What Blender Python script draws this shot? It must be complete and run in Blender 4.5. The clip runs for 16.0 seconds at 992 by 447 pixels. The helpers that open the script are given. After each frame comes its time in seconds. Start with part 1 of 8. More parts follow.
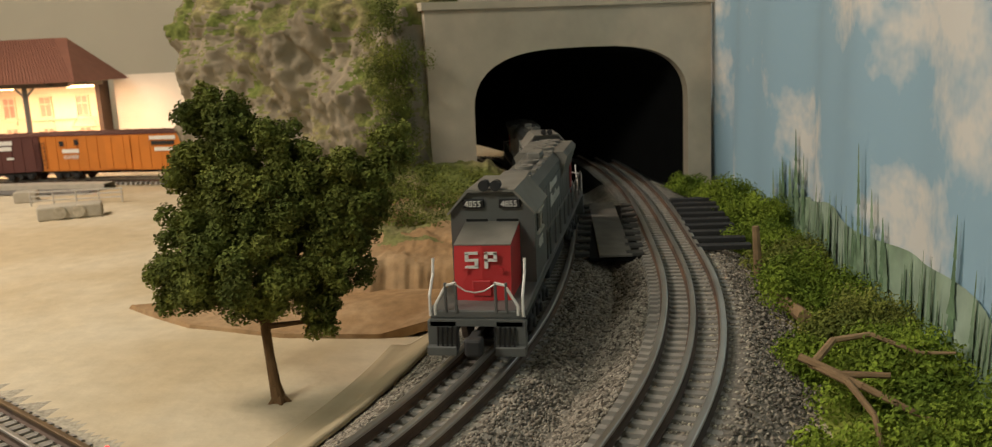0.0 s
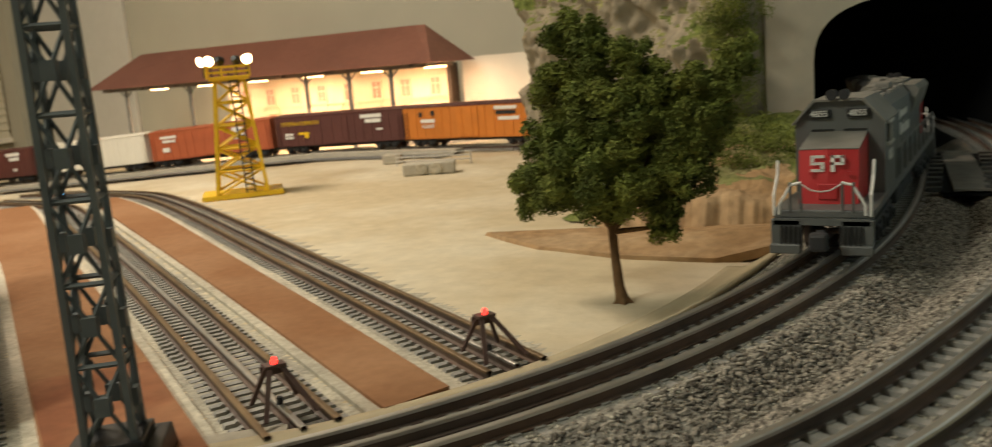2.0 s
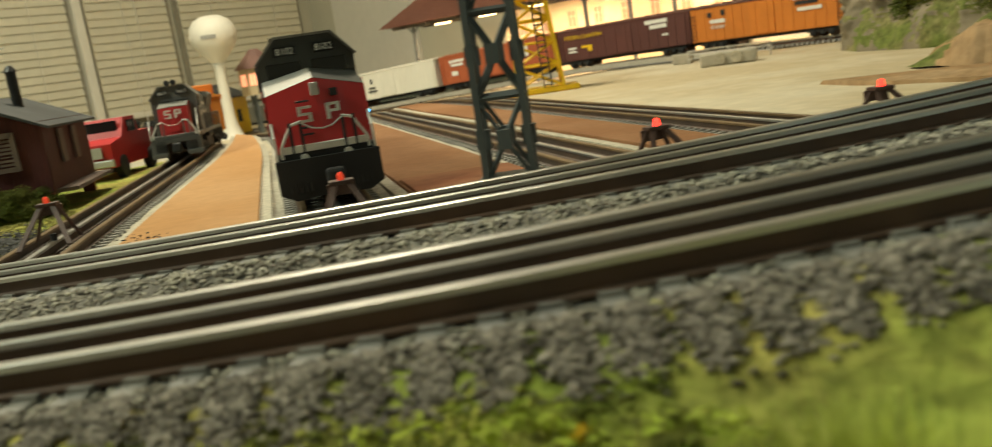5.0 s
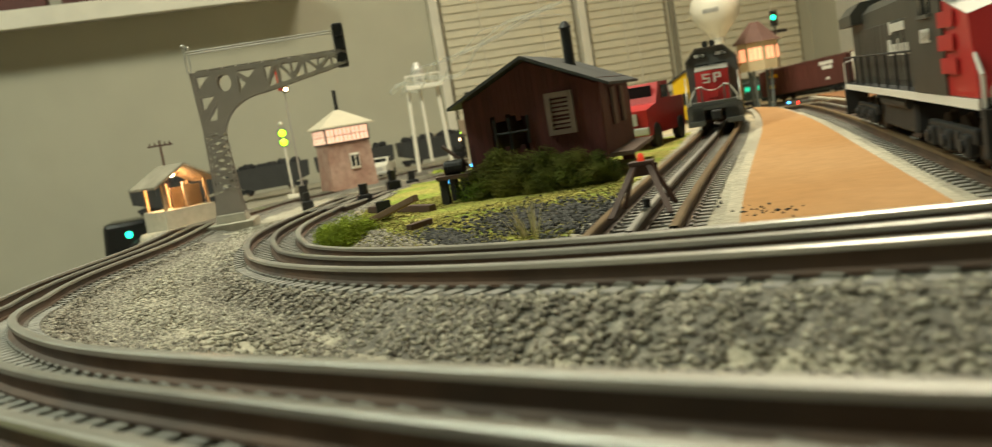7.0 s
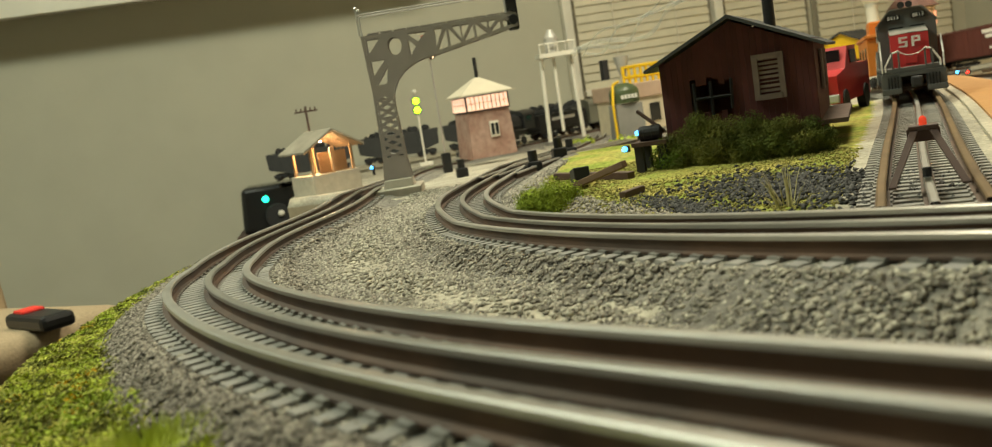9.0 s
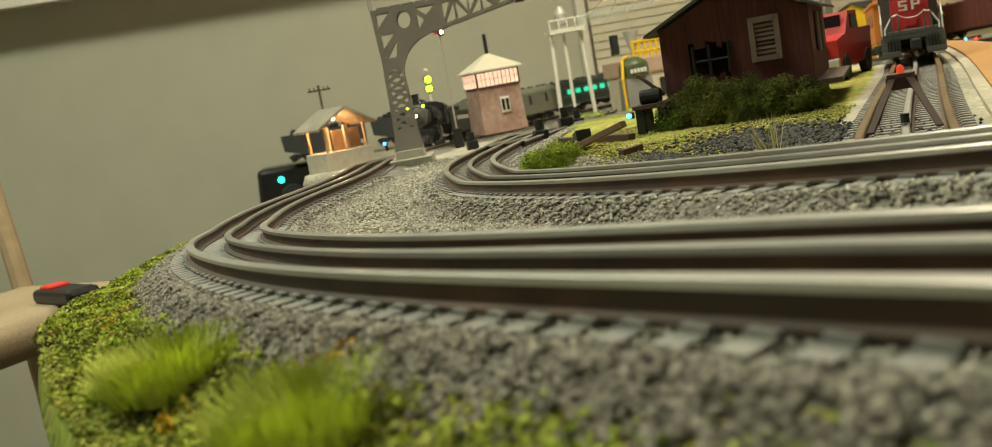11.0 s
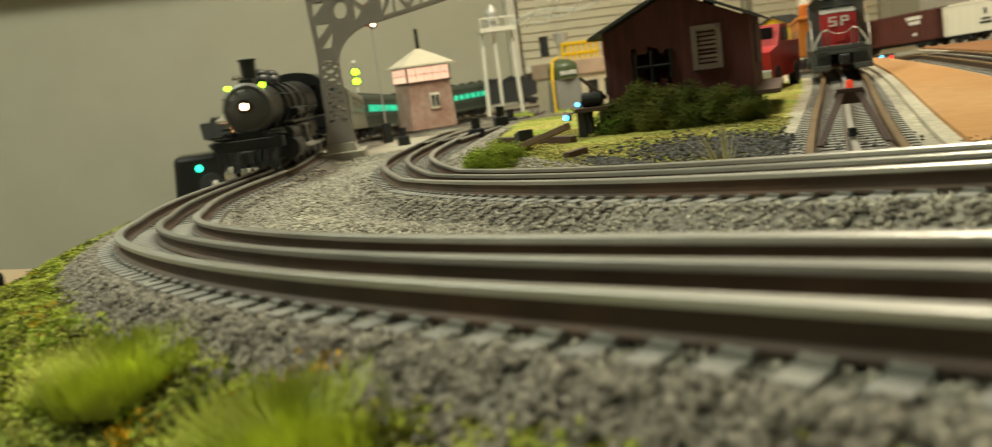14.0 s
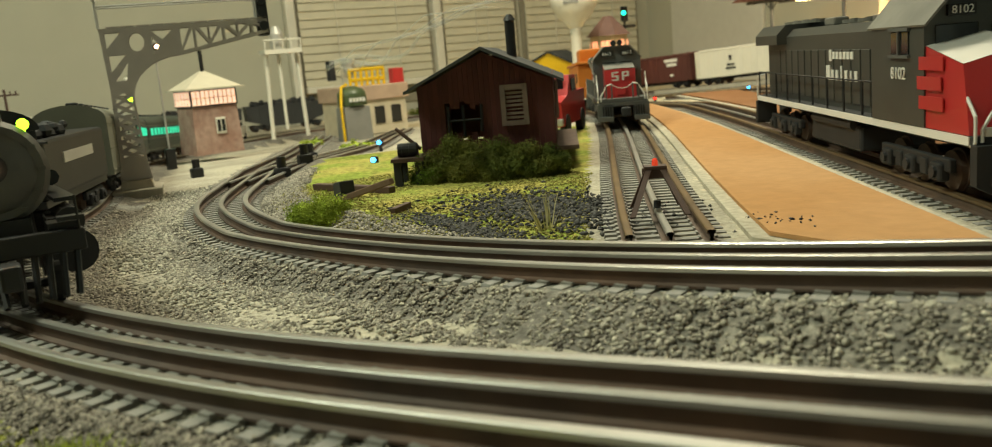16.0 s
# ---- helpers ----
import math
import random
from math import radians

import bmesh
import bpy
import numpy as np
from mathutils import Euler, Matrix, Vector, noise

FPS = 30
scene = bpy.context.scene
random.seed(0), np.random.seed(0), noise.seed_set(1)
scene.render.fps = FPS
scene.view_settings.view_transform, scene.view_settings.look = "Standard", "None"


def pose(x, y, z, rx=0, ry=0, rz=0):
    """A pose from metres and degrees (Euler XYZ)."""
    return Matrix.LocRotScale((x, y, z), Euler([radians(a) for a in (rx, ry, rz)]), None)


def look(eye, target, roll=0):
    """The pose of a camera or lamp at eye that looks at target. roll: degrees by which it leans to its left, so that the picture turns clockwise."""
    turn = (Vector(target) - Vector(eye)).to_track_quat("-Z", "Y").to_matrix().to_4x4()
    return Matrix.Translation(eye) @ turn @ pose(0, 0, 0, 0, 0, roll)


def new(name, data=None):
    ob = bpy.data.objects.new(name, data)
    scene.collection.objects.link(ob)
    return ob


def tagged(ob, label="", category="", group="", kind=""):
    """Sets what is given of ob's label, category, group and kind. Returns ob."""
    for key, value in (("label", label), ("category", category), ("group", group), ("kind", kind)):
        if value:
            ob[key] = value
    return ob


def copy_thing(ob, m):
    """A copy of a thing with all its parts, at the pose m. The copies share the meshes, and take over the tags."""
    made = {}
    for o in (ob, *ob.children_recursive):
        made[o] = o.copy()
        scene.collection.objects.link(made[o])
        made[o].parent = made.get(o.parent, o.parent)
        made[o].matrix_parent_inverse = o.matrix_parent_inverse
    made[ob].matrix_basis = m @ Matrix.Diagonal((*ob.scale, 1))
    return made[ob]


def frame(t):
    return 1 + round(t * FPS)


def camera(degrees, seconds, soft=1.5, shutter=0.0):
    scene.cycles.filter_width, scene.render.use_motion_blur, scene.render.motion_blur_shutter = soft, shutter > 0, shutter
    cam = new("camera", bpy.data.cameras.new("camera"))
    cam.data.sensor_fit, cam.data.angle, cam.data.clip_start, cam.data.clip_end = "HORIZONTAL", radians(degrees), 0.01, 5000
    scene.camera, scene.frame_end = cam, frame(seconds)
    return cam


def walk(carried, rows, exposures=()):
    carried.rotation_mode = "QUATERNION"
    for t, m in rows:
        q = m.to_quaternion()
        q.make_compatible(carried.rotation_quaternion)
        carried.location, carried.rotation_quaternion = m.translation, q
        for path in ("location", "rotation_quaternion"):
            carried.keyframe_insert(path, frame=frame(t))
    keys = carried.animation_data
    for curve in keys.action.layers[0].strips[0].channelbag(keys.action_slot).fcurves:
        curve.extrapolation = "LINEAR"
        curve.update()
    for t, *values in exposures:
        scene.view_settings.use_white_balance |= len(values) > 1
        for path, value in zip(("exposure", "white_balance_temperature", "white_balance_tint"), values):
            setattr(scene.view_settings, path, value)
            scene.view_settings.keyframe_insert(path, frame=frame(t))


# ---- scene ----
cam = camera(58.1, 16.0, soft=0.95, shutter=0.4)
PATH = [
    (0, (0.131, 0.143, 0.211), (-0.112, 2.091, -0.174), -2.6),
    (0.5, (0.119, 0.122, 0.201), (-0.141, 2.067, -0.185), -3.1),
    (1, (0.138, 0.105, 0.183), (-0.351, 2.008, -0.192), -3.5),
    (1.3, (0.144, 0.1, 0.175), (-0.484, 1.963, -0.191), -4.2),
    (1.5, (0.144, 0.097, 0.172), (-0.594, 1.921, -0.187), -4.4),
    (2, (0.125, 0.091, 0.166), (-0.784, 1.837, -0.184), -4.6),
    (2.3, (0.121, 0.089, 0.162), (-0.899, 1.772, -0.191), -4.8),
    (2.5, (0.116, 0.087, 0.155), (-0.981, 1.722, -0.196), -5.4),
    (3, (0.096, 0.078, 0.133), (-1.11, 1.635, -0.219), -6.3),
    (3.2, (0.097, 0.075, 0.126), (-1.111, 1.629, -0.23), -6.4),
    (5.3, (0.035, 0.057, 0.072), (-1.414, 1.385, -0.296), -9.2),
    (5.5, (0.007, 0.053, 0.076), (-1.515, 1.303, -0.271), -9.2),
    (6, (-0.008, 0.048, 0.065), (-1.717, 1.041, -0.24), -10.1),
    (6.5, (-0.058, 0.06, 0.061), (-1.89, 0.818, -0.2), -9.6),
    (7, (-0.097, 0.062, 0.061), (-1.996, 0.639, -0.188), -9.5),
    (7.5, (-0.127, 0.042, 0.059), (-2.063, 0.48, -0.183), -9.6),
    (8, (-0.132, 0.028, 0.061), (-2.078, 0.414, -0.188), -9.2),
    (8.5, (-0.131, 0.022, 0.071), (-2.079, 0.391, -0.193), -8.9),
    (9, (-0.137, 0.009, 0.065), (-2.088, 0.352, -0.208), -9.1),
    (9.2, (-0.132, 0.008, 0.062), (-2.085, 0.34, -0.219), -9.3),
    (11.5, (-0.112, 0.009, 0.053), (-2.066, 0.309, -0.255), -10.2),
    (12, (-0.116, 0.007, 0.052), (-2.068, 0.307, -0.26), -10.2),
    (12.5, (-0.121, 0.005, 0.052), (-2.074, 0.307, -0.261), -10.4),
    (13, (-0.126, 0.003, 0.057), (-2.079, 0.299, -0.259), -10.2),
    (13.5, (-0.121, 0.005, 0.057), (-2.073, 0.305, -0.262), -8.8),
    (14, (-0.124, -0.002, 0.056), (-2.037, 0.473, -0.284), -7.6),
    (14.5, (-0.122, -0.002, 0.052), (-1.959, 0.703, -0.306), -7.6),
    (15, (-0.106, -0.012, 0.056), (-1.901, 0.791, -0.309), -7.7),
    (15.5, (-0.119, -0.029, 0.082), (-1.876, 0.854, -0.285), -5.9),
    (16, (-0.115, -0.035, 0.086), (-1.841, 0.908, -0.276), -5.0),
]
cam.data.dof.use_dof, cam.data.dof.focus_distance, cam.data.dof.aperture_fstop = True, 0.46, 22.0
walk(cam, [(t, look(eye, target, roll)) for t, eye, target, roll in PATH],
     exposures=[(0, 0.0, 6500, 24), (1.5, 0.0, 6500, 22), (3.2, 0.0, 6500, 10), (5.5, 0.05, 6500, 5), (9.0, 0.08, 6480, 5), (13.5, 0.06, 6480, 7), (15.0, 0.05, 6480, 3), (16.0, -0.03, 6480, 2)])

# ---- light ----
world = bpy.data.worlds.new("room_world")
scene.world = world
world.use_nodes = True
world.node_tree.nodes["Background"].inputs[0].default_value = (0.9, 0.8, 0.62, 1)
world.node_tree.nodes["Background"].inputs[1].default_value = 0.12


def area_lamp(name, eye, target, sx, sy, watts, colour):
    data = bpy.data.lights.new(name, "AREA")
    data.shape, data.size, data.size_y, data.energy, data.color = "RECTANGLE", sx, sy, watts, colour
    ob = new(name, data)
    ob.matrix_world = look(eye, target)
    return ob


def point_lamp(name, at, watts, colour, radius=0.006):
    data = bpy.data.lights.new(name, "POINT")
    data.energy, data.color, data.shadow_soft_size = watts, colour, radius
    ob = new(name, data)
    ob.location = at
    return ob


area_lamp("ceiling_lamp_yard", (-1.25, 0.75, 1.42), (-1.25, 0.75, 0), 0.45, 0.45, 27.0, (1.0, 0.90, 0.68))
area_lamp("ceiling_lamp_room", (-1.0, -0.75, 1.42), (-1.0, -0.75, 0), 0.5, 0.5, 31.0, (0.90, 0.955, 0.76))

# ---- materials ----
MATS = {}


def mat(name, colour, rough=0.6, metal=0.0, vary=0.12, scale=40.0, bump=0.0, bscale=None, emit=None, power=0.0,
        second=None, patch=6.0, spread=0.5, coat=0.0):
    """A surface with fine grain and broad patches; second: a colour that shows in broad stains."""
    if name in MATS:
        return MATS[name]
    m = bpy.data.materials.new(name)
    m.use_nodes = True
    nt = m.node_tree
    b = nt.nodes["Principled BSDF"]
    N, L = nt.nodes.new, nt.links.new
    tc = N("ShaderNodeTexCoord")
    info = N("ShaderNodeObjectInfo")
    off = N("ShaderNodeVectorMath")
    off.operation = "MULTIPLY_ADD"
    off.inputs[1].default_value = (0, 0, 0)
    L(tc.outputs["Object"], off.inputs[0])
    off.inputs[1].default_value = (1, 1, 1)
    L(info.outputs["Random"], off.inputs[2])
    fine = N("ShaderNodeTexNoise")
    fine.inputs["Scale"].default_value, fine.inputs["Detail"].default_value = scale, 5
    broad = N("ShaderNodeTexNoise")
    broad.inputs["Scale"].default_value, broad.inputs["Detail"].default_value = patch, 4
    L(off.outputs[0], fine.inputs["Vector"])
    L(off.outputs[0], broad.inputs["Vector"])
    mul = N("ShaderNodeMapRange")
    mul.inputs[1].default_value, mul.inputs[2].default_value = 0.25, 0.75
    mul.inputs[3].default_value, mul.inputs[4].default_value = 1 - vary, 1 + vary
    L(fine.outputs[0], mul.inputs[0])
    mix = N("ShaderNodeMix")
    mix.data_type = "RGBA"
    sec = second or [c * (1 - vary) for c in colour]
    mix.inputs["A"].default_value, mix.inputs["B"].default_value = (*colour, 1), (*sec, 1)
    ramp = N("ShaderNodeMapRange")
    ramp.inputs[1].default_value, ramp.inputs[2].default_value = spread - 0.08, spread + 0.12
    L(broad.outputs[0], ramp.inputs[0])
    L(ramp.outputs[0], mix.inputs["Factor"])
    vm = N("ShaderNodeVectorMath")
    vm.operation = "SCALE"
    L(mix.outputs["Result"], vm.inputs[0])
    L(mul.outputs[0], vm.inputs["Scale"])
    L(vm.outputs[0], b.inputs["Base Color"])
    b.inputs["Metallic"].default_value = metal
    b.inputs["Coat Weight"].default_value = coat
    if rough >= 0.8:
        b.inputs["Specular IOR Level"].default_value = 0.15
    rr = N("ShaderNodeMapRange")
    rr.inputs[3].default_value, rr.inputs[4].default_value = max(0.03, rough - 0.08), min(1, rough + 0.08)
    L(broad.outputs[0], rr.inputs[0])
    L(rr.outputs[0], b.inputs["Roughness"])
    if bump:
        bn = N("ShaderNodeTexNoise")
        bn.inputs["Scale"].default_value, bn.inputs["Detail"].default_value = bscale or scale, 6
        L(off.outputs[0], bn.inputs["Vector"])
        bp = N("ShaderNodeBump")
        bp.inputs["Strength"].default_value, bp.inputs["Distance"].default_value = bump, 0.002
        L(bn.outputs[0], bp.inputs["Height"])
        L(bp.outputs[0], b.inputs["Normal"])
    if emit:
        b.inputs["Emission Color"].default_value = (*emit, 1)
        b.inputs["Emission Strength"].default_value = power
    MATS[name] = m
    return m


SAND = mat("sand_ground", (0.51, 0.42, 0.275), 0.9, vary=0.10, scale=60, bump=0.25, bscale=180, second=(0.61, 0.54, 0.40), patch=5, spread=0.5)
TANSTRIP = mat("tan_board", (0.42, 0.36, 0.24), 0.85, vary=0.08, scale=50, bump=0.1)
DIRT = mat("brown_dirt", (0.32, 0.20, 0.10), 0.95, vary=0.25, scale=90, bump=0.6, bscale=140, second=(0.40, 0.275, 0.155), patch=14)
ROCK = mat("mountain_rock", (0.29, 0.245, 0.175), 0.9, vary=0.28, scale=30, bump=0.6, bscale=160, second=(0.21, 0.18, 0.125), patch=7)
MOSS = mat("moss", (0.13, 0.155, 0.04), 0.95, vary=0.5, scale=120, bump=0.9, bscale=200, second=(0.24, 0.21, 0.10), patch=16)
BALLAST = mat("ballast_bed", (0.19, 0.175, 0.15), 0.95, vary=0.5, scale=260, bump=1.0, bscale=320, second=(0.27, 0.25, 0.21), patch=10, spread=0.55)
PALESAND = mat("pale_gravel", (0.46, 0.42, 0.33), 0.95, vary=0.3, scale=300, bump=0.8, bscale=320, second=(0.34, 0.31, 0.25), patch=9)
RAIL = mat("rail_steel", (0.60, 0.59, 0.56), 0.36, metal=0.9, vary=0.10, scale=30, second=(0.44, 0.42, 0.385), patch=8)
RUST = mat("rail_rust", (0.085, 0.058, 0.044), 0.7, vary=0.3, scale=60, second=(0.12, 0.07, 0.045), patch=14)
CENTRE = mat("blackened_rail", (0.44, 0.43, 0.40), 0.33, metal=0.8, vary=0.15, scale=30)
BRASSRAIL = mat("brown_rail", (0.20, 0.13, 0.065), 0.45, metal=0.4, vary=0.25, scale=40)
TIE = mat("tie_plastic", (0.23, 0.22, 0.20), 0.6, vary=0.25, scale=90, bump=0.3, second=(0.27, 0.255, 0.225), patch=25)
PLATFORM = mat("brown_platform", (0.26, 0.125, 0.058), 0.9, vary=0.10, scale=120, bump=0.2, bscale=260, second=(0.31, 0.165, 0.085), patch=7)
PLATFORM_TAN = mat("tan_platform", (0.46, 0.245, 0.10), 0.9, vary=0.08, scale=120, bump=0.2, bscale=260, second=(0.51, 0.29, 0.135), patch=6)
EDGE = mat("pale_edge", (0.52, 0.47, 0.37), 0.9, vary=0.25, scale=200, bump=0.3, bscale=300)
WALL = mat("beige_wall", (0.52, 0.50, 0.405), 0.9, vary=0.03, scale=8, bump=0.05, bscale=120)
WHITE = mat("white_paint", (0.78, 0.74, 0.64), 0.55, vary=0.05, scale=20)
CEIL = mat("ceiling_paint", (0.75, 0.71, 0.6), 0.9, vary=0.03, scale=10)
FLOOR = mat("carpet", (0.20, 0.17, 0.13), 0.98, vary=0.25, scale=300, bump=0.4, bscale=400)
PORTALM = mat("portal_stucco", (0.67, 0.555, 0.42), 0.9, vary=0.09, scale=35, bump=0.25, bscale=120, second=(0.54, 0.47, 0.36), patch=8)
# near-black colour that stands in for unlit depth: tunnel and deck gap
TUNNEL_DARK = mat("tunnel_darkness", (0.008, 0.008, 0.008), 0.95)
BLACK = mat("black_plastic", (0.012, 0.012, 0.013), 0.4, vary=0.2)
MATTBLACK = mat("matt_black", (0.02, 0.02, 0.021), 0.7, vary=0.25)
GREY = mat("loco_grey", (0.10, 0.105, 0.10), 0.45, vary=0.12, scale=50, second=(0.105, 0.105, 0.10), patch=20)
DARKGREY = mat("loco_dark_grey", (0.055, 0.056, 0.050), 0.45, vary=0.15, scale=50)
ROOFGREY = mat("loco_roof_grey", (0.19, 0.18, 0.155), 0.6, vary=0.2, scale=60)
RED = mat("scarlet_paint", (0.50, 0.028, 0.03), 0.4, vary=0.06, scale=40, coat=0.2)
SILVER = mat("silver_paint", (0.55, 0.53, 0.49), 0.4, metal=0.3, vary=0.06)
LETTER = mat("white_letter", (0.75, 0.73, 0.68), 0.6, vary=0.02)
YELLOW = mat("yellow_paint", (0.80, 0.50, 0.012), 0.45, vary=0.06)
ORANGE = mat("orange_boxcar", (0.60, 0.19, 0.022), 0.55, vary=0.08, scale=40)
REDBOX = mat("red_boxcar", (0.42, 0.10, 0.035), 0.6, vary=0.1, scale=40)
MAROON = mat("maroon_boxcar", (0.105, 0.032, 0.026), 0.6, vary=0.12, scale=40)
SHEDRED = mat("shed_boards", (0.085, 0.018, 0.017), 0.7, vary=0.18, scale=60, bump=0.15)
SHEDROOF = mat("shed_roof", (0.045, 0.047, 0.048), 0.7, vary=0.2, scale=60)
ROOFTILE = mat("station_roof", (0.255, 0.105, 0.070), 0.6, vary=0.12, scale=60)
STEELGREY = mat("tower_grey", (0.10, 0.115, 0.115), 0.5, vary=0.15, scale=60)
MASTGREY = mat("mast_paint", (0.42, 0.375, 0.345), 0.5, vary=0.08, scale=60)
WOODDARK = mat("bumper_brown", (0.085, 0.045, 0.034), 0.6, vary=0.2, scale=80)
CONCRETE = mat("concrete", (0.46, 0.42, 0.34), 0.9, vary=0.12, scale=90, bump=0.2)
GLASS = mat("dark_glass", (0.015, 0.016, 0.017), 0.12, vary=0.05)
LENSRED = mat("red_lens", (0.6, 0.02, 0.01), 0.2, emit=(1.0, 0.025, 0.015), power=5)
LENSGREEN = mat("green_lens", (0.1, 0.6, 0.02), 0.2, emit=(0.45, 1.0, 0.02), power=6)
LENSTEAL = mat("teal_lens", (0.02, 0.5, 0.25), 0.2, emit=(0.03, 0.9, 0.45), power=5)
LENSBLUE = mat("blue_lens", (0.02, 0.2, 0.7), 0.2, emit=(0.08, 0.45, 1.0), power=5)
LENSWARM = mat("warm_lens", (0.9, 0.8, 0.6), 0.2, emit=(1.0, 0.55, 0.30), power=14)
TEALWIN = mat("teal_window", (0.05, 0.4, 0.25), 0.3, emit=(0.02, 0.65, 0.35), power=1.0)
BARK = mat("bark", (0.13, 0.075, 0.035), 0.9, vary=0.4, scale=90, bump=0.8, bscale=120)
LEAF = mat("tree_leaf", (0.185, 0.205, 0.042), 0.8, vary=0.6, scale=60, second=(0.10, 0.125, 0.028), patch=25)
BUSH = mat("bush_leaf", (0.19, 0.26, 0.03), 0.85, vary=0.6, scale=80, second=(0.10, 0.155, 0.02), patch=25)
OLIVE = mat("olive_leaf", (0.17, 0.165, 0.04), 0.85, vary=0.6, scale=80, second=(0.09, 0.11, 0.022), patch=25)
LIME = mat("lime_grass", (0.54, 0.60, 0.10), 0.9, vary=0.4, scale=120, second=(0.38, 0.48, 0.07), patch=25)
GRASS = mat("grass_mat", (0.24, 0.29, 0.05), 0.95, vary=0.5, scale=200, bump=0.9, bscale=260, second=(0.38, 0.33, 0.09), patch=22)
TWIGM = mat("dry_twig", (0.27, 0.18, 0.10), 0.85, vary=0.3, scale=90, bump=0.4)


# ---- building blocks ----
def box(bm, c, s, rot=0.0, taper=1.0, bevel=0.0):
    """An upright box; rot: degrees about z; taper: its top's size over its foot's."""
    r = bmesh.ops.create_cube(bm, size=1)["verts"]
    for v in r:
        k = taper if v.co.z > 0 else 1
        v.co = Vector((v.co.x * s[0] * k, v.co.y * s[1] * k, v.co.z * s[2]))
    if bevel:
        edges = list({e for v in r for e in v.link_edges})
        out = bmesh.ops.bevel(bm, geom=edges, offset=bevel, segments=2, affect="EDGES", profile=0.5)
        r = list({v for f in out["faces"] for v in f.verts} | {v for v in r if v.is_valid})
    m = pose(c[0], c[1], c[2], 0, 0, rot)
    for v in r:
        v.co = m @ v.co
    return r


def rod(bm, a, b, r, r2=None, seg=8):
    a, b = Vector(a), Vector(b)
    d = b - a
    out = bmesh.ops.create_cone(bm, cap_ends=True, segments=seg, radius1=r, radius2=r if r2 is None else r2, depth=d.length)["verts"]
    m = Matrix.Translation((a + b) / 2) @ d.to_track_quat("Z", "Y").to_matrix().to_4x4()
    for v in out:
        v.co = m @ v.co
    return out


def pipe(bm, pts, r, seg=6):
    for a, b in zip(pts, pts[1:]):
        rod(bm, a, b, r, seg=seg)


def ball(bm, c, r, sx=1, sy=1, sz=1, seg=12, rings=8):
    out = bmesh.ops.create_uvsphere(bm, u_segments=seg, v_segments=rings, radius=r)["verts"]
    for v in out:
        v.co = Vector((v.co.x * sx, v.co.y * sy, v.co.z * sz)) + Vector(c)
    return out


def prism(bm, outline, depth, place=None):
    """A flat outline of (x, z), made solid along y."""
    place = place or Matrix()
    a = [bm.verts.new(place @ Vector((x, -depth / 2, z))) for x, z in outline]
    b = [bm.verts.new(place @ Vector((x, depth / 2, z))) for x, z in outline]
    n = len(outline)
    bm.faces.new(a)
    bm.faces.new(b[::-1])
    for i in range(n):
        j = (i + 1) % n
        bm.faces.new((a[j], a[i], b[i], b[j]))


def along(bm, outline, x0, x1):
    """A cross-section of (y, z), made solid from x0 to x1."""
    a = [bm.verts.new((x0, y, z)) for y, z in outline]
    b = [bm.verts.new((x1, y, z)) for y, z in outline]
    n = len(outline)
    bm.faces.new(a)
    bm.faces.new(b[::-1])
    for i in range(n):
        j = (i + 1) % n
        bm.faces.new((a[j], a[i], b[i], b[j]))


def finish(bm, name, material, smooth=False):
    bmesh.ops.recalc_face_normals(bm, faces=bm.faces)
    me = bpy.data.meshes.new(name)
    bm.to_mesh(me)
    bm.free()
    me.materials.append(material)
    if smooth:
        for p in me.polygons:
            p.use_smooth = True
    return me


def part(name, bm, material, parent, label="", smooth=False):
    ob = new(name, finish(bm, name, material, smooth))
    ob.parent = parent
    return tagged(ob, label)


def thing(name, m, label, category, group="", kind=""):
    ob = new(name)
    ob.empty_display_size = 0.02
    ob.matrix_basis = m
    return tagged(ob, label, category, group, kind)


def solid(name, bm, material, label="", category="", kind="", group="", smooth=False):
    return tagged(new(name, finish(bm, name, material, smooth)), label, category, group, kind)


def mesh_np(name, verts, faces, material, smooth=False):
    me = bpy.data.meshes.new(name)
    me.from_pydata([tuple(v) for v in verts], [], [tuple(f) for f in faces])
    me.materials.append(material)
    if smooth:
        for p in me.polygons:
            p.use_smooth = True
    me.update()
    return me


def lettering(text, size, place, material, parent, label="", name="lettering", align="CENTER", depth=0.0003):
    """Raised letters in the built-in font: text runs along local x, upright along local y of place."""
    cu = bpy.data.curves.new(name, "FONT")
    cu.body, cu.size, cu.align_x, cu.align_y, cu.extrude = text, size, align, "CENTER", depth
    cu.resolution_u = 3
    tmp = bpy.data.objects.new(name, cu)
    scene.collection.objects.link(tmp)
    me = bpy.data.meshes.new_from_object(tmp.evaluated_get(bpy.context.evaluated_depsgraph_get()))
    bpy.data.objects.remove(tmp)
    me.materials.clear()
    me.materials.append(material)
    me.transform(place)
    ob = new(name, me)
    ob.parent = parent
    return tagged(ob, label)


def side_text(x, y, z, side):
    """Stands letters on the flank of a car: side 1 is the left flank (+y), -1 the right."""
    return pose(x, y, z, 90, 0, 0 if side < 0 else 180)


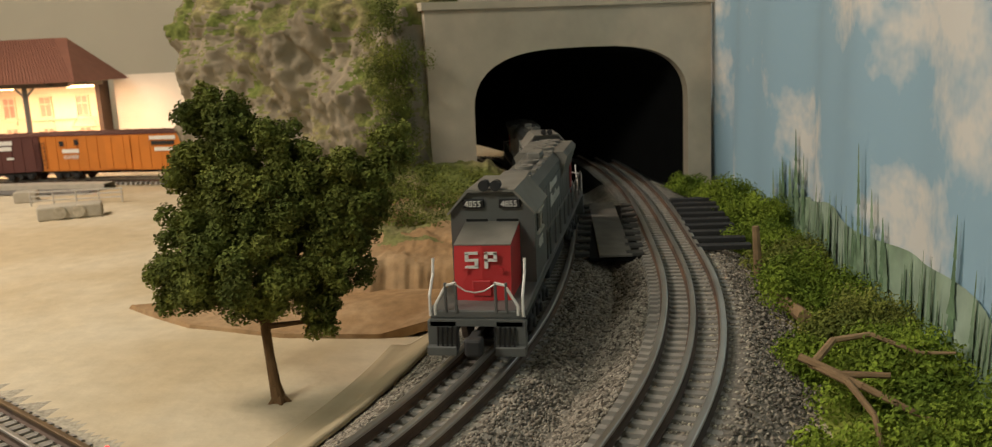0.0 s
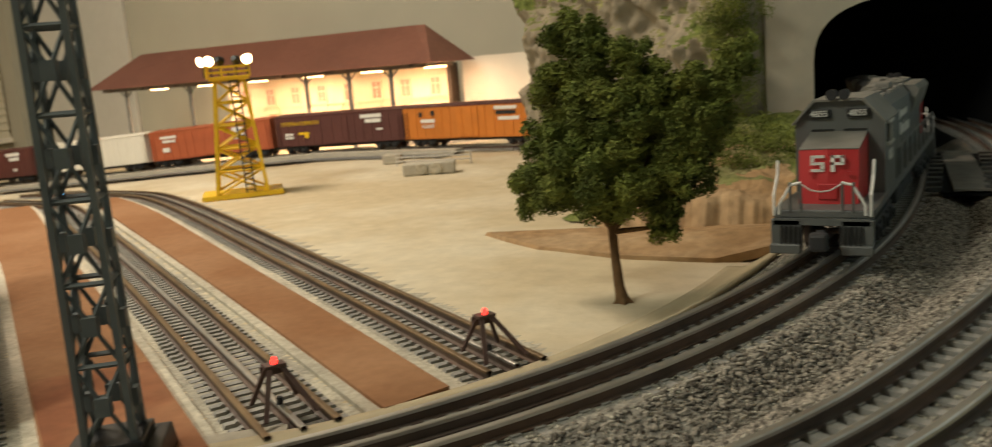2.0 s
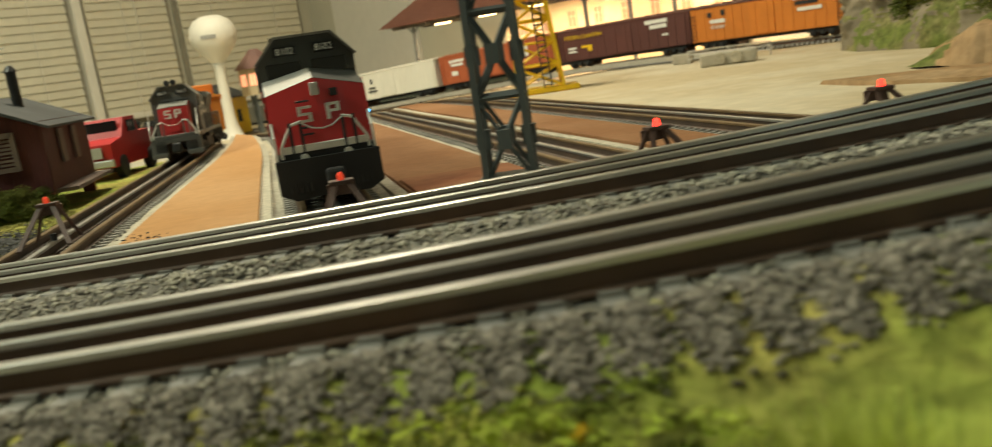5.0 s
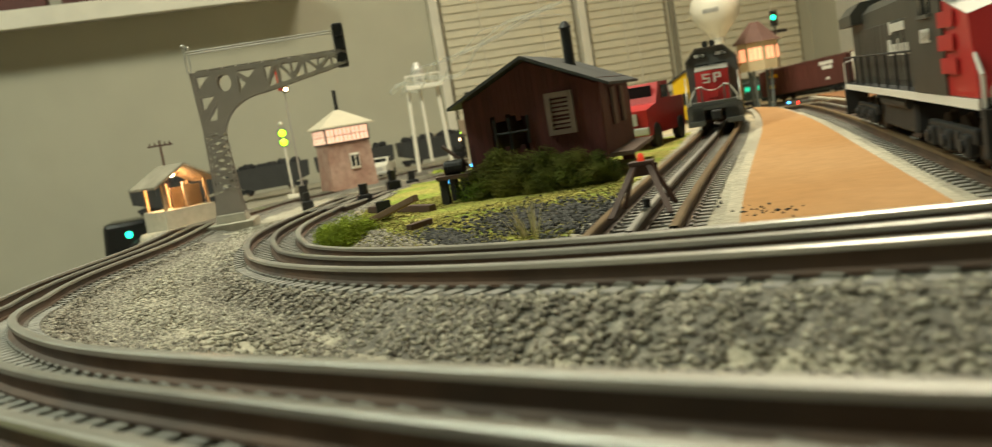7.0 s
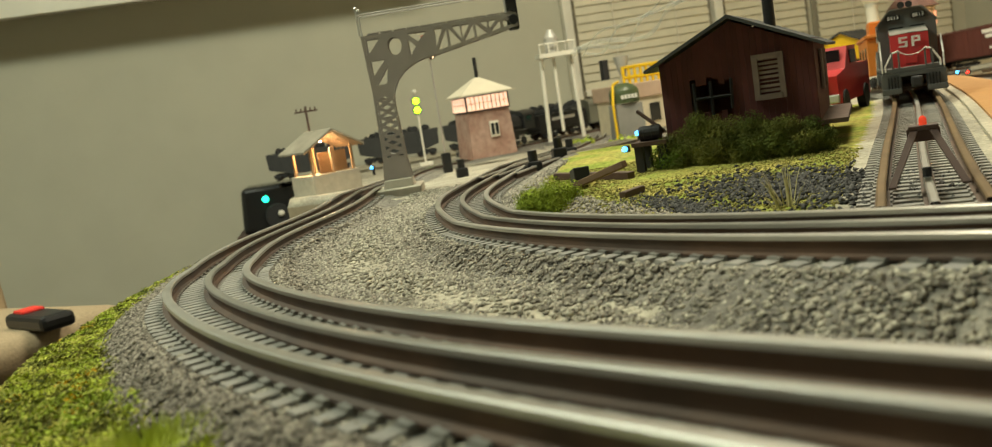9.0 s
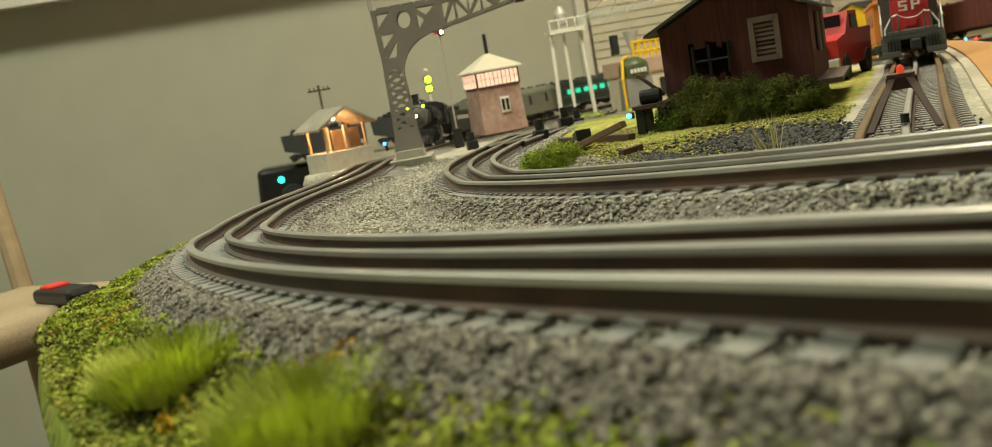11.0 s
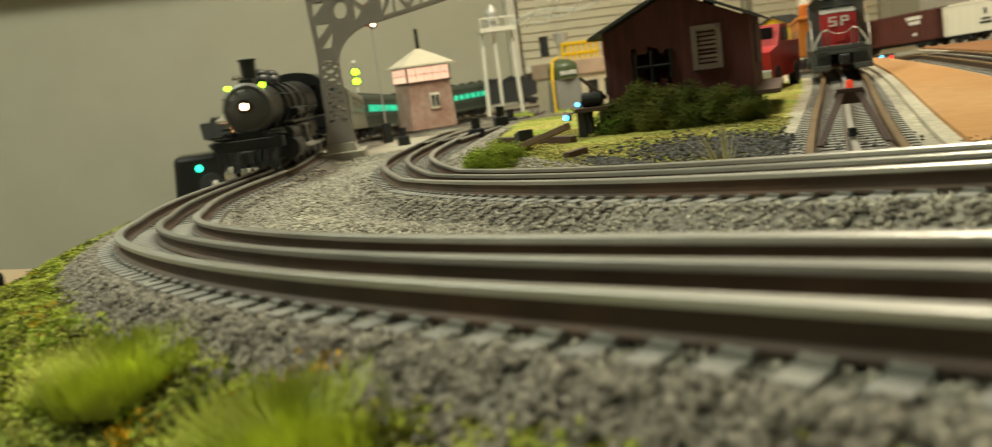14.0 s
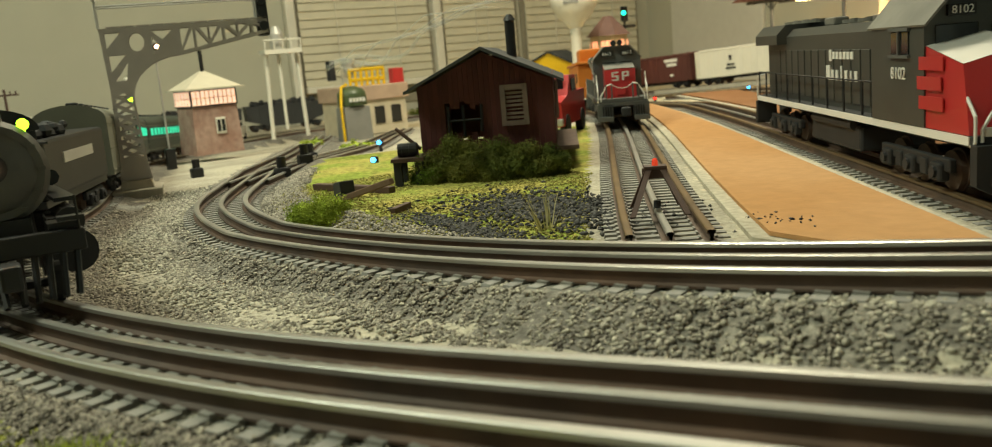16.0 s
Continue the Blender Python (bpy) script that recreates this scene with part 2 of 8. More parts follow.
def smooth_line(pts, step=0.01):
    """A smooth curve through plan points, in even steps."""
    p = [np.array(q, float) for q in pts]
    p = [2 * p[0] - p[1]] + p + [2 * p[-1] - p[-2]]
    out = []
    for i in range(1, len(p) - 2):
        d0, d1, d2 = (max(np.linalg.norm(p[i + k] - p[i + k - 1]), 1e-6) ** 0.5 for k in (0, 1, 2))
        m1 = (p[i] - p[i - 1]) / d0 - (p[i + 1] - p[i - 1]) / (d0 + d1) + (p[i + 1] - p[i]) / d1
        m2 = (p[i + 1] - p[i]) / d1 - (p[i + 2] - p[i]) / (d1 + d2) + (p[i + 2] - p[i + 1]) / d2
        for u in np.linspace(0, 1, 24, endpoint=False):
            h = (2 * u**3 - 3 * u**2 + 1, u**3 - 2 * u**2 + u, -2 * u**3 + 3 * u**2, u**3 - u**2)
            out.append(h[0] * p[i] + h[1] * m1 * d1 + h[2] * p[i + 1] + h[3] * m2 * d1)
    out.append(p[-2])
    out = np.array(out)
    for _ in range(2):
        s = np.r_[0, np.cumsum(np.linalg.norm(np.diff(out, axis=0), axis=1))]
        g = np.linspace(0, s[-1], max(2, int(s[-1] / step)))
        out = np.c_[np.interp(g, s, out[:, 0]), np.interp(g, s, out[:, 1])]
        k = np.ones(9) / 9
        if len(out) > 30:
            mid = np.c_[np.convolve(out[:, 0], k, "valid"), np.convolve(out[:, 1], k, "valid")]
            out = np.vstack([out[:4], mid, out[-4:]])
    return out


# ---- plan of the layout: z = 0 is the yard's board ----
OUTER = smooth_line([(0.05, 1.75), (0.11, 1.5), (0.15, 1.30), (0.172, 1.12), (0.185, 0.88), (0.187, 0.725), (0.174, 0.60), (0.161, 0.54),
                     (0.144, 0.488), (0.105, 0.381), (0.082, 0.341), (0.053, 0.306), (-0.0415, 0.1935), (-0.104, 0.137),
                     (-0.146, 0.106), (-0.2175, 0.0685), (-0.2905, 0.0285), (-0.353, 0.000), (-0.452, -0.032), (-0.54, -0.052),
                     (-0.625, -0.058), (-0.705, -0.052), (-0.785, -0.026), (-0.863, 0.006), (-0.94, 0.022), (-1.02, 0.038),
                     (-1.15, 0.062), (-1.35, 0.10), (-1.6, 0.14), (-1.9, 0.22), (-2.17, 0.40), (-2.33, 0.65), (-2.42, 1.0),
                     (-2.40, 1.4), (-2.22, 1.70), (-1.9, 1.87), (-1.4, 1.885), (-0.9, 1.88)])
INNER = smooth_line([(-0.06, 1.6), (0.025, 1.35), (0.069, 1.15), (0.085, 0.95), (0.083, 0.78), (0.074, 0.67), (0.060, 0.594), (0.045, 0.54), (0.033, 0.502),
                     (0.010, 0.447), (-0.020, 0.394), (-0.068, 0.330), (-0.120, 0.283), (-0.20, 0.222), (-0.285, 0.172),
                     (-0.345, 0.145), (-0.43, 0.118), (-0.545, 0.098), (-0.63, 0.092), (-0.73, 0.092), (-0.80, 0.104),
                     (-0.895, 0.145), (-1.08, 0.222), (-1.35, 0.33), (-1.7, 0.46), (-2.1, 0.62)])


def rail_z(x):
    """Height of the main line's railheads: it climbs towards the tunnel and falls away to the far end."""
    return np.maximum(0.040 + 0.062 * np.clip(x, -9, 0.3), 0.0) - 0.05 * np.maximum(0, -x - 1.0) * (x > -2.0) - 0.05 * (x <= -2.0)


def line_at(line, s):
    d = np.r_[0, np.cumsum(np.linalg.norm(np.diff(line, axis=0), axis=1))]
    return np.array([np.interp(s, d, line[:, 0]), np.interp(s, d, line[:, 1])])


def nearest(line, x, y):
    return np.sqrt(((line[None, :, 0] - np.asarray(x).reshape(-1, 1)) ** 2 + (line[None, :, 1] - np.asarray(y).reshape(-1, 1)) ** 2).min(1))


def base_z(x, y):
    """The land away from the main line."""
    left = -0.05 * np.clip(-x - 1.0, 0, 1.2)
    east = np.clip((x + 0.02 - 0.12 * np.clip(y - 0.4, 0, 1)) / 0.12, 0, 1)
    o = np.argsort(INNER[:, 0])
    loop = np.clip((np.interp(x, INNER[o, 0], INNER[o, 1]) + 0.055 - y) / 0.03, 0, 1) * np.clip((-0.42 - x) / 0.15, 0, 1)
    far = np.clip((-1.0 - x) / 0.2, 0, 1) * np.clip((1.0 - y) / 0.3, 0, 1)
    return left - 0.0105 * np.maximum(loop, far) + 0.030 * east * np.clip((1.5 - y) / 0.3, 0, 1)


def ground_z(x, y):
    x, y = np.asarray(x, float), np.asarray(y, float)
    z = base_z(x, y)
    bed = rail_z(x) - 0.0079
    for line in (OUTER, INNER):
        d = nearest(line[::3], x.ravel(), y.ravel()).reshape(x.shape)
        z = np.maximum(z, bed - 0.55 * np.maximum(0, d - 0.033))
    return z


# ---- room ----
def slab(name, c, s, material, label, category):
    bm = bmesh.new()
    box(bm, c, s)
    return solid(name, bm, material, label, category, "structure")


slab("floor", (-1.2, 0.4, -0.95), (5.6, 5.6, 0.1), FLOOR, "dark brown carpeted room floor", "floor")
slab("ceiling", (-1.2, 0.4, 1.55), (5.6, 5.6, 0.1), CEIL, "plain off-white room ceiling", "ceiling")
slab("wall_north", (-1.2, 2.32, 0.3), (5.6, 0.1, 2.4), WALL, "plain beige painted room wall", "wall")
slab("wall_south", (-1.2, -2.4, 0.3), (5.6, 0.1, 2.4), WALL, "plain beige painted room wall", "wall")
slab("wall_east", (1.6, 0.0, 0.3), (0.1, 4.5, 2.4), WALL, "plain beige painted room wall", "wall")
slab("wall_west", (-3.0, -0.05, 0.3), (0.1, 4.65, 2.4), WALL, "beige painted room wall with windows and trim", "wall")
for i, (x, y) in enumerate(((-1.25, 0.75), (-1.0, -0.75))):
    lamp = thing("ceiling_light", pose(x, y, 1.5), "round frosted ceiling light on the ceiling", "lamp", "ceiling lights")
    bm = bmesh.new()
    rod(bm, (0, 0, -0.06), (0, 0, 0), 0.13, 0.2, seg=24)
    part("shade", bm, mat("lamp_shade", (0.9, 0.85, 0.7), 0.5, emit=(1.0, 0.85, 0.6), power=1.0), lamp)


# ---- layout ground ----
YARDPLAN = [[(-0.082, 0.500), (-0.245, 0.610), (-0.44, 0.737), (-0.635, 0.866), (-0.95, 1.063), (-1.25, 1.20), (-1.6, 1.30)],
        [(-0.143, 0.396), (-0.257, 0.470), (-0.42, 0.575), (-0.90, 0.875), (-1.20, 1.06), (-1.55, 1.19)],
        [(-0.236, 0.279), (-0.285, 0.312), (-0.36, 0.360), (-0.52, 0.463), (-0.76, 0.618), (-1.07, 0.80), (-1.45, 1.00)],
        [(-0.405, 0.207), (-0.493, 0.268), (-0.708, 0.424), (-0.86, 0.533), (-1.2, 0.755), (-1.5, 0.92)]]
def edge_y(x):
    """The front edge of the layout's board."""
    front = OUTER[(OUTER[:, 0] < 0.10) & (OUTER[:, 1] < 0.5) & (OUTER[:, 0] > -1.3)]
    o = np.argsort(front[:, 0])
    y = np.interp(x, front[o, 0], front[o, 1])
    m = np.gradient(front[o, 1], front[o, 0])
    margin = np.interp(x, (-0.95, -0.73, -0.68, -0.60, -0.511, -0.441, -0.375, -0.30), (0.046, 0.048, 0.051, 0.063, 0.073, 0.077, 0.076, 0.075))
    y = y - margin * np.sqrt(1 + np.clip(np.interp(x, front[o, 0], m), -0.6, 0.6) ** 2)
    y = np.where(x > -0.05, np.minimum(y, 0.10), y)
    return np.where(x < -0.95, y + 0.022 + (-0.085 - y) * np.clip((-1.25 - x) / 0.3, 0, 1) ** 2, y)


xs = np.r_[np.linspace(-2.93, -1.1, 60)[:-1], np.linspace(-1.1, 0.36, 230)]
ts = np.r_[np.linspace(0, 0.28, 110)[:-1], np.linspace(0.28, 1, 100)]
gx = np.repeat(xs[:, None], len(ts), 1)
ey = edge_y(xs)[:, None]
gy = ey + (2.26 - ey) * ts[None, :]
gz = ground_z(gx, gy)
wob = np.array([noise.noise((a * 14, b * 14, 0)) for a, b in zip(gx.ravel(), gy.ravel())]).reshape(gx.shape)
gz += 0.0012 * wob
gz[:, 0] -= 0.012
nx, ny = gx.shape
verts = np.c_[gx.ravel(), gy.ravel(), gz.ravel()]
faces = [(i * ny + j, (i + 1) * ny + j, (i + 1) * ny + j + 1, i * ny + j + 1) for i in range(nx - 1) for j in range(ny - 1)]
skirt = len(verts)
verts = np.vstack([verts, np.c_[gx[:, 0], gy[:, 0] + 0.004, gz[:, 0] - 0.14]])
faces += [(skirt + i, skirt + i + 1, (i + 1) * ny, i * ny) for i in range(nx - 1)]
gmesh = mesh_np("ground", verts, faces, SAND, smooth=True)
for m in (BALLAST, PALESAND, GRASS, TANSTRIP, mat("fascia", (0.30, 0.24, 0.16), 0.7), TUNNEL_DARK):
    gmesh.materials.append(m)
cx = np.array([verts[list(f)].mean(0) for f in faces])
dO, dI = nearest(OUTER[::2], cx[:, 0], cx[:, 1]), nearest(INNER[::2], cx[:, 0], cx[:, 1])
jit = np.array([noise.noise((a * 30, b * 30, 3)) for a, b in cx[:, :2]]) * 0.012
dm = np.minimum(dO, dI) + jit
fy = np.interp(cx[:, 0], *(lambda q: (q[:, 0][np.argsort(q[:, 0])], q[:, 1][np.argsort(q[:, 0])]))(OUTER[(OUTER[:, 0] < 0.12) & (OUTER[:, 1] < 0.5) & (OUTER[:, 0] > -1.6)]))
idx = np.zeros(len(cx), int)
idx[(dm < 0.058)] = 1
between = (dO < 0.13) & (dI < 0.16) & (cx[:, 0] < 0.1) & (dm >= 0.05) & (cx[:, 1] > fy)
idx[between & (cx[:, 0] < -0.2)] = 2
idx[(dm < 0.2) & (cx[:, 0] > 0.08) & (cx[:, 0] < 0.17) & (cx[:, 1] < 1.2)] = 1
idx[(cx[:, 1] < fy - 0.043 + jit * 0.5) & (cx[:, 0] < 0.1) & (cx[:, 0] > -0.98)] = 3
idx[(cx[:, 0] > 0.232 + jit) & (cx[:, 1] < 1.25)] = 3
idx[(cx[:, 0] > 0.10) & (cx[:, 1] < 0.46) & (idx == 0)] = 3
idx[(cx[:, 0] < -1.0) & (cx[:, 1] < 0.85) & (idx == 0)] = 2
yard = (cx[:, 0] > -1.0) & (cx[:, 0] < -0.40) & (cx[:, 1] > 0.13) & (idx == 0) & ((cx[:, 0] + 0.43) * 0.575 + (cx[:, 1] - 0.2) * 0.818 < 0.0 + jit * 2) 
idx[yard] = 3
for q in YARDPLAN:
    idx[(nearest(smooth_line(q, 0.02), cx[:, 0], cx[:, 1]) < 0.036) & (idx != 1)] = 2
strip = (idx == 0) & (dI < 0.0) & (cx[:, 0] > -0.16) & (cx[:, 1] < 0.72)
idx[strip] = 4
# ground behind the portal coloured near-black, as tunnel shade
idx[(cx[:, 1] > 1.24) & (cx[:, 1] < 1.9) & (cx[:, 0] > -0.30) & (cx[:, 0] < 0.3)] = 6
idx[skirt and np.arange(len(cx)) >= (nx - 1) * (ny - 1)] = 5
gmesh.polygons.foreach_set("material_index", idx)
tagged(new("ground", gmesh), "sandy model railway board with ballast, gravel and grass", "ground", kind="structure")


# ---- tracks ----
def sweep_rail(line, zfun, off, top, foot, w_top, w_foot, material, name, parent):
    """A rail with head, web and foot along a line, off metres to its left."""
    t = np.gradient(line, axis=0)
    t /= np.linalg.norm(t, axis=1)[:, None]
    nrm = np.c_[-t[:, 1], t[:, 0]]
    c = line + nrm * off
    z = zfun(line[:, 0])
    prof = [(-w_foot, foot), (-w_foot, foot + 0.0007), (-w_top * 0.45, foot + 0.0012), (-w_top * 0.45, top - 0.0019), (-w_top, top - 0.0015), (-w_top * 0.92, top - 0.0003), (-w_top * 0.6, top),
            (w_top * 0.6, top), (w_top * 0.92, top - 0.0003), (w_top, top - 0.0015), (w_top * 0.45, top - 0.0019), (w_top * 0.45, foot + 0.0012), (w_foot, foot + 0.0007), (w_foot, foot)]
    k = len(prof)
    v = np.concatenate([np.c_[c + nrm * a, z + b] for a, b in prof]).reshape(k, len(line), 3).transpose(1, 0, 2).reshape(-1, 3)
    f = [(i * k + j, i * k + j + 1, (i + 1) * k + j + 1, (i + 1) * k + j) for i in range(len(line) - 1) for j in range(k - 1)]
    me = mesh_np(name, v, f, material)
    me.materials.append(RUST)
    mi = np.array([0 if 4 <= j <= 8 else 1 for i in range(len(line) - 1) for j in range(k - 1)])
    me.polygons.foreach_set("material_index", mi)
    ob = new(name, me)
    ob.parent = parent
    return ob


TIE_ME = {}


def tie_mesh(length):
    if length not in TIE_ME:
        bm = bmesh.new()
        box(bm, (0, 0, -0.002), (0.0050, length, 0.004), taper=0.94)
        for s in (-1, 1):
            box(bm, (0, s * 0.0195, 0.0003), (0.0044, 0.004, 0.0008))
            box(bm, (0, s * 0.0150, 0.0003), (0.0044, 0.003, 0.0008))
        TIE_ME[length] = finish(bm, "tie", TIE)
    return TIE_ME[length]


def railway(name, line, zfun, label, near=None, head=RAIL, mid=CENTRE, spacing=0.0100, group=""):
    """Three-rail track: running rails, centre rail and its ties; near: a stretch of x whose ties are pieces of their own."""
    tr = thing(name, pose(0, 0, 0), label, "track", group)
    for off, m in ((-0.0172, head), (0.0172, head), (0.0, mid)):
        sweep_rail(line, zfun, off, 0.0, -0.0062, 0.0019 if m is not mid else 0.0017, 0.0028, m, "rail", tr)
    length = np.linalg.norm(np.diff(line, axis=0), axis=1).sum()
    bv, bf = [], []
    tv = np.array([v.co[:] for v in tie_mesh(0.057).vertices])
    tf = [tuple(p.vertices) for p in tie_mesh(0.057).polygons]
    count = 0
    for i in range(int(length / spacing)):
        s = (i + 0.5) * spacing
        p, q = line_at(line, s), line_at(line, s + 0.004)
        ang = math.atan2(q[1] - p[1], q[0] - p[0]) + random.uniform(-0.01, 0.01)
        z = float(zfun(np.array([p[0]]))[0]) - 0.0062
        if near and near[0] < p[0] < near[1] and p[1] < near[2] and count < 140:
            count += 1
            t = new("tie", tie_mesh(0.057))
            t.matrix_basis = Matrix.Translation((p[0], p[1], z)) @ Matrix.Rotation(ang, 4, "Z")
            t.parent = tr
        else:
            c, sn = math.cos(ang), math.sin(ang)
            w = np.c_[tv[:, 0] * c - tv[:, 1] * sn + p[0], tv[:, 0] * sn + tv[:, 1] * c + p[1], tv[:, 2] + z]
            n = len(bv) * len(tv)
            bv.append(w)
            bf += [tuple(a + n for a in f) for f in tf]
    if bv:
        ob = new("track_base", mesh_np("track_base", np.concatenate(bv), bf, TIE))
        ob.parent = tr
        tagged(ob, kind="stuff")
    return tr


def flat_z(z):
    return lambda x: np.full(np.shape(x), z)


railway("railway_track", OUTER[: int(len(OUTER) * 0.86)], rail_z, "three-rail track curving from the tunnel round the layout edge", (-0.72, 0.1, 0.4), group="main line tracks")
railway("railway_track", INNER, rail_z, "three-rail track carrying the grey locomotive out of the tunnel", (-0.75, 0.0, 0.5), group="main line tracks")
YARD = [smooth_line(p, 0.02) for p in YARDPLAN]
for k, p in enumerate(YARD):
    railway("railway_track", p, lambda x: 0.0075 - 0.05 * np.maximum(0, -np.asarray(x) - 1.0), "straight three-rail stub track ending at a bumper", head=BRASSRAIL, mid=RAIL, group="yard tracks")
FREIGHT = smooth_line([(-0.3, 1.62), (-0.6, 1.645), (-0.9, 1.675), (-1.2, 1.64), (-1.5, 1.58), (-1.8, 1.53), (-2.15, 1.50), (-2.6, 1.5)], 0.03)


def freight_z(x):
    return 0.012 - 0.05 * np.maximum(0, -np.asarray(x) - 1.1)


railway("railway_track", FREIGHT, freight_z, "raised three-rail track under the standing freight cars", group="yard tracks")


# ---- loose ballast ----
def stones(name, n, pick, size, material, label):
    v0 = np.array([(1, 0, 0), (-1, 0, 0), (0, 1, 0), (0, -1, 0), (0, 0, 1), (0, 0, -1)], float)
    f0 = np.array([(0, 2, 4), (2, 1, 4), (1, 3, 4), (3, 0, 4), (2, 0, 5), (1, 2, 5), (3, 1, 5), (0, 3, 5)])
    rng = np.random.default_rng(7 + n)
    xy = pick(rng, n)
    n = len(xy)
    z = ground_z(xy[:, 0], xy[:, 1])
    s = rng.uniform(size[0], size[1], (n, 1, 1)) * rng.uniform(0.6, 1.3, (n, 6, 1))
    a = rng.uniform(0, 6.28, n)
    v = v0[None] * s * np.array([1.25, 0.9, 0.75])
    v += rng.normal(0, 0.16, v.shape) * s
    c, sn = np.cos(a)[:, None], np.sin(a)[:, None]
    v = np.stack([v[..., 0] * c - v[..., 1] * sn, v[..., 0] * sn + v[..., 1] * c, v[..., 2]], -1)
    v += np.c_[xy, z + size[1] * 0.35][:, None, :]
    f = (f0[None] + 6 * np.arange(n)[:, None, None]).reshape(-1, 3)
    me = bpy.data.meshes.new(name)
    me.vertices.add(n * 6)
    me.vertices.foreach_set("co", v.reshape(-1))
    me.loops.add(len(f) * 3)
    me.loops.foreach_set("vertex_index", f.reshape(-1))
    me.polygons.add(len(f))
    me.polygons.foreach_set("loop_start", np.arange(len(f)) * 3)
    me.update(calc_edges=True)
    me.materials.append(material)
    return tagged(new(name, me), label, "ballast", kind="stuff")


def island_mat(name, a, b, rough=0.9):
    m = bpy.data.materials.new(name)
    m.use_nodes = True
    nt = m.node_tree
    g = nt.nodes.new("ShaderNodeNewGeometry")
    r = nt.nodes.new("ShaderNodeValToRGB")
    r.color_ramp.elements[0].color, r.color_ramp.elements[1].color = (*a, 1), (*b, 1)
    nz = nt.nodes.new("ShaderNodeTexNoise")
    nz.inputs["Scale"].default_value = 600
    mx = nt.nodes.new("ShaderNodeMath")
    mx.operation = "MULTIPLY_ADD"
    mx.inputs[1].default_value, mx.inputs[2].default_value = 0.35, -0.17
    nt.links.new(nz.outputs[0], mx.inputs[0])
    ad = nt.nodes.new("ShaderNodeMath")
    nt.links.new(g.outputs["Random Per Island"], ad.inputs[0])
    nt.links.new(mx.outputs[0], ad.inputs[1])
    nt.links.new(ad.outputs[0], r.inputs[0])
    nt.links.new(r.outputs[0], nt.nodes["Principled BSDF"].inputs["Base Color"])
    nt.nodes["Principled BSDF"].inputs["Roughness"].default_value = rough
    nt.nodes["Principled BSDF"].inputs["Specular IOR Level"].default_value = 0.2
    return m


def along_track(line, x0, x1, inner, outer, side=0, ymax=0.95):
    sel = line[(line[:, 0] > x0) & (line[:, 0] < x1) & (line[:, 1] < ymax)]
    t = np.gradient(sel, axis=0)
    t /= np.linalg.norm(t, axis=1)[:, None]

    def pick(rng, n):
        i = rng.integers(0, len(sel), n)
        d = rng.uniform(inner, outer, n) * (rng.choice([-1, 1], n) if side == 0 else side)
        return sel[i] + np.c_[-t[i, 1], t[i, 0]] * d[:, None] + rng.normal(0, 0.0022, (n, 2))

    return pick


def tie_gaps(line, x0, x1, spacing=0.0100):
    """Spots between the ties."""
    d = np.r_[0, np.cumsum(np.linalg.norm(np.diff(line, axis=0), axis=1))]
    t = np.gradient(line, axis=0)
    t /= np.linalg.norm(t, axis=1)[:, None]

    def pick(rng, n):
        s = rng.integers(1, int(d[-1] / spacing) - 1, n * 3) * spacing + rng.uniform(-0.0024, 0.0024, n * 3)
        i = np.searchsorted(d, s).clip(0, len(line) - 1)
        p = np.c_[np.interp(s, d, line[:, 0]), np.interp(s, d, line[:, 1])]
        keep = (p[:, 0] > x0) & (p[:, 0] < x1) & (p[:, 1] < 0.95)
        off = rng.uniform(-0.033, 0.033, n * 3)
        q = p + np.c_[-t[i, 1], t[i, 0]] * off[:, None]
        return q[keep][:n]

    return pick


GREYSTONE = island_mat("grey_stones", (0.045, 0.038, 0.031), (0.37, 0.33, 0.27))
SLOPESTONE = island_mat("light_grey_stones", (0.085, 0.074, 0.060), (0.48, 0.435, 0.36))
PALESTONE = island_mat("pale_stones", (0.17, 0.155, 0.125), (0.55, 0.51, 0.41))
DARKSTONE = island_mat("dark_stones", (0.015, 0.015, 0.015), (0.12, 0.115, 0.11))
stones("ballast_stones", 40000, along_track(OUTER, -0.9, 0.25, 0.0300, 0.062, -1), (0.0005, 0.0011), SLOPESTONE, "grey crushed stone ballast beside the curved track")
stones("ballast_stones", 64000, along_track(INNER, -0.95, 0.2, 0.0310, 0.060), (0.0005, 0.0011), SLOPESTONE, "grey crushed stone ballast beside the raised track")
stones("ballast_stones", 9000, along_track(OUTER, 0.07, 0.25, 0.0300, 0.064, 1), (0.0007, 0.0014), GREYSTONE, "grey crushed stone between the curved track and the shrubs")
stones("ballast_stones", 16000, tie_gaps(OUTER, -0.9, 0.25), (0.0006, 0.0011), PALESTONE, "pale fine gravel between the rails")
stones("ballast_stones", 14000, tie_gaps(INNER, -0.9, 0.2), (0.0006, 0.0011), PALESTONE, "pale fine gravel between the rails")
stones("ballast_stones", 60000, along_track(OUTER, -0.95, 0.15, 0.0290, 0.0425, 1), (0.0005, 0.0011), GREYSTONE, "grey crushed stone on the outer shoulder of the curve")
stones("gravel", 9000, along_track(OUTER, -1.0, 0.05, 0.05, 0.10, -1), (0.0007, 0.0014), PALESTONE, "pale fine gravel in the dip between two tracks")
stones("ballast_stones", 9000, along_track(OUTER, 0.06, 0.25, 0.03, 0.085, -1), (0.0008, 0.0017), GREYSTONE, "grey crushed stone between the two main lines")


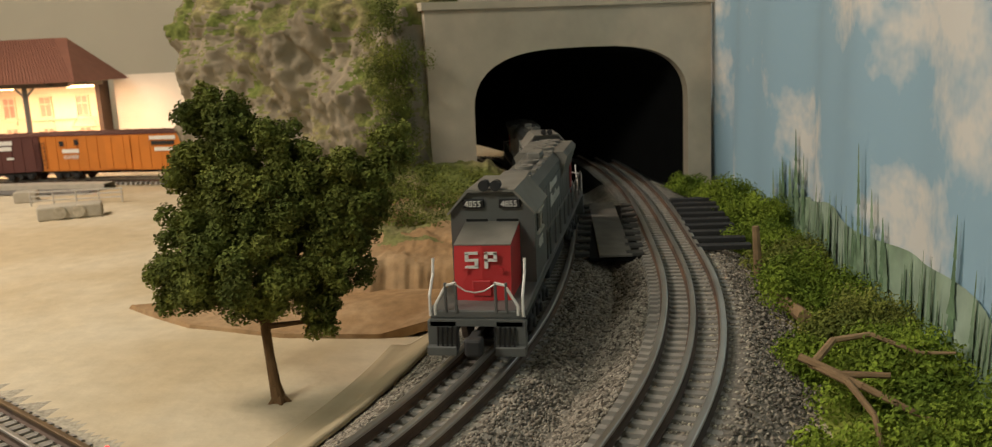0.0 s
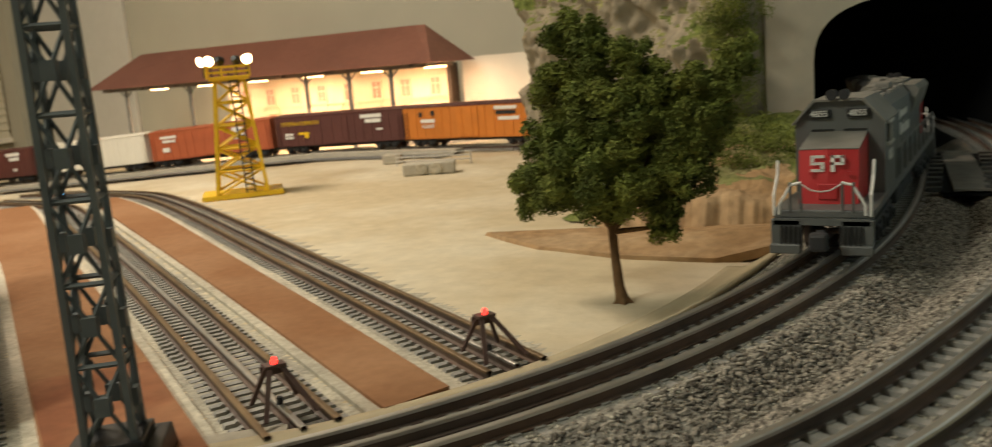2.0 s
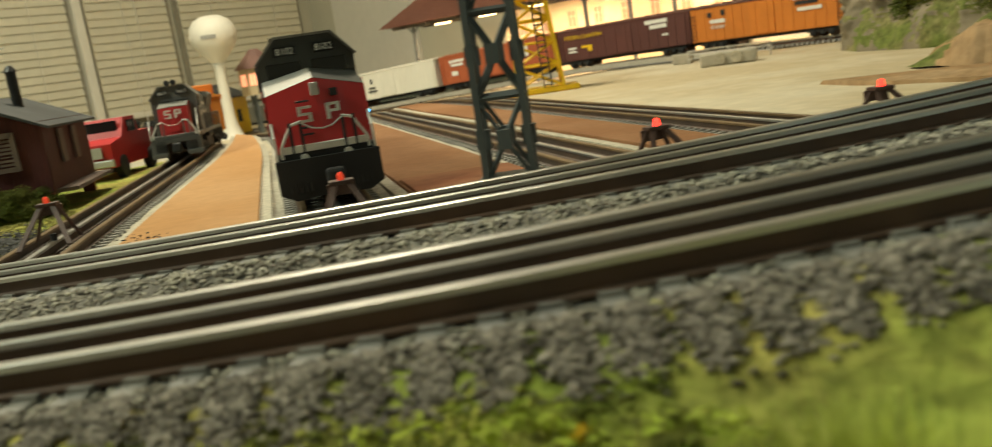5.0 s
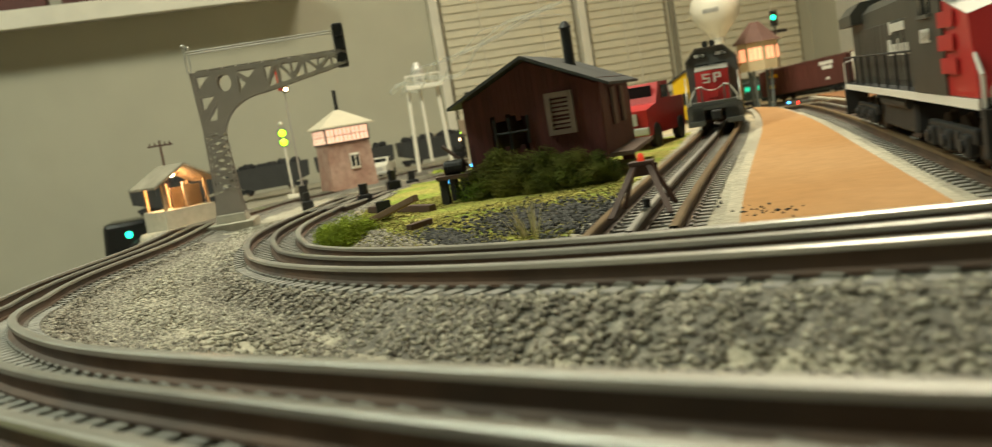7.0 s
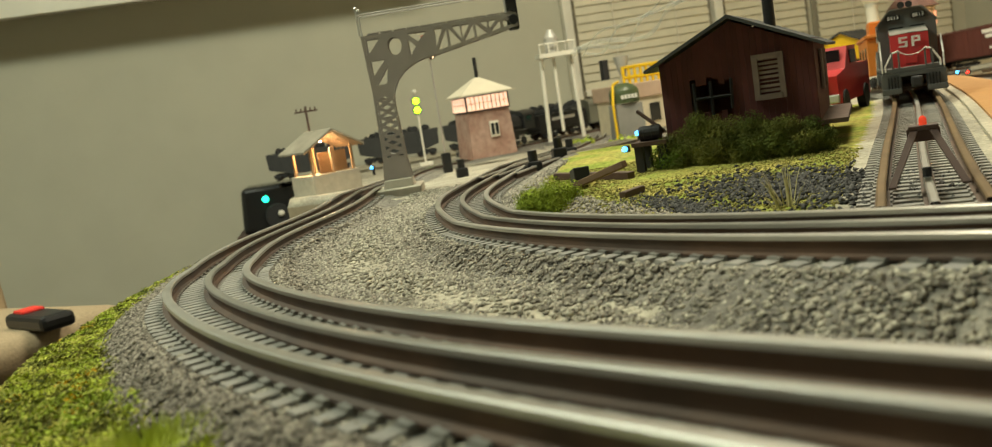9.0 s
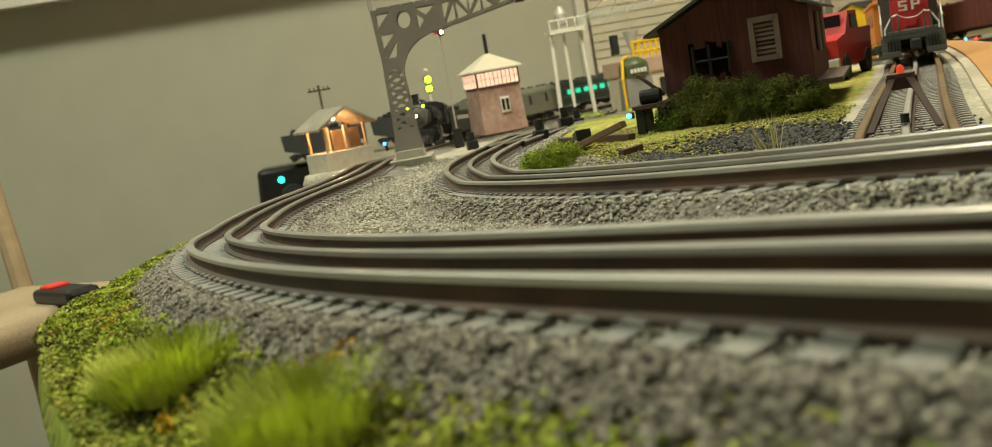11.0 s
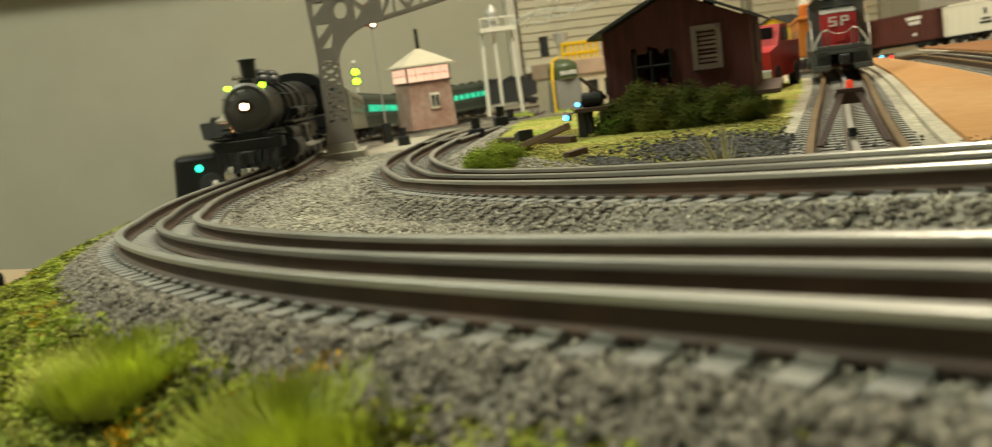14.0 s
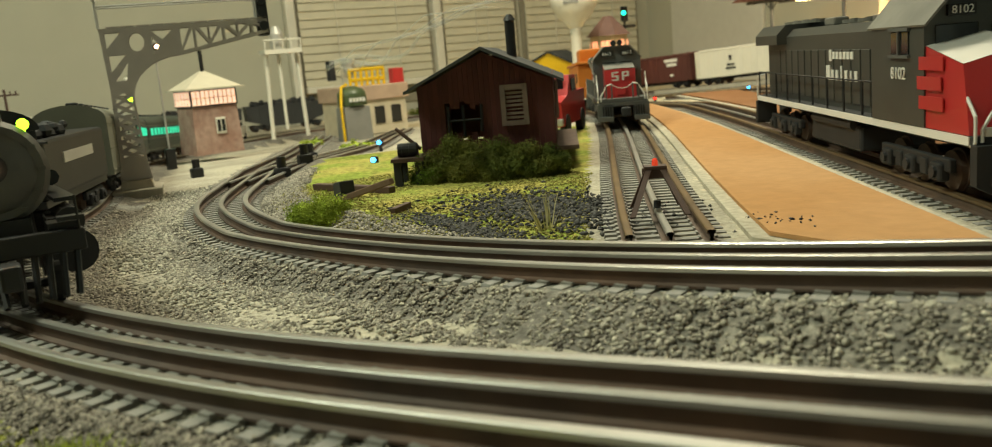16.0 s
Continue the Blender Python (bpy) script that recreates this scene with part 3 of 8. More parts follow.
# ---- yard platforms and board strips ----
def plate(name, outline, z0, z1, material, label, category):
    bm = bmesh.new()
    a = [bm.verts.new((x, y, z0)) for x, y in outline]
    b = [bm.verts.new((x, y, z1)) for x, y in outline]
    bm.faces.new(a)
    bm.faces.new(b)
    for i in range(len(outline)):
        j = (i + 1) % len(outline)
        bm.faces.new((a[i], a[j], b[j], b[i]))
    return solid(name, bm, material, label, category, "structure")


def between_tracks(a, b, gap, s0, s1, n=14):
    """Outline of the strip between two yard tracks."""
    def side(line, off):
        t = np.gradient(line, axis=0)
        t /= np.linalg.norm(t, axis=1)[:, None]
        l = line + np.c_[-t[:, 1], t[:, 0]] * off
        d = np.r_[0, np.cumsum(np.linalg.norm(np.diff(l, axis=0), axis=1))]
        g = np.linspace(s0, s1, n)
        return np.c_[np.interp(g, d, l[:, 0]), np.interp(g, d, l[:, 1])]
    return [tuple(p) for p in side(a, gap)] + [tuple(p) for p in side(b, -gap)[::-1]]


for k, m, s1, word in ((0, PLATFORM, 1.15, "reddish-brown"), (1, PLATFORM, 1.2, "reddish-brown"), (2, PLATFORM_TAN, 1.0, "tan")):
    a, b = YARD[k], YARD[k + 1]
    plate("platform", between_tracks(a, b, 0.034, 0.0, s1), 0.0005, 0.0030, EDGE, "pale gravel strip edging a yard platform", "platform")
    plate("platform", between_tracks(a, b, 0.041, 0.0, s1 - 0.01), 0.0032, 0.0052, m, word + " flat painted platform between yard tracks", "platform")

plate("platform", between_tracks(YARD[1], YARD[2], 0.042, 0.0, 0.165), 0.0054, 0.0072, mat("red_brown_patch", (0.21, 0.078, 0.036), 0.85, vary=0.15, scale=90, second=(0.30, 0.14, 0.07), patch=12), "darker red-brown square laid on the platform end", "platform")


def board_strip():
    """A bare tan strip of board between the sand and the ballast of the raised track."""
    sel = INNER[(INNER[:, 0] > -0.17) & (INNER[:, 1] < 0.74) & (INNER[:, 1] > 0.2)]
    t = np.gradient(sel, axis=0)
    t /= np.linalg.norm(t, axis=1)[:, None]
    n = np.c_[-t[:, 1], t[:, 0]]
    mid = np.array([-0.3, 0.9])
    sgn = np.sign(((mid - sel) * n).sum(1).mean())
    offs = np.linspace(0.060, 0.104, 9)
    v = []
    for k in range(len(sel)):
        for o in offs:
            p = sel[k] + n[k] * sgn * o
            v.append((p[0], p[1], float(ground_z(p[0], p[1])) + 0.0022))
    m = len(offs)
    f = [(i * m + j, (i + 1) * m + j, (i + 1) * m + j + 1, i * m + j + 1) for i in range(len(sel) - 1) for j in range(m - 1)]
    ob = new("board_strip", mesh_np("board_strip", v, f, TANSTRIP, smooth=True))
    so = ob.modifiers.new("thickness", "SOLIDIFY")
    so.thickness = 0.003
    tagged(ob, "bare tan board strip between sand and ballast", "board", kind="structure")


board_strip()


# ---- tunnel portal, mountain and painted backdrop ----
U = Vector((0.905, 0.425, 0)).normalized()
PORTAL = Matrix.Translation((0.108, 1.229, 0.040)) @ Matrix.Rotation(math.atan2(U.y, U.x), 4, "Z")


def arch_outline(half, spring, top, n=10, corner=0.62):
    """Left foot to right foot of a flattened arch."""
    pts = [(-half, 0.0)]
    for i in range(n * 2 + 1):
        a = math.pi - math.pi * i / (n * 2)
        c, s = math.cos(a), math.sin(a)
        pts.append((half * math.copysign(abs(c) ** corner, c), spring + (top - spring) * abs(s) ** 0.85))
    return pts + [(half, 0.0)]


def tunnel_portal():
    arch = arch_outline(0.139, 0.10, 0.168)
    bm = bmesh.new()
    full = [(-0.139, -0.03)] + arch + [(0.139, -0.03)]
    rim = []
    for x, z in full:
        k = (x + 0.139) / 0.278
        rim.append((-0.192 if x < -0.13 else 0.172 if x > 0.13 else -0.192 + 0.364 * k, z if abs(x) > 0.13 and z < 0.1 else 0.215))
    for yy in (-0.006, 0.006):
        lo = [bm.verts.new(PORTAL @ Vector((x, yy, z))) for x, z in full]
        hi = [bm.verts.new(PORTAL @ Vector((x, yy, z))) for x, z in rim]
        for i in range(len(full) - 1):
            bm.faces.new((lo[i], lo[i + 1], hi[i + 1], hi[i]))
        if yy < 0:
            first = (lo, hi)
    for u, v in zip(first, (lo, hi)):
        for i in range(len(u) - 1):
            bm.faces.new((u[i], v[i], v[i + 1], u[i + 1]))
    p = thing("tunnel_portal", Matrix(), "beige stucco double-track tunnel portal with a flattened arch", "tunnel portal")
    part("face", bm, PORTALM, p)
    bm = bmesh.new()
    prism(bm, [(-0.196, 0.2152), (-0.196, 0.224), (0.176, 0.224), (0.176, 0.2152)], 0.022, PORTAL)
    part("coping", bm, PORTALM, p)
    # lining in near-black: the tunnel's darkness is put into its colour
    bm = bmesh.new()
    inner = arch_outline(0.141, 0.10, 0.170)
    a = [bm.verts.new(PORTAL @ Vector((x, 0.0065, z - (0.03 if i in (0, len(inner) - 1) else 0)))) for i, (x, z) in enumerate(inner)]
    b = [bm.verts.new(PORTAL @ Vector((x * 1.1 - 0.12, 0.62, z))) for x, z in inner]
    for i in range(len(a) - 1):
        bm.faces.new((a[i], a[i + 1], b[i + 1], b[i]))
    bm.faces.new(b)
    part("lining", bm, TUNNEL_DARK, p, "tunnel lining coloured near-black for the darkness inside")


tunnel_portal()


def mountain():
    """Rock face: a crag that climbs from the sand to over the portal."""
    nu, nv = 230, 130
    foot = [(-0.50, 1.62), (-0.47, 1.36), (-0.40, 1.27), (-0.28, 1.20), (-0.17, 1.13), (-0.075, 1.10), (-0.062, 1.148)]
    f = smooth_line(foot, 0.004)
    d = np.linspace(0, len(f) - 1, nu)
    fx, fy = np.interp(d, range(len(f)), f[:, 0]), np.interp(d, range(len(f)), f[:, 1])
    v = []
    for i in range(nu):
        u = i / (nu - 1)
        top = 0.27 + 0.05 * math.sin(u * 3.0) - 0.06 * max(0, 0.35 - u) / 0.35
        for j in range(nv):
            w = j / (nv - 1)
            back = 0.03 * w + 0.10 * max(0, w - 0.75) * 3 + 0.06 * w * u
            z = top * min(1, w / 0.85) + 0.02 * max(0, w - 0.85)
            x, y = fx[i] + back * 0.25, fy[i] + back
            n1 = noise.fractal((x * 8, y * 8, z * 8), 0.9, 2.0, 5)
            n2 = noise.ridged_multi_fractal((x * 19 + z * 9, y * 19 + 3, z * 8 - x * 6), 0.75, 2.3, 7, 1.0, 2.0)
            n3 = noise.cell((x * 34, y * 34, z * 22))
            edge = min(1, w * 6 + 0.15) * min(1, (1 - u) * 14 + 0.05)
            k = edge * (0.034 * n1 + 0.013 * (n2 - 1.0) + 0.0015 * n3)
            v.append((x - k * 0.55, y - k, max(-0.01, z + 0.012 * n1 * min(1, w * 3))))
    fc = [(i * nv + j, (i + 1) * nv + j, (i + 1) * nv + j + 1, i * nv + j + 1) for i in range(nu - 1) for j in range(nv - 1)]
    me = mesh_np("rock_mountain", v, fc, ROCK, smooth=True)
    me.materials.append(MOSS)
    idx = []
    for p in me.polygons:
        c = p.center
        g = noise.fractal((c.x * 13, c.y * 13, c.z * 7), 0.8, 2.0, 3) + 0.9 * p.normal.z + 0.5 * max(0, c.x + 0.20) / 0.12 + (0.30 if c.z < 0.09 else 0) + (0.5 if c.z > 0.24 else 0)
        idx.append(1 if g > 0.62 else 0)
    me.polygons.foreach_set("material_index", idx)
    tagged(new("rock_mountain", me), "grey-brown craggy model mountain with mossy ledges", "mountain")


mountain()


def clump_mesh(name, centres, radius, per, leaf, material, rng, flat=1.0):
    """Many small folded leaves scattered on and in lumps; one mesh."""
    v, f = [], []
    for c, r in zip(centres, radius):
        n = int(per * (r / 0.02) ** 2)
        d = rng.normal(0, 1, (n, 3))
        d /= np.linalg.norm(d, axis=1)[:, None]
        rr = r * rng.uniform(0.40, 1.28, n) ** 0.7
        p = np.array(c) + d * rr[:, None] * np.array([1, 1, flat])
        a = rng.normal(0, 1, (n, 3))
        a -= 0.4 * (a * d).sum(1)[:, None] * d
        a /= np.linalg.norm(a, axis=1)[:, None]
        b = np.cross(d, a)
        b /= np.linalg.norm(b, axis=1)[:, None] + 1e-9
        s = leaf * rng.uniform(0.6, 1.4, (n, 1))
        k = len(v) * 0 + sum(len(x) for x in v)
        q = np.stack([p - a * s, p + b * s * 0.6 + d * s * 0.35, p + a * s, p - b * s * 0.6 + d * s * 0.35], 1).reshape(-1, 3)
        v.append(q)
        f += [(k + 4 * i, k + 4 * i + 1, k + 4 * i + 2, k + 4 * i + 3) for i in range(n)]
    return mesh_np(name, np.concatenate(v), f, material)


rng = np.random.default_rng(3)


def ivy():
    c, r = [], []
    for i in range(75):
        u = rng.uniform(0, 1)
        c.append((-0.085 + rng.normal(0, 0.012) - 0.02 * u, 1.115 + rng.normal(0, 0.010) - 0.012 * (1 - u), 0.03 + 0.235 * u))
        r.append(rng.uniform(0.008, 0.016))
    for i in range(26):
        c.append((-0.10 + rng.normal(0, 0.035), 1.09 + rng.normal(0, 0.02), 0.035 + abs(rng.normal(0, 0.018))))
        r.append(rng.uniform(0.010, 0.02))
    for i in range(150):
        x, y = rng.uniform(-0.19, 0.015), rng.uniform(0.965, 1.10)
        c.append((x, y, 0.030 + 0.055 * (y - 0.89) / 0.27 + rng.uniform(0.0, 0.012)))
        r.append(rng.uniform(0.007, 0.015))
    me = clump_mesh("ivy", c, r, 620, 0.0012, LEAF, rng)
    tagged(new("ivy", me), "dark green ivy and scrub climbing beside the portal", "plant", kind="stuff")


ivy()


def excavation():
    """The brown earth cut in the sand at the mountain's foot."""
    out = [(-0.285, 0.858), (-0.203, 0.800), (-0.115, 0.775), (-0.04, 0.772), (0.012, 0.780), (0.02, 0.84), (-0.02, 0.90), (-0.10, 0.90), (-0.19, 0.885)]
    bm = bmesh.new()
    top = [bm.verts.new((x, y, 0.0035 + float(ground_z(x, y)))) for x, y in out]
    bm.faces.new(top)
    low = [bm.verts.new((x * 1.02, y, float(ground_z(x, y)) - 0.004)) for x, y in out]
    for i in range(len(out)):
        j = (i + 1) % len(out)
        bm.faces.new((top[i], top[j], low[j], low[i]))
    solid("dirt_patch", bm, DIRT, "flat patch of brown earth spread on the sand", "ground", "structure")
    nu, nv = 150, 60
    v = []
    for i in range(nu):
        u = i / (nu - 1)
        x = -0.24 + 0.285 * u
        y0 = 0.890 - 0.02 * math.sin(u * 3.1) + 0.05 * (1 - u) ** 3 + 0.009 * noise.fractal((x * 30, 0.4, 2.0), 0.8, 2.0, 4)
        for j in range(nv):
            w = j / (nv - 1)
            rise = (0.030 * min(1, w / 0.045) + 0.060 * max(0, w - 0.045) ** 1.1) * min(1, u * 4 + 0.02) * (1 if u < 0.86 else max(0.35, 1 - (u - 0.86) * 4.6))
            n = noise.fractal((x * 40, w * 9, 1.3), 0.7, 2.0, 5)
            v.append((x, y0 + 0.30 * w * (1 - 0.25 * u), max(float(ground_z(x, y0)), 0.002) + rise + 0.0045 * n * min(1, w * 8 + .1)))
    fc = [(i * nv + j, (i + 1) * nv + j, (i + 1) * nv + j + 1, i * nv + j + 1) for i in range(nu - 1) for j in range(nv - 1)]
    me = mesh_np("earth_bank", v, fc, DIRT, smooth=True)
    me.materials.append(MOSS)
    me.polygons.foreach_set("material_index", [1 if (p.center.y > 0.925 and noise.noise((p.center.x * 30, p.center.y * 30, 0)) > -0.1) or p.center.y > 1.03 else 0 for p in me.polygons])
    tagged(new("earth_bank", me), "cut bank of brown earth with green top", "bank", kind="structure")


excavation()


def sky_mat():
    m = bpy.data.materials.new("painted_sky")
    m.use_nodes = True
    nt = m.node_tree
    N, L = nt.nodes.new, nt.links.new
    tc = N("ShaderNodeTexCoord")
    mp = N("ShaderNodeMapping")
    mp.inputs["Scale"].default_value = (1, 7.0, 9.0)
    nz = N("ShaderNodeTexNoise")
    nz.inputs["Scale"].default_value, nz.inputs["Detail"].default_value, nz.inputs["Roughness"].default_value = 1.0, 5, 0.62
    rp = N("ShaderNodeValToRGB")
    rp.color_ramp.elements[0].position, rp.color_ramp.elements[1].position = 0.50, 0.62
    rp.color_ramp.elements[0].color, rp.color_ramp.elements[1].color = (0.28, 0.45, 0.58, 1), (0.66, 0.67, 0.66, 1)
    L(tc.outputs["Object"], mp.inputs[0])
    L(mp.outputs[0], nz.inputs["Vector"])
    L(nz.outputs[0], rp.inputs[0])
    L(rp.outputs[0], nt.nodes["Principled BSDF"].inputs["Base Color"])
    nt.nodes["Principled BSDF"].inputs["Roughness"].default_value = 0.9
    return m


def backdrop():
    """Painted cloth that hangs from the portal towards the front, with soft folds."""
    n, k = 90, 14
    v = []
    for i in range(n):
        y = 0.18 + 1.16 * i / (n - 1)
        for j in range(k):
            z = 0.0 + 0.62 * j / (k - 1)
            fold = 0.006 * math.sin(y * 21 + 0.8 * math.sin(z * 6)) + 0.003 * math.sin(y * 47 + z * 3)
            v.append((0.305 - 0.034 * min(1, max(0, (y - 0.95) / 0.32)) + fold, y, z))
    f = [(i * k + j, (i + 1) * k + j, (i + 1) * k + j + 1, i * k + j + 1) for i in range(n - 1) for j in range(k - 1)]
    me = mesh_np("sky_cloth", v, f, sky_mat(), smooth=True)
    b = thing("painted_backdrop", Matrix(), "hanging cloth painted with blue sky, clouds and fir trees", "backdrop", kind="structure")
    ob = new("sky_cloth", me)
    ob.parent = b
    so = ob.modifiers.new("thickness", "SOLIDIFY")
    so.thickness, so.offset = 0.0015, 1.0
    firs = mat("painted_fir", (0.11, 0.19, 0.11), 0.9, vary=0.4, scale=90, second=(0.17, 0.26, 0.17), patch=18)
    pale = mat("painted_far_fir", (0.15, 0.24, 0.15), 0.9, vary=0.4, scale=90, second=(0.22, 0.31, 0.22), patch=18)
    fog = mat("painted_haze", (0.24, 0.34, 0.24), 0.9, vary=0.25, scale=50, second=(0.32, 0.42, 0.34), patch=14)

    def skin(y, z, d):
        fold = 0.006 * math.sin(y * 21 + 0.8 * math.sin(z * 6)) + 0.003 * math.sin(y * 47 + z * 3)
        return (0.305 - 0.034 * min(1, max(0, (y - 0.95) / 0.32)) + fold - d, y, z)

    bm = bmesh.new()
    ys = np.linspace(0.25, 1.08, 60)
    lo = [bm.verts.new(skin(y, 0.0, 0.0022)) for y in ys]
    hi = [bm.verts.new(skin(y, 0.082 + 0.016 * noise.noise((y * 9, 0, 0)) - 0.03 * max(0, y - 0.85) / 0.2, 0.0022)) for y in ys]
    for i in range(59):
        bm.faces.new((lo[i], lo[i + 1], hi[i + 1], hi[i]))
    part("painted_hill", bm, fog, b, "hazy green painted hillside")
    rr = random.Random(5)
    trees = [(0.98, 0.125), (0.965, 0.105), (0.745, 0.138), (0.73, 0.110), (0.60, 0.118), (0.53, 0.112), (0.46, 0.105)] + [(rr.uniform(0.30, 1.02), 0.048 + 0.05 * rr.random() ** 2) for _ in range(190)]
    for y, h in trees:
        bm = bmesh.new()
        z0, w = rr.uniform(0.0, 0.02), rr.uniform(0.006, 0.012)
        steps = 18
        d = 0.0032 + rr.uniform(0, 0.0012)
        for s in range(steps):
            a, c = s / steps, (s + 1) / steps
            wa = w * (1 - a) ** 1.2 * rr.uniform(0.5, 1.3) + 0.0008
            za, zc = z0 + (h - z0) * a, z0 + (h - z0) * c + 0.002
            vv = [bm.verts.new(skin(y - wa, za - 0.002, d)), bm.verts.new(skin(y + wa, za - 0.002, d)), bm.verts.new(skin(y + wa * 0.3, zc, d)), bm.verts.new(skin(y - wa * 0.3, zc, d))]
            bm.faces.new(vv)
        part("painted_tree", bm, firs if rr.random() < 0.55 else pale, b)


backdrop()


def shrub(name, x, y, r, n, per, leaf, material, label, h=0.7, group=""):
    c, rad = [], []
    for _ in range(n):
        a, q = rng.uniform(0, 6.28), r * math.sqrt(rng.uniform(0, 1))
        c.append((q * math.cos(a), q * math.sin(a), r * h * rng.uniform(0.15, 1.0) * (1 - 0.5 * q / r)))
        rad.append(r * rng.uniform(0.28, 0.5))
    me = clump_mesh(name, c, rad, per, leaf, material, rng)
    ob = new(name, me)
    ob.matrix_basis = pose(x, y, float(ground_z(x, y)) - 0.002)
    return tagged(ob, label, "bush", group)


for x, y, r, m, word in ((0.262, 1.08, 0.034, BUSH, "bright green"), (0.268, 0.99, 0.032, BUSH, "mid green"), (0.225, 1.20, 0.024, BUSH, "mid green"), (0.258, 0.90, 0.030, BUSH, "bright green"),
                         (0.272, 0.82, 0.030, LEAF, "dark green"), (0.268, 0.74, 0.034, BUSH, "bright green"), (0.28, 0.66, 0.030, LEAF, "dark green"), (0.272, 0.58, 0.036, BUSH, "bright green"),
                         (0.285, 0.50, 0.036, BUSH, "mid green"), (0.235, 0.50, 0.022, BUSH, "bright green"), (0.262, 0.43, 0.034, BUSH, "bright green"), (0.225, 0.42, 0.020, BUSH, "bright green"),
                         (0.29, 0.37, 0.036, LEAF, "dark green"), (0.245, 0.34, 0.026, BUSH, "bright green"), (0.28, 0.28, 0.036, BUSH, "mid green"), (0.236, 0.62, 0.018, BUSH, "mid green"), (0.215, 0.345, 0.022, BUSH, "mid green"), (0.20, 0.29, 0.022, BUSH, "bright green")):
    shrub("bush", x, y, r, 26, 1250, 0.0012, m, word + " model shrub beside the track under the backdrop", h=1.1, group="trackside bushes")


def twigs():
    t = thing("dead_branch", Matrix(), "bare forked dead branch lying on the shrubs", "branch")
    for pts in ([(0.226, 0.556, 0.058), (0.240, 0.575, 0.064), (0.258, 0.578, 0.066), (0.276, 0.562, 0.062), (0.290, 0.556, 0.064)],
                [(0.228, 0.556, 0.058), (0.237, 0.535, 0.058), (0.242, 0.512, 0.052), (0.240, 0.492, 0.044)],
                [(0.228, 0.556, 0.058), (0.243, 0.532, 0.057), (0.258, 0.514, 0.053), (0.272, 0.500, 0.050)],
                [(0.222, 0.562, 0.060), (0.236, 0.545, 0.058), (0.256, 0.538, 0.060)]):
        bm = bmesh.new()
        for i, (a, b) in enumerate(zip(pts, pts[1:])):
            rod(bm, a, b, 0.0021 - 0.0004 * i, 0.0018 - 0.0004 * i, seg=7)
        part("limb", bm, TWIGM, t)
    bm = bmesh.new()
    rod(bm, (0.243, 0.80, 0.03), (0.240, 0.80, 0.075), 0.0035, 0.0026)
    rod(bm, (0.243, 0.80, 0.032), (0.252, 0.69, 0.040), 0.0042, 0.0045)
    solid("dead_branch", bm, TWIGM, "grey fallen log with an upright stump", "branch")


twigs()


def trestle():
    """Open bridge deck: black slats over the gap on either side of a plank between the two tracks."""
    t = thing("bridge_deck", Matrix(), "black open-deck bridge with a grey plank between both tracks", "bridge")

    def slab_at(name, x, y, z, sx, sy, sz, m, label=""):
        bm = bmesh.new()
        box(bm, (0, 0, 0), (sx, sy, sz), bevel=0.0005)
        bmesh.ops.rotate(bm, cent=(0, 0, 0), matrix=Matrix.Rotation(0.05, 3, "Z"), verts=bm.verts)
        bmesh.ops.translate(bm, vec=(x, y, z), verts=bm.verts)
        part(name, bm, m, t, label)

    # no real opening: a near-black sheet paints the shade below the deck
    slab_at("pit", 0.136, 0.955, 0.0425, 0.048, 0.235, 0.003, TUNNEL_DARK, "near-black sheet standing in for the shade under the deck")
    slab_at("plank", 0.133, 0.955, 0.0460, 0.026, 0.240, 0.002, mat("deck_plank", (0.17, 0.16, 0.14), 0.9, vary=0.2, scale=80), "weathered grey walkway plank")
    for i in range(9):
        y = 0.845 + i * 0.027
        slab_at("slat", 0.154, y, 0.0460, 0.014, 0.010, 0.003, mat("deck_slat", (0.07, 0.068, 0.062), 0.8, vary=0.3))
        slab_at("slat", 0.112, y, 0.0455, 0.012, 0.010, 0.003, mat("deck_slat", (0.07, 0.068, 0.062), 0.8, vary=0.3))
        slab_at("slat", 0.223 - 0.02 * (y - 0.845), y, 0.0500, 0.042, 0.010, 0.004, MATTBLACK)


trestle()


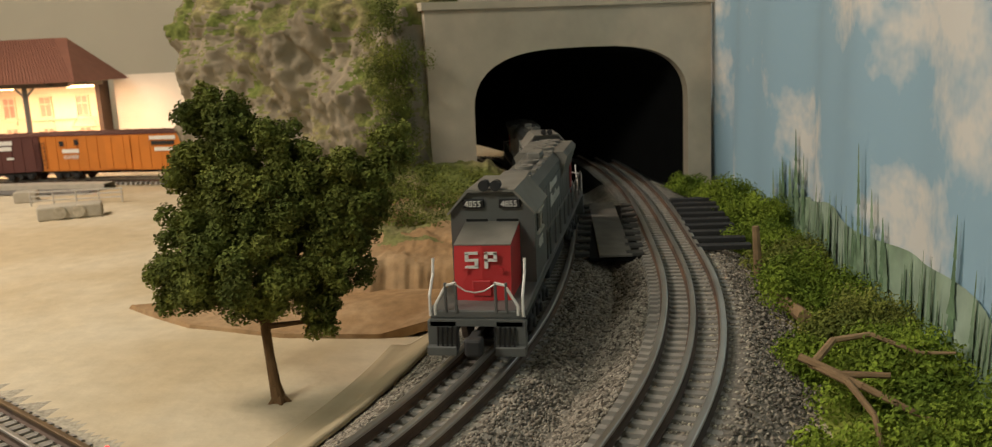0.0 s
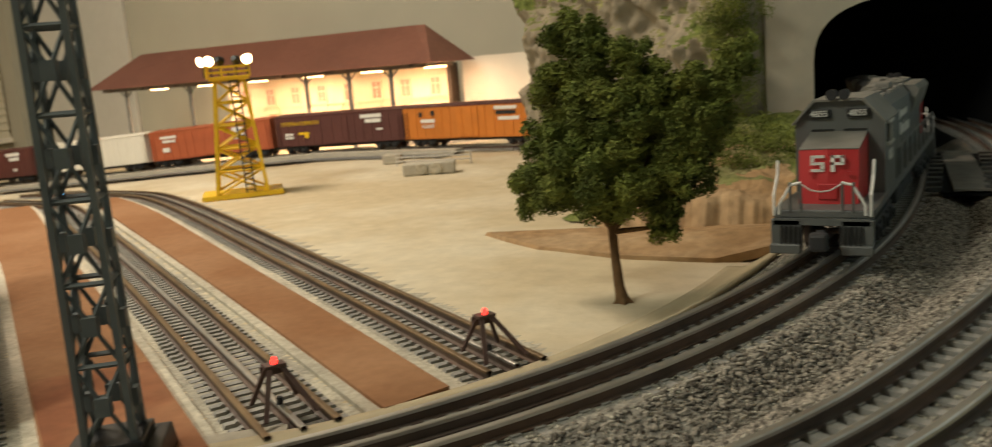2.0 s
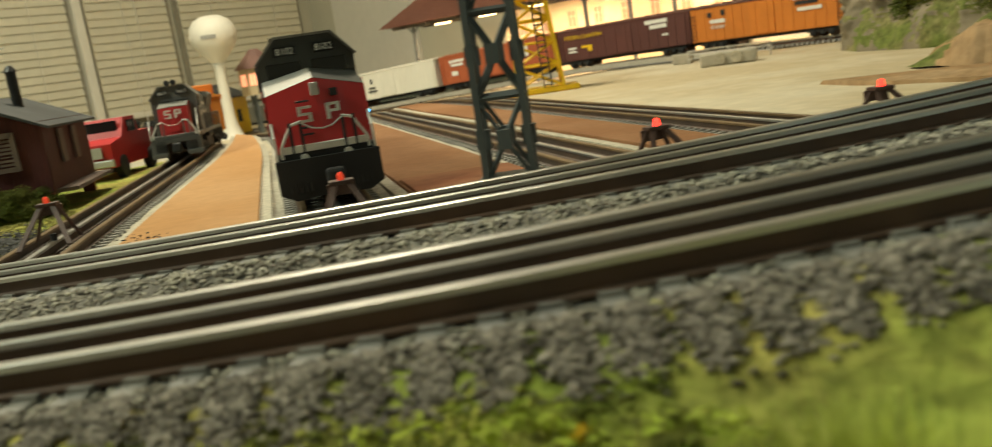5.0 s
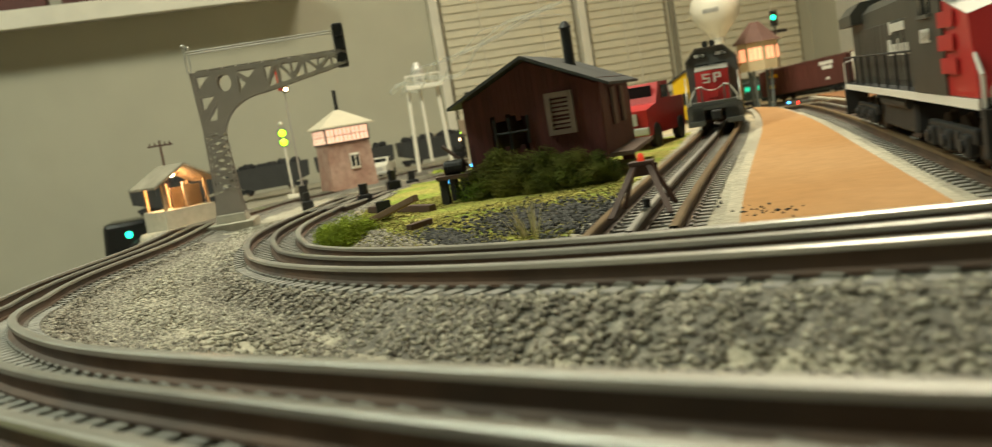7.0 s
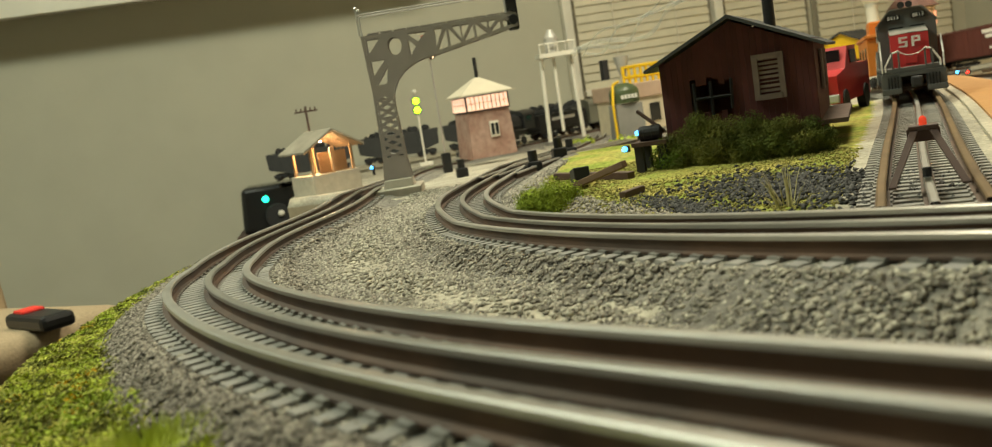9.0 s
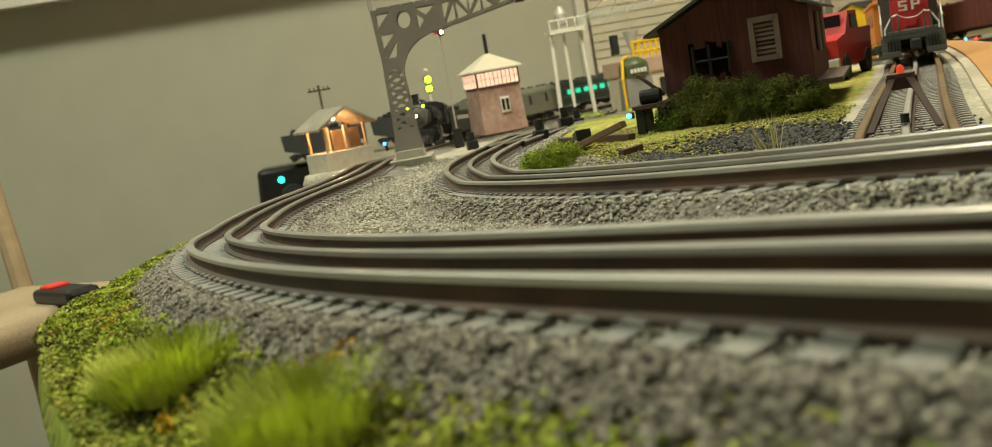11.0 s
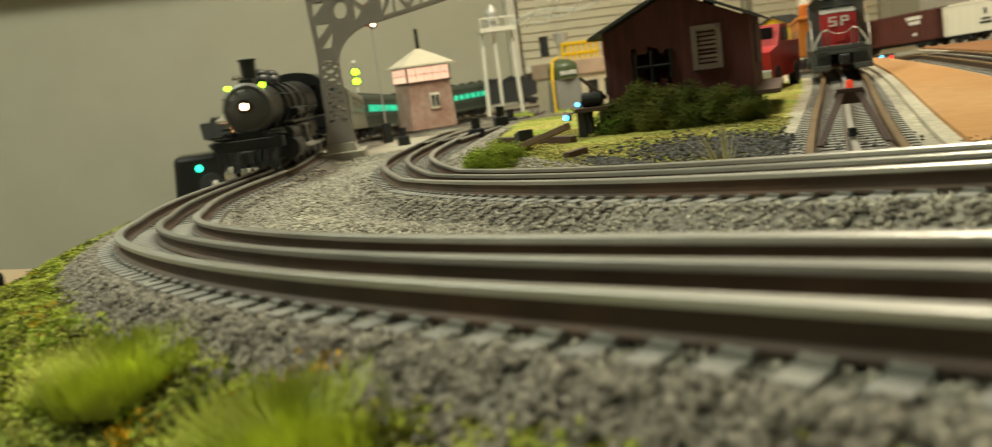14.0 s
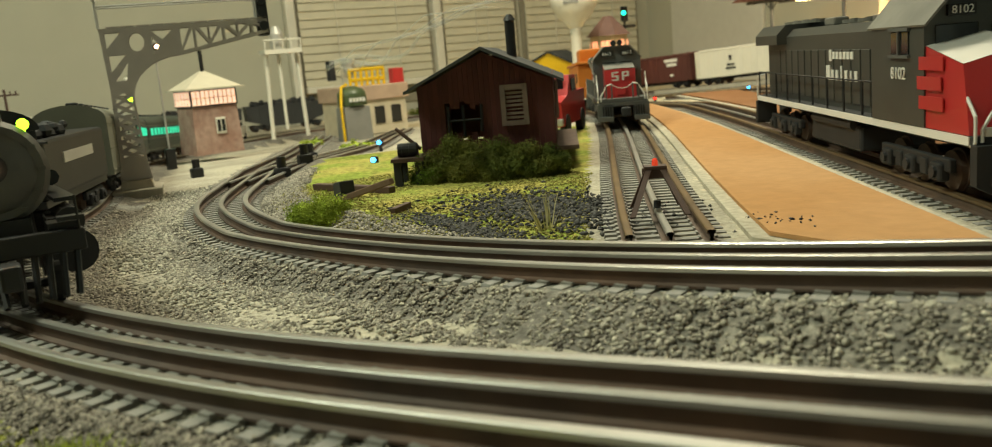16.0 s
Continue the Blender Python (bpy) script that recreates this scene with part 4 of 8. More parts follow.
def big_tree():
    t = thing("tree", pose(-0.076, 0.651, float(ground_z(-0.076, 0.651)) - 0.001), "model tree with dense dark green foliage and brown trunk", "tree")
    bm = bmesh.new()
    pts = [(0.002, 0, 0), (0.0, 0, 0.012), (-0.002, 0.001, 0.03), (-0.003, 0, 0.055), (-0.002, 0, 0.085), (-0.006, 0.002, 0.13)]
    rr = [0.0052, 0.0036, 0.0031, 0.0030, 0.0024, 0.0012]
    for i in range(5):
        rod(bm, pts[i], pts[i + 1], rr[i], rr[i + 1], seg=10)
    for a in range(5):
        ang = a * 1.3
        rod(bm, (0.002, 0, 0.006), (0.002 + 0.008 * math.cos(ang), 0.008 * math.sin(ang), -0.001), 0.003, 0.0012, seg=6)
    for e in ((0.038, -0.002, 0.055), (-0.035, 0.005, 0.085), (0.02, 0.02, 0.10), (-0.02, -0.02, 0.10), (0.05, 0.0, 0.12)):
        rod(bm, (-0.002, 0, 0.050), e, 0.0020, 0.0009, seg=6)
    part("trunk", bm, BARK, t)
    lob = [((-0.048, 0, 0.084), 0.026), ((-0.062, 0.004, 0.078), 0.018), ((-0.03, -0.02, 0.09), 0.026), ((0.0, -0.022, 0.085), 0.026), ((0.02, 0.0, 0.085), 0.024), ((0.035, 0.002, 0.070), 0.016),
           ((-0.005, -0.024, 0.108), 0.026), ((-0.028, 0.0, 0.12), 0.028), ((0.03, -0.004, 0.11), 0.028), ((0.055, 0.006, 0.125), 0.022), ((0.072, 0.004, 0.142), 0.017), ((0.06, -0.006, 0.15), 0.013),
           ((0.02, 0.0, 0.135), 0.026), ((-0.012, -0.008, 0.145), 0.026), ((-0.034, 0.004, 0.15), 0.018), ((-0.012, 0, 0.172), 0.022), ((-0.02, 0, 0.186), 0.014), ((0.006, 0.004, 0.165), 0.018), ((-0.02, 0.02, 0.10), 0.028), ((0.02, 0.02, 0.11), 0.026),
           ((0.083, 0.004, 0.160), 0.014), ((0.053, 0.005, 0.112), 0.025), ((0.055, 0.0, 0.090), 0.020), ((0.034, -0.002, 0.060), 0.015), ((-0.032, 0.0, 0.180), 0.014), ((-0.040, 0.0, 0.152), 0.018),
           ((-0.046, 0.002, 0.112), 0.021), ((0.035, 0.004, 0.14), 0.022), ((0.010, -0.004, 0.128), 0.026), ((0.024, 0.002, 0.158), 0.018)]
    c, r = [], []
    for p, q in lob:
        for _ in range(15):
            d = np.array([rng.normal(), rng.normal(), rng.normal()])
            d /= np.linalg.norm(d)
            c.append(tuple(np.array(p) + d * q * rng.uniform(0.35, 0.88)))
            r.append(q * rng.uniform(0.22, 0.40))
    me = clump_mesh("crown", c, r, 2300, 0.0014, LEAF, rng)
    ob = new("crown", me)
    ob.parent = t


big_tree()


# ---- rolling stock ----
def bar_marks(parent, x, y, z, side, rows, material=LETTER, name="marking"):
    """Unreadable lettering on a flank: rows of (dx, dz, width, height)."""
    bm = bmesh.new()
    for dx, dz, w, h in rows:
        box(bm, (x + dx, y + 0.0002 * side, z + dz), (w, 0.0005, h))
    part(name, bm, material, parent)


def truck(parent, x, axles, r=0.0100, wheelbase=0.030, frame=MATTBLACK):
    bm = bmesh.new()
    n = len(axles)
    box(bm, (x + (axles[0] + axles[1]) / 2, 0, r + 0.005), (0.006, 0.044, 0.004))
    for s in (-1, 1):
        y = s * 0.0235
        box(bm, (x, y, r + 0.004), (wheelbase * (n - 1) + 0.022, 0.004, 0.007), bevel=0.001)
        for a in axles:
            box(bm, (x + a, y + s * 0.0015, r), (0.011, 0.006, 0.010), bevel=0.0015)
            rod(bm, (x + a, y + s * 0.003, r), (x + a, y + s * 0.0062, r), 0.0032, seg=10)
        for a in axles[:-1]:
            box(bm, (x + a + wheelbase / 2, y + s * 0.001, r + 0.001), (0.008, 0.005, 0.009), bevel=0.001)
    t = part("truck", bm, frame, parent)
    for a in axles:
        bm = bmesh.new()
        rod(bm, (x + a, -0.017, r), (x + a, 0.017, r), 0.002, seg=8)
        for s in (-1, 1):
            rod(bm, (x + a, s * 0.0155, r), (x + a, s * 0.0187, r), r, seg=20)
            rod(bm, (x + a, s * 0.0145, r), (x + a, s * 0.0155, r), r + 0.0012, seg=20)
        part("wheelset", bm, RUST, t)


def handrail(parent, pts, r, material, name="handrail"):
    bm = bmesh.new()
    pipe(bm, pts, r)
    part(name, bm, material, parent)


def block_mark(parent, m, w, h, closed, material=LETTER):
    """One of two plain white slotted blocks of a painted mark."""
    bm = bmesh.new()
    t = h * 0.17
    if closed:
        box(bm, (-w * 0.36, 0, 0), (w * 0.28, 0.0005, h))
        box(bm, (w * 0.36, 0, h * 0.25), (w * 0.28, 0.0005, h * 0.46))
        for z in (0, h / 2 - t / 2):
            box(bm, (0, 0, z), (w, 0.0005, t))
        for v in bm.verts:
            v.co = m @ v.co
        part("monogram", bm, material, parent)
        return
    for z in (-h / 2 + t / 2, 0, h / 2 - t / 2):
        box(bm, (0, 0, z), (w, 0.0005, t))
    box(bm, (-w * 0.36, 0, h * 0.25), (w * 0.28, 0.0005, h * 0.3))
    box(bm, (w * 0.36, 0, -h * 0.25), (w * 0.28, 0.0005, h * 0.3))
    for v in bm.verts:
        v.co = m @ v.co
    part("monogram", bm, material, parent)


def diesel(name, m, number, wide, label):
    """A six-axle road diesel: x is ahead, z = 0 the railhead."""
    d = thing(name, m, label, "locomotive", "diesel locomotives")
    H = 0.2
    bm = bmesh.new()
    box(bm, (0, 0, 0.0305), (0.392, 0.060, 0.005), bevel=0.0008)
    box(bm, (0, 0, 0.026), (0.36, 0.030, 0.006))
    frame = part("walkway", bm, GREY if not wide else MATTBLACK, d)
    bm = bmesh.new()
    for s in (-1, 1):
        box(bm, (0, s * 0.0303, 0.0305), (0.385, 0.0007, 0.0042))
    part("sill_stripe", bm, LETTER if wide else GREY, frame)
    bm = bmesh.new()
    box(bm, (-0.005, 0, 0.0155), (0.10, 0.050, 0.017), taper=0.96, bevel=0.002)
    for s in (-1, 1):
        rod(bm, (-0.045, s * 0.0245, 0.024), (0.035, s * 0.0245, 0.024), 0.0035, seg=10)
    part("fuel_tank", bm, MATTBLACK, d)
    for x in (0.122, -0.122):
        truck(d, x, (-0.031, 0.0, 0.031), 0.0105, 0.031)
    for s in (-1, 1):
        bm = bmesh.new()
        x = s * (H - 0.004)
        if wide and s > 0:
            for k in (-1, 1):
                prism(bm, [(0.0, 0.007), (0.0, 0.029), (0.031, 0.029), (0.031, 0.010), (0.022, 0.0055)], 0.006, Matrix.Translation((x + 0.002, 0, 0)) @ Matrix.Rotation(math.radians(90), 4, "Z") @ Matrix.Diagonal((k, 1, 1, 1)))
        else:
            for k in (-1, 1):
                box(bm, (x, k * 0.0215, 0.018), (0.005, 0.019, 0.019), bevel=0.0008)
                box(bm, (x + s * 0.003, k * 0.0215, 0.0095), (0.006, 0.019, 0.006), bevel=0.0008)
            box(bm, (x, 0, 0.026), (0.005, 0.058, 0.004))
        part("pilot", bm, GREY if not wide else MATTBLACK, d)
        bm = bmesh.new()
        box(bm, (x + s * 0.008, 0, 0.0175), (0.016, 0.006, 0.007), bevel=0.001)
        box(bm, (x + s * 0.018, 0.002, 0.0175), (0.008, 0.011, 0.011), bevel=0.002)
        part("coupler", bm, MATTBLACK, d)
        for k in (-1, 1):
            for q in range(5):
                bm = bmesh.new()
                rod(bm, (x + s * 0.0035, k * (0.012 + q * 0.003), 0.024), (x + s * 0.005, k * (0.012 + q * 0.003), 0.010), 0.0007, seg=5)
                part("hose", bm, BLACK, d)
    # long hood and cab
    w = 0.0185 if not wide else 0.0215
    top = 0.0870 if not wide else 0.0900
    bm = bmesh.new()
    along(bm, [(-w, 0.033), (w, 0.033), (w, top - 0.006), (w - 0.006, top), (-w + 0.006, top), (-w, top - 0.006)], -0.182, 0.085)
    hood = part("hood", bm, DARKGREY if wide else GREY, d)
    for i in range(14):
        for s in (-1, 1):
            bm = bmesh.new()
            box(bm, (-0.150 + i * 0.0165, s * (w + 0.0003), 0.055), (0.0145, 0.0012, 0.036), bevel=0.0004)
            part("door_panel", bm, DARKGREY if wide else GREY, hood)
    bm = bmesh.new()
    if wide:
        along(bm, [(-0.030, top - 0.012), (-0.030, top - 0.004), (-0.022, top + 0.004), (0.022, top + 0.004), (0.030, top - 0.004), (0.030, top - 0.012)], -0.195, -0.125)
    else:
        along(bm, [(-w - 0.001, top - 0.024), (-0.026, top - 0.004), (-0.022, top + 0.0005), (0.022, top + 0.0005), (0.026, top - 0.004), (w + 0.001, top - 0.024)], -0.180, -0.095)
    part("radiator", bm, ROOFGREY if not wide else DARKGREY, hood)
    for i, x in enumerate((-0.165, -0.140, -0.115, -0.03, 0.0)):
        bm = bmesh.new()
        zz = top + (0.004 if wide and x < -0.1 else 0.0005)
        rod(bm, (x, 0, zz), (x, 0, zz + 0.0025), 0.0108 if i < 3 else 0.008, seg=20)
        rod(bm, (x, 0, zz + 0.0025), (x, 0, zz + 0.0032), 0.003, seg=10)
        part("roof_fan", bm, ROOFGREY, hood)
    pieces = [("exhaust_stack", (-0.065, 0, top + 0.003), (0.022, 0.012, 0.006)), ("blower_duct", (0.045, 0, top + 0.002), (0.028, 0.022, 0.004)), ("roof_hatch", (0.072, 0.0, top + 0.0015), (0.010, 0.028, 0.003))]
    pieces += [("lift_lug", (-0.09 + k * 0.035, 0.011, top + 0.0012), (0.012, 0.004, 0.0024)) for k in range(5)]
    for word, at, size in pieces:
        bm = bmesh.new()
        box(bm, at, size, bevel=min(size) * 0.2)
        part(word, bm, ROOFGREY, hood)
    if not wide:
        bm = bmesh.new()
        box(bm, (-0.1835, 0, 0.058), (0.003, 0.037, 0.050), bevel=0.001)
        for s in (-1, 1):
            box(bm, (-0.178, s * (w + 0.0012), 0.058), (0.012, 0.0008, 0.046))
        part("rear_panel", bm, RED, hood, "scarlet hood end")
    # cab
    x0, x1 = (0.085, 0.137) if not wide else (0.080, 0.148)
    cw, ct = (0.0290, 0.0945) if not wide else (0.0310, 0.1000)
    bm = bmesh.new()
    along(bm, [(-cw, 0.033), (cw, 0.033), (cw, ct - 0.013), (cw - 0.013, ct), (-cw + 0.013, ct), (-cw, ct - 0.013)], x0, x1)
    cabin = part("cab", bm, DARKGREY if wide else GREY, d)
    bm = bmesh.new()
    prof = [(-cw - 0.0015, ct - 0.0145), (-cw + 0.0125, ct + 0.001), (cw - 0.0125, ct + 0.001), (cw + 0.0015, ct - 0.0145), (cw + 0.0010, ct - 0.0155), (cw - 0.0135, ct - 0.0004), (-cw + 0.0135, ct - 0.0004), (-cw - 0.0010, ct - 0.0155)]
    along(bm, prof, x0 - 0.003, x1 + 0.004)
    part("cab_roof", bm, ROOFGREY, cabin)
    zf = ct - 0.0235 if not wide else ct - 0.0215
    for s in (-1, 1):
        bm = bmesh.new()
        box(bm, (x1 + 0.0004, s * (0.0105 if not wide else 0.0145), zf), (0.0012, 0.015 if not wide else 0.022, 0.0095 if not wide else 0.0125), bevel=0.0004)
        part("windscreen", bm, GLASS, cabin)
        bm = bmesh.new()
        box(bm, ((x0 + x1) / 2 + 0.006, s * (cw + 0.0002), ct - 0.0235), (0.022, 0.0012, 0.012), bevel=0.0004)
        part("side_window", bm, GLASS, cabin)
        bm = bmesh.new()
        for dz in (-0.0072, 0.0072):
            box(bm, ((x0 + x1) / 2 + 0.006, s * (cw + 0.0008), ct - 0.0235 + dz), (0.025, 0.0022, 0.0016))
        box(bm, ((x0 + x1) / 2 + 0.006, s * (cw + 0.0008), ct - 0.0235), (0.0012, 0.0022, 0.0144))
        part("window_frame", bm, SILVER if not wide else GREY, cabin)
        bm = bmesh.new()
        box(bm, (x1 + 0.001, s * 0.0125, ct - 0.0085), (0.003, 0.0145, 0.0058), bevel=0.0005)
        nb = part("number_board", bm, BLACK, cabin)
        lettering(number, 0.0058, pose(x1 + 0.0029, s * 0.0125, ct - 0.0085, 90, 0, 90), LETTER, nb)
    # nose
    bm = bmesh.new()
    if not wide:
        nw = 0.0185
        a = [bm.verts.new(v) for v in ((0.137, -nw, 0.033), (0.137, nw, 0.033), (0.137, nw, 0.0735), (0.137, -nw, 0.0735))]
        b = [bm.verts.new(v) for v in ((0.176, -nw, 0.033), (0.1775, 0, 0.033), (0.176, nw, 0.033), (0.172, nw, 0.0665), (0.1745, 0, 0.0672), (0.172, -nw, 0.0665))]
        for f in ((a[0], b[0], b[1], b[2], a[1]), (b[0], b[5], b[4], b[1]), (b[1], b[4], b[3], b[2]), (a[1], b[2], b[3], a[2]), (a[0], a[3], b[5], b[0])):
            bm.faces.new(f)
        nose = part("nose", bm, RED, d, "scarlet low nose")
        bm = bmesh.new()
        q = [bm.verts.new(v) for v in ((0.1372, -nw, 0.0737), (0.1372, nw, 0.0737), (0.1722, nw, 0.0667), (0.1747, 0, 0.0674), (0.1722, -nw, 0.0667))]
        bm.faces.new(q)
        bmesh.ops.extrude_face_region(bm, geom=bm.faces[:])
        for v in bm.verts[5:]:
            v.co.z += 0.0006
        part("nose_top", bm, ROOFGREY, nose)
        for s in (-1, 1):
            block_mark(nose, Matrix.Translation((0.1765, s * 0.0062, 0.0585)) @ Matrix.Rotation(math.radians(90 - s * 4), 4, "Z"), 0.0085, 0.0105, s > 0)
        bm = bmesh.new()
        box(bm, (0.1776, 0.0, 0.041), (0.0012, 0.012, 0.010), bevel=0.0006)
        box(bm, (0.1772, -0.010, 0.0525), (0.0012, 0.003, 0.002))
        box(bm, (0.1772, 0.013, 0.0525), (0.0012, 0.003, 0.002))
        part("nose_door", bm, RED, nose)
    else:
        nw, nx = 0.0300, 0.192
        v = [bm.verts.new(c) for c in ((0.148, -nw, 0.033), (0.148, nw, 0.033), (0.148, nw, 0.0745), (0.148, -nw, 0.0745), (nx, -nw, 0.033), (nx + 0.002, 0, 0.033), (nx, nw, 0.033),
                                       (nx - 0.006, nw, 0.0660), (nx - 0.004, 0, 0.0735), (nx - 0.006, -nw, 0.0660), (0.148, 0, 0.0800))]
        for f in ((0, 4, 5, 6, 1), (4, 9, 8, 5), (5, 8, 7, 6), (1, 6, 7, 2), (0, 3, 9, 4)):
            bm.faces.new([v[i] for i in f])
        nose = part("nose", bm, RED, d, "scarlet wide nose")
        bm = bmesh.new()
        t = [bm.verts.new(c) for c in ((0.148, -nw, 0.0747), (0.148, 0, 0.0802), (0.148, nw, 0.0747), (nx - 0.006, nw, 0.0662), (nx - 0.004, 0, 0.0737), (nx - 0.006, -nw, 0.0662))]
        bm.faces.new((t[0], t[1], t[4], t[5]))
        part("nose_top", bm, SILVER, nose, "pale painted half of the nose top")
        bm = bmesh.new()
        t = [bm.verts.new(c) for c in ((0.148, 0, 0.0802), (0.148, nw, 0.0747), (nx - 0.006, nw, 0.0662), (nx - 0.004, 0, 0.0737))]
        bm.faces.new(t)
        part("nose_top", bm, DARKGREY, nose, "dark grey half of the nose top")
        for s in (-1, 1):
            block_mark(nose, Matrix.Translation((nx - 0.0006, s * 0.0085, 0.0535)) @ Matrix.Rotation(math.radians(90 - s * 3.8), 4, "Z"), 0.0085, 0.0095, s > 0)
        bm = bmesh.new()
        box(bm, (nx - 0.002, -0.0005, 0.0672), (0.004, 0.0052, 0.0075), bevel=0.0006)
        part("headlight", bm, SILVER, nose, "twin headlight in a silver frame")
        bm = bmesh.new()
        box(bm, (nx - 0.0032, 0.0105, 0.0640), (0.004, 0.0045, 0.0045))
        for s, z in ((-1, 0.061), (-1, 0.046), (-1, 0.042)):
            rod(bm, (nx + 0.001, -0.013, z), (nx + 0.001, -0.005, z), 0.0006)
        part("nose_detail", bm, MATTBLACK, nose)
        for s in (-1, 1):
            for k in range(3):
                bm = bmesh.new()
                box(bm, (0.156 - 0.002 * (k % 2), s * (nw + 0.0012), 0.066 - k * 0.010), (0.026, 0.0006, 0.0068))
                part("nose_stripe", bm, RED, nose, "scarlet stripe on the flank")
        bm = bmesh.new()
        box(bm, (0.1945, 0, 0.0345), (0.004, 0.050, 0.0042), bevel=0.0006)
        for s in (-1, 1):
            rod(bm, (0.1955, s * 0.013, 0.0290), (0.1985, s * 0.013, 0.0290), 0.0026, seg=12)
        part("anticlimber", bm, LETTER, d, "white step edge with ditch lights")
    # lights, horns, handrails
    bm = bmesh.new()
    for s in (-1, 1):
        rod(bm, (x1 - 0.002, s * 0.004, ct + 0.004), (x1 + 0.006, s * 0.004, ct + 0.004), 0.0032, 0.0036, seg=12)
    if wide:
        bm.free()
    else:
        part("headlight", bm, MATTBLACK, cabin)
    rail_m = MATTBLACK if wide else GREY
    for s in (-1, 1):
        y = s * 0.0292
        pts = [(-0.188, y, 0.033), (-0.188, y, 0.054)] + [(x, y, 0.054) for x in np.linspace(-0.17, x0 - 0.004, 8)] + [(x0 - 0.004, y, 0.033)]
        handrail(d, pts, 0.0006, rail_m)
        for x in np.linspace(-0.165, x0 - 0.02, 8):
            bm = bmesh.new()
            rod(bm, (x, y, 0.033), (x, y, 0.0545), 0.0008, seg=6)
            part("stanchion", bm, rail_m, d)
        fx = 0.196
        handrail(d, [(fx - 0.012, y, 0.062), (fx - 0.010, y, 0.053), (fx, y, 0.042), (fx, y, 0.030), (fx - 0.004, y, 0.028)], 0.0009, LETTER, "white_grab_rail")
        handrail(d, [(fx, s * 0.026, 0.030), (fx, s * 0.026, 0.036), (fx, s * 0.0185, 0.0485), (fx, s * 0.012, 0.0500)], 0.0009, LETTER, "white_grab_rail")
        handrail(d, [(-fx, y, 0.030), (-fx, y, 0.050), (-fx, s * 0.012, 0.053)], 0.0008, LETTER, "white_grab_rail")
        for q in (0.0125, 0.0190):
            bm = bmesh.new()
            rod(bm, (fx, s * q, 0.032), (fx, s * q, 0.0500), 0.0010, seg=6)
            part("stanchion", bm, rail_m, d)
    handrail(d, [(0.1965, 0.0125, 0.0495), (0.1975, 0.006, 0.0455), (0.1975, 0, 0.0445), (0.1975, -0.006, 0.0455), (0.1965, -0.0125, 0.0495)], 0.0005, SILVER, "chain")
    for s in (-1, 1):
        y = s * (w + 0.0012)
        bm = bmesh.new()
        for k, (wd, hh) in enumerate(((0.010, 0.010), (0.006, 0.007), (0.006, 0.007), (0.003, 0.010), (0.006, 0.007), (0.003, 0.007), (0.006, 0.007))):
            box(bm, (-0.02 + 0.0088 * k * -s, y, 0.0555 if hh < 0.01 else 0.057), (wd * 0.8, 0.0006, hh))
        for k in range(7):
            box(bm, (-0.015 + 0.0068 * k * -s, y, 0.069), (0.0048, 0.0006, 0.005 if k else 0.008))
        part("side_marking", bm, LETTER, hood, "white block marking on the hood side")
        lettering(number, 0.0095, pose((x0 + x1) / 2 + 0.004, s * (cw + 0.0006), 0.060 if wide else 0.055, 90, 0, 0 if s < 0 else 180), LETTER, cabin)
    return d


def on_line(line, s_front, length, zfun, toward=1):
    """Pose of a vehicle whose front stands s_front along a line; toward 1: it faces the line's end."""
    a, b = line_at(line, s_front), line_at(line, s_front - toward * length)
    c = (a + b) / 2
    z0, z1 = float(zfun(np.array([a[0]]))[0]), float(zfun(np.array([b[0]]))[0])
    dirn = a - b
    return Matrix.Translation((c[0], c[1], (z0 + z1) / 2)) @ Matrix.Rotation(math.atan2(dirn[1], dirn[0]), 4, "Z") @ Matrix.Rotation(-math.asin(max(-0.2, min(0.2, (z0 - z1) / length))), 4, "Y")


def arc(line, y=None, x=None):
    d = np.r_[0, np.cumsum(np.linalg.norm(np.diff(line, axis=0), axis=1))]
    return d[np.argmin(np.abs(line[:, 1] - y))] if y is not None else d[np.argmin(np.abs(line[:, 0] - x))]


def yard_z(x):
    return 0.0075 - 0.05 * np.maximum(0, -np.asarray(x) - 1.0)


SLIM = Matrix.Diagonal((1.0, 0.87, 0.90, 1.0))
lead = diesel("diesel_locomotive", on_line(INNER, arc(INNER[:150], y=0.602), 0.38, rail_z) @ SLIM, "4855", False, "grey diesel locomotive with scarlet low nose leaving the tunnel")
trailing = copy_thing(lead, on_line(INNER, arc(INNER[:150], y=0.602) - 0.405, 0.38, rail_z) @ SLIM)
tagged(trailing, "second grey diesel locomotive coupled behind inside the tunnel mouth", "locomotive", "diesel locomotives")
diesel("diesel_locomotive", on_line(YARD[2], 0.115, 0.38, yard_z, -1) @ SLIM, "8102", True, "grey diesel locomotive with wide scarlet nose at a bumper")
diesel("diesel_locomotive", on_line(YARD[3], 0.545, 0.36, yard_z, -1) @ Matrix.Diagonal((0.92, 0.85, 0.86, 1.0)), "8613", False, "dark grey diesel locomotive with scarlet nose on a stub track")


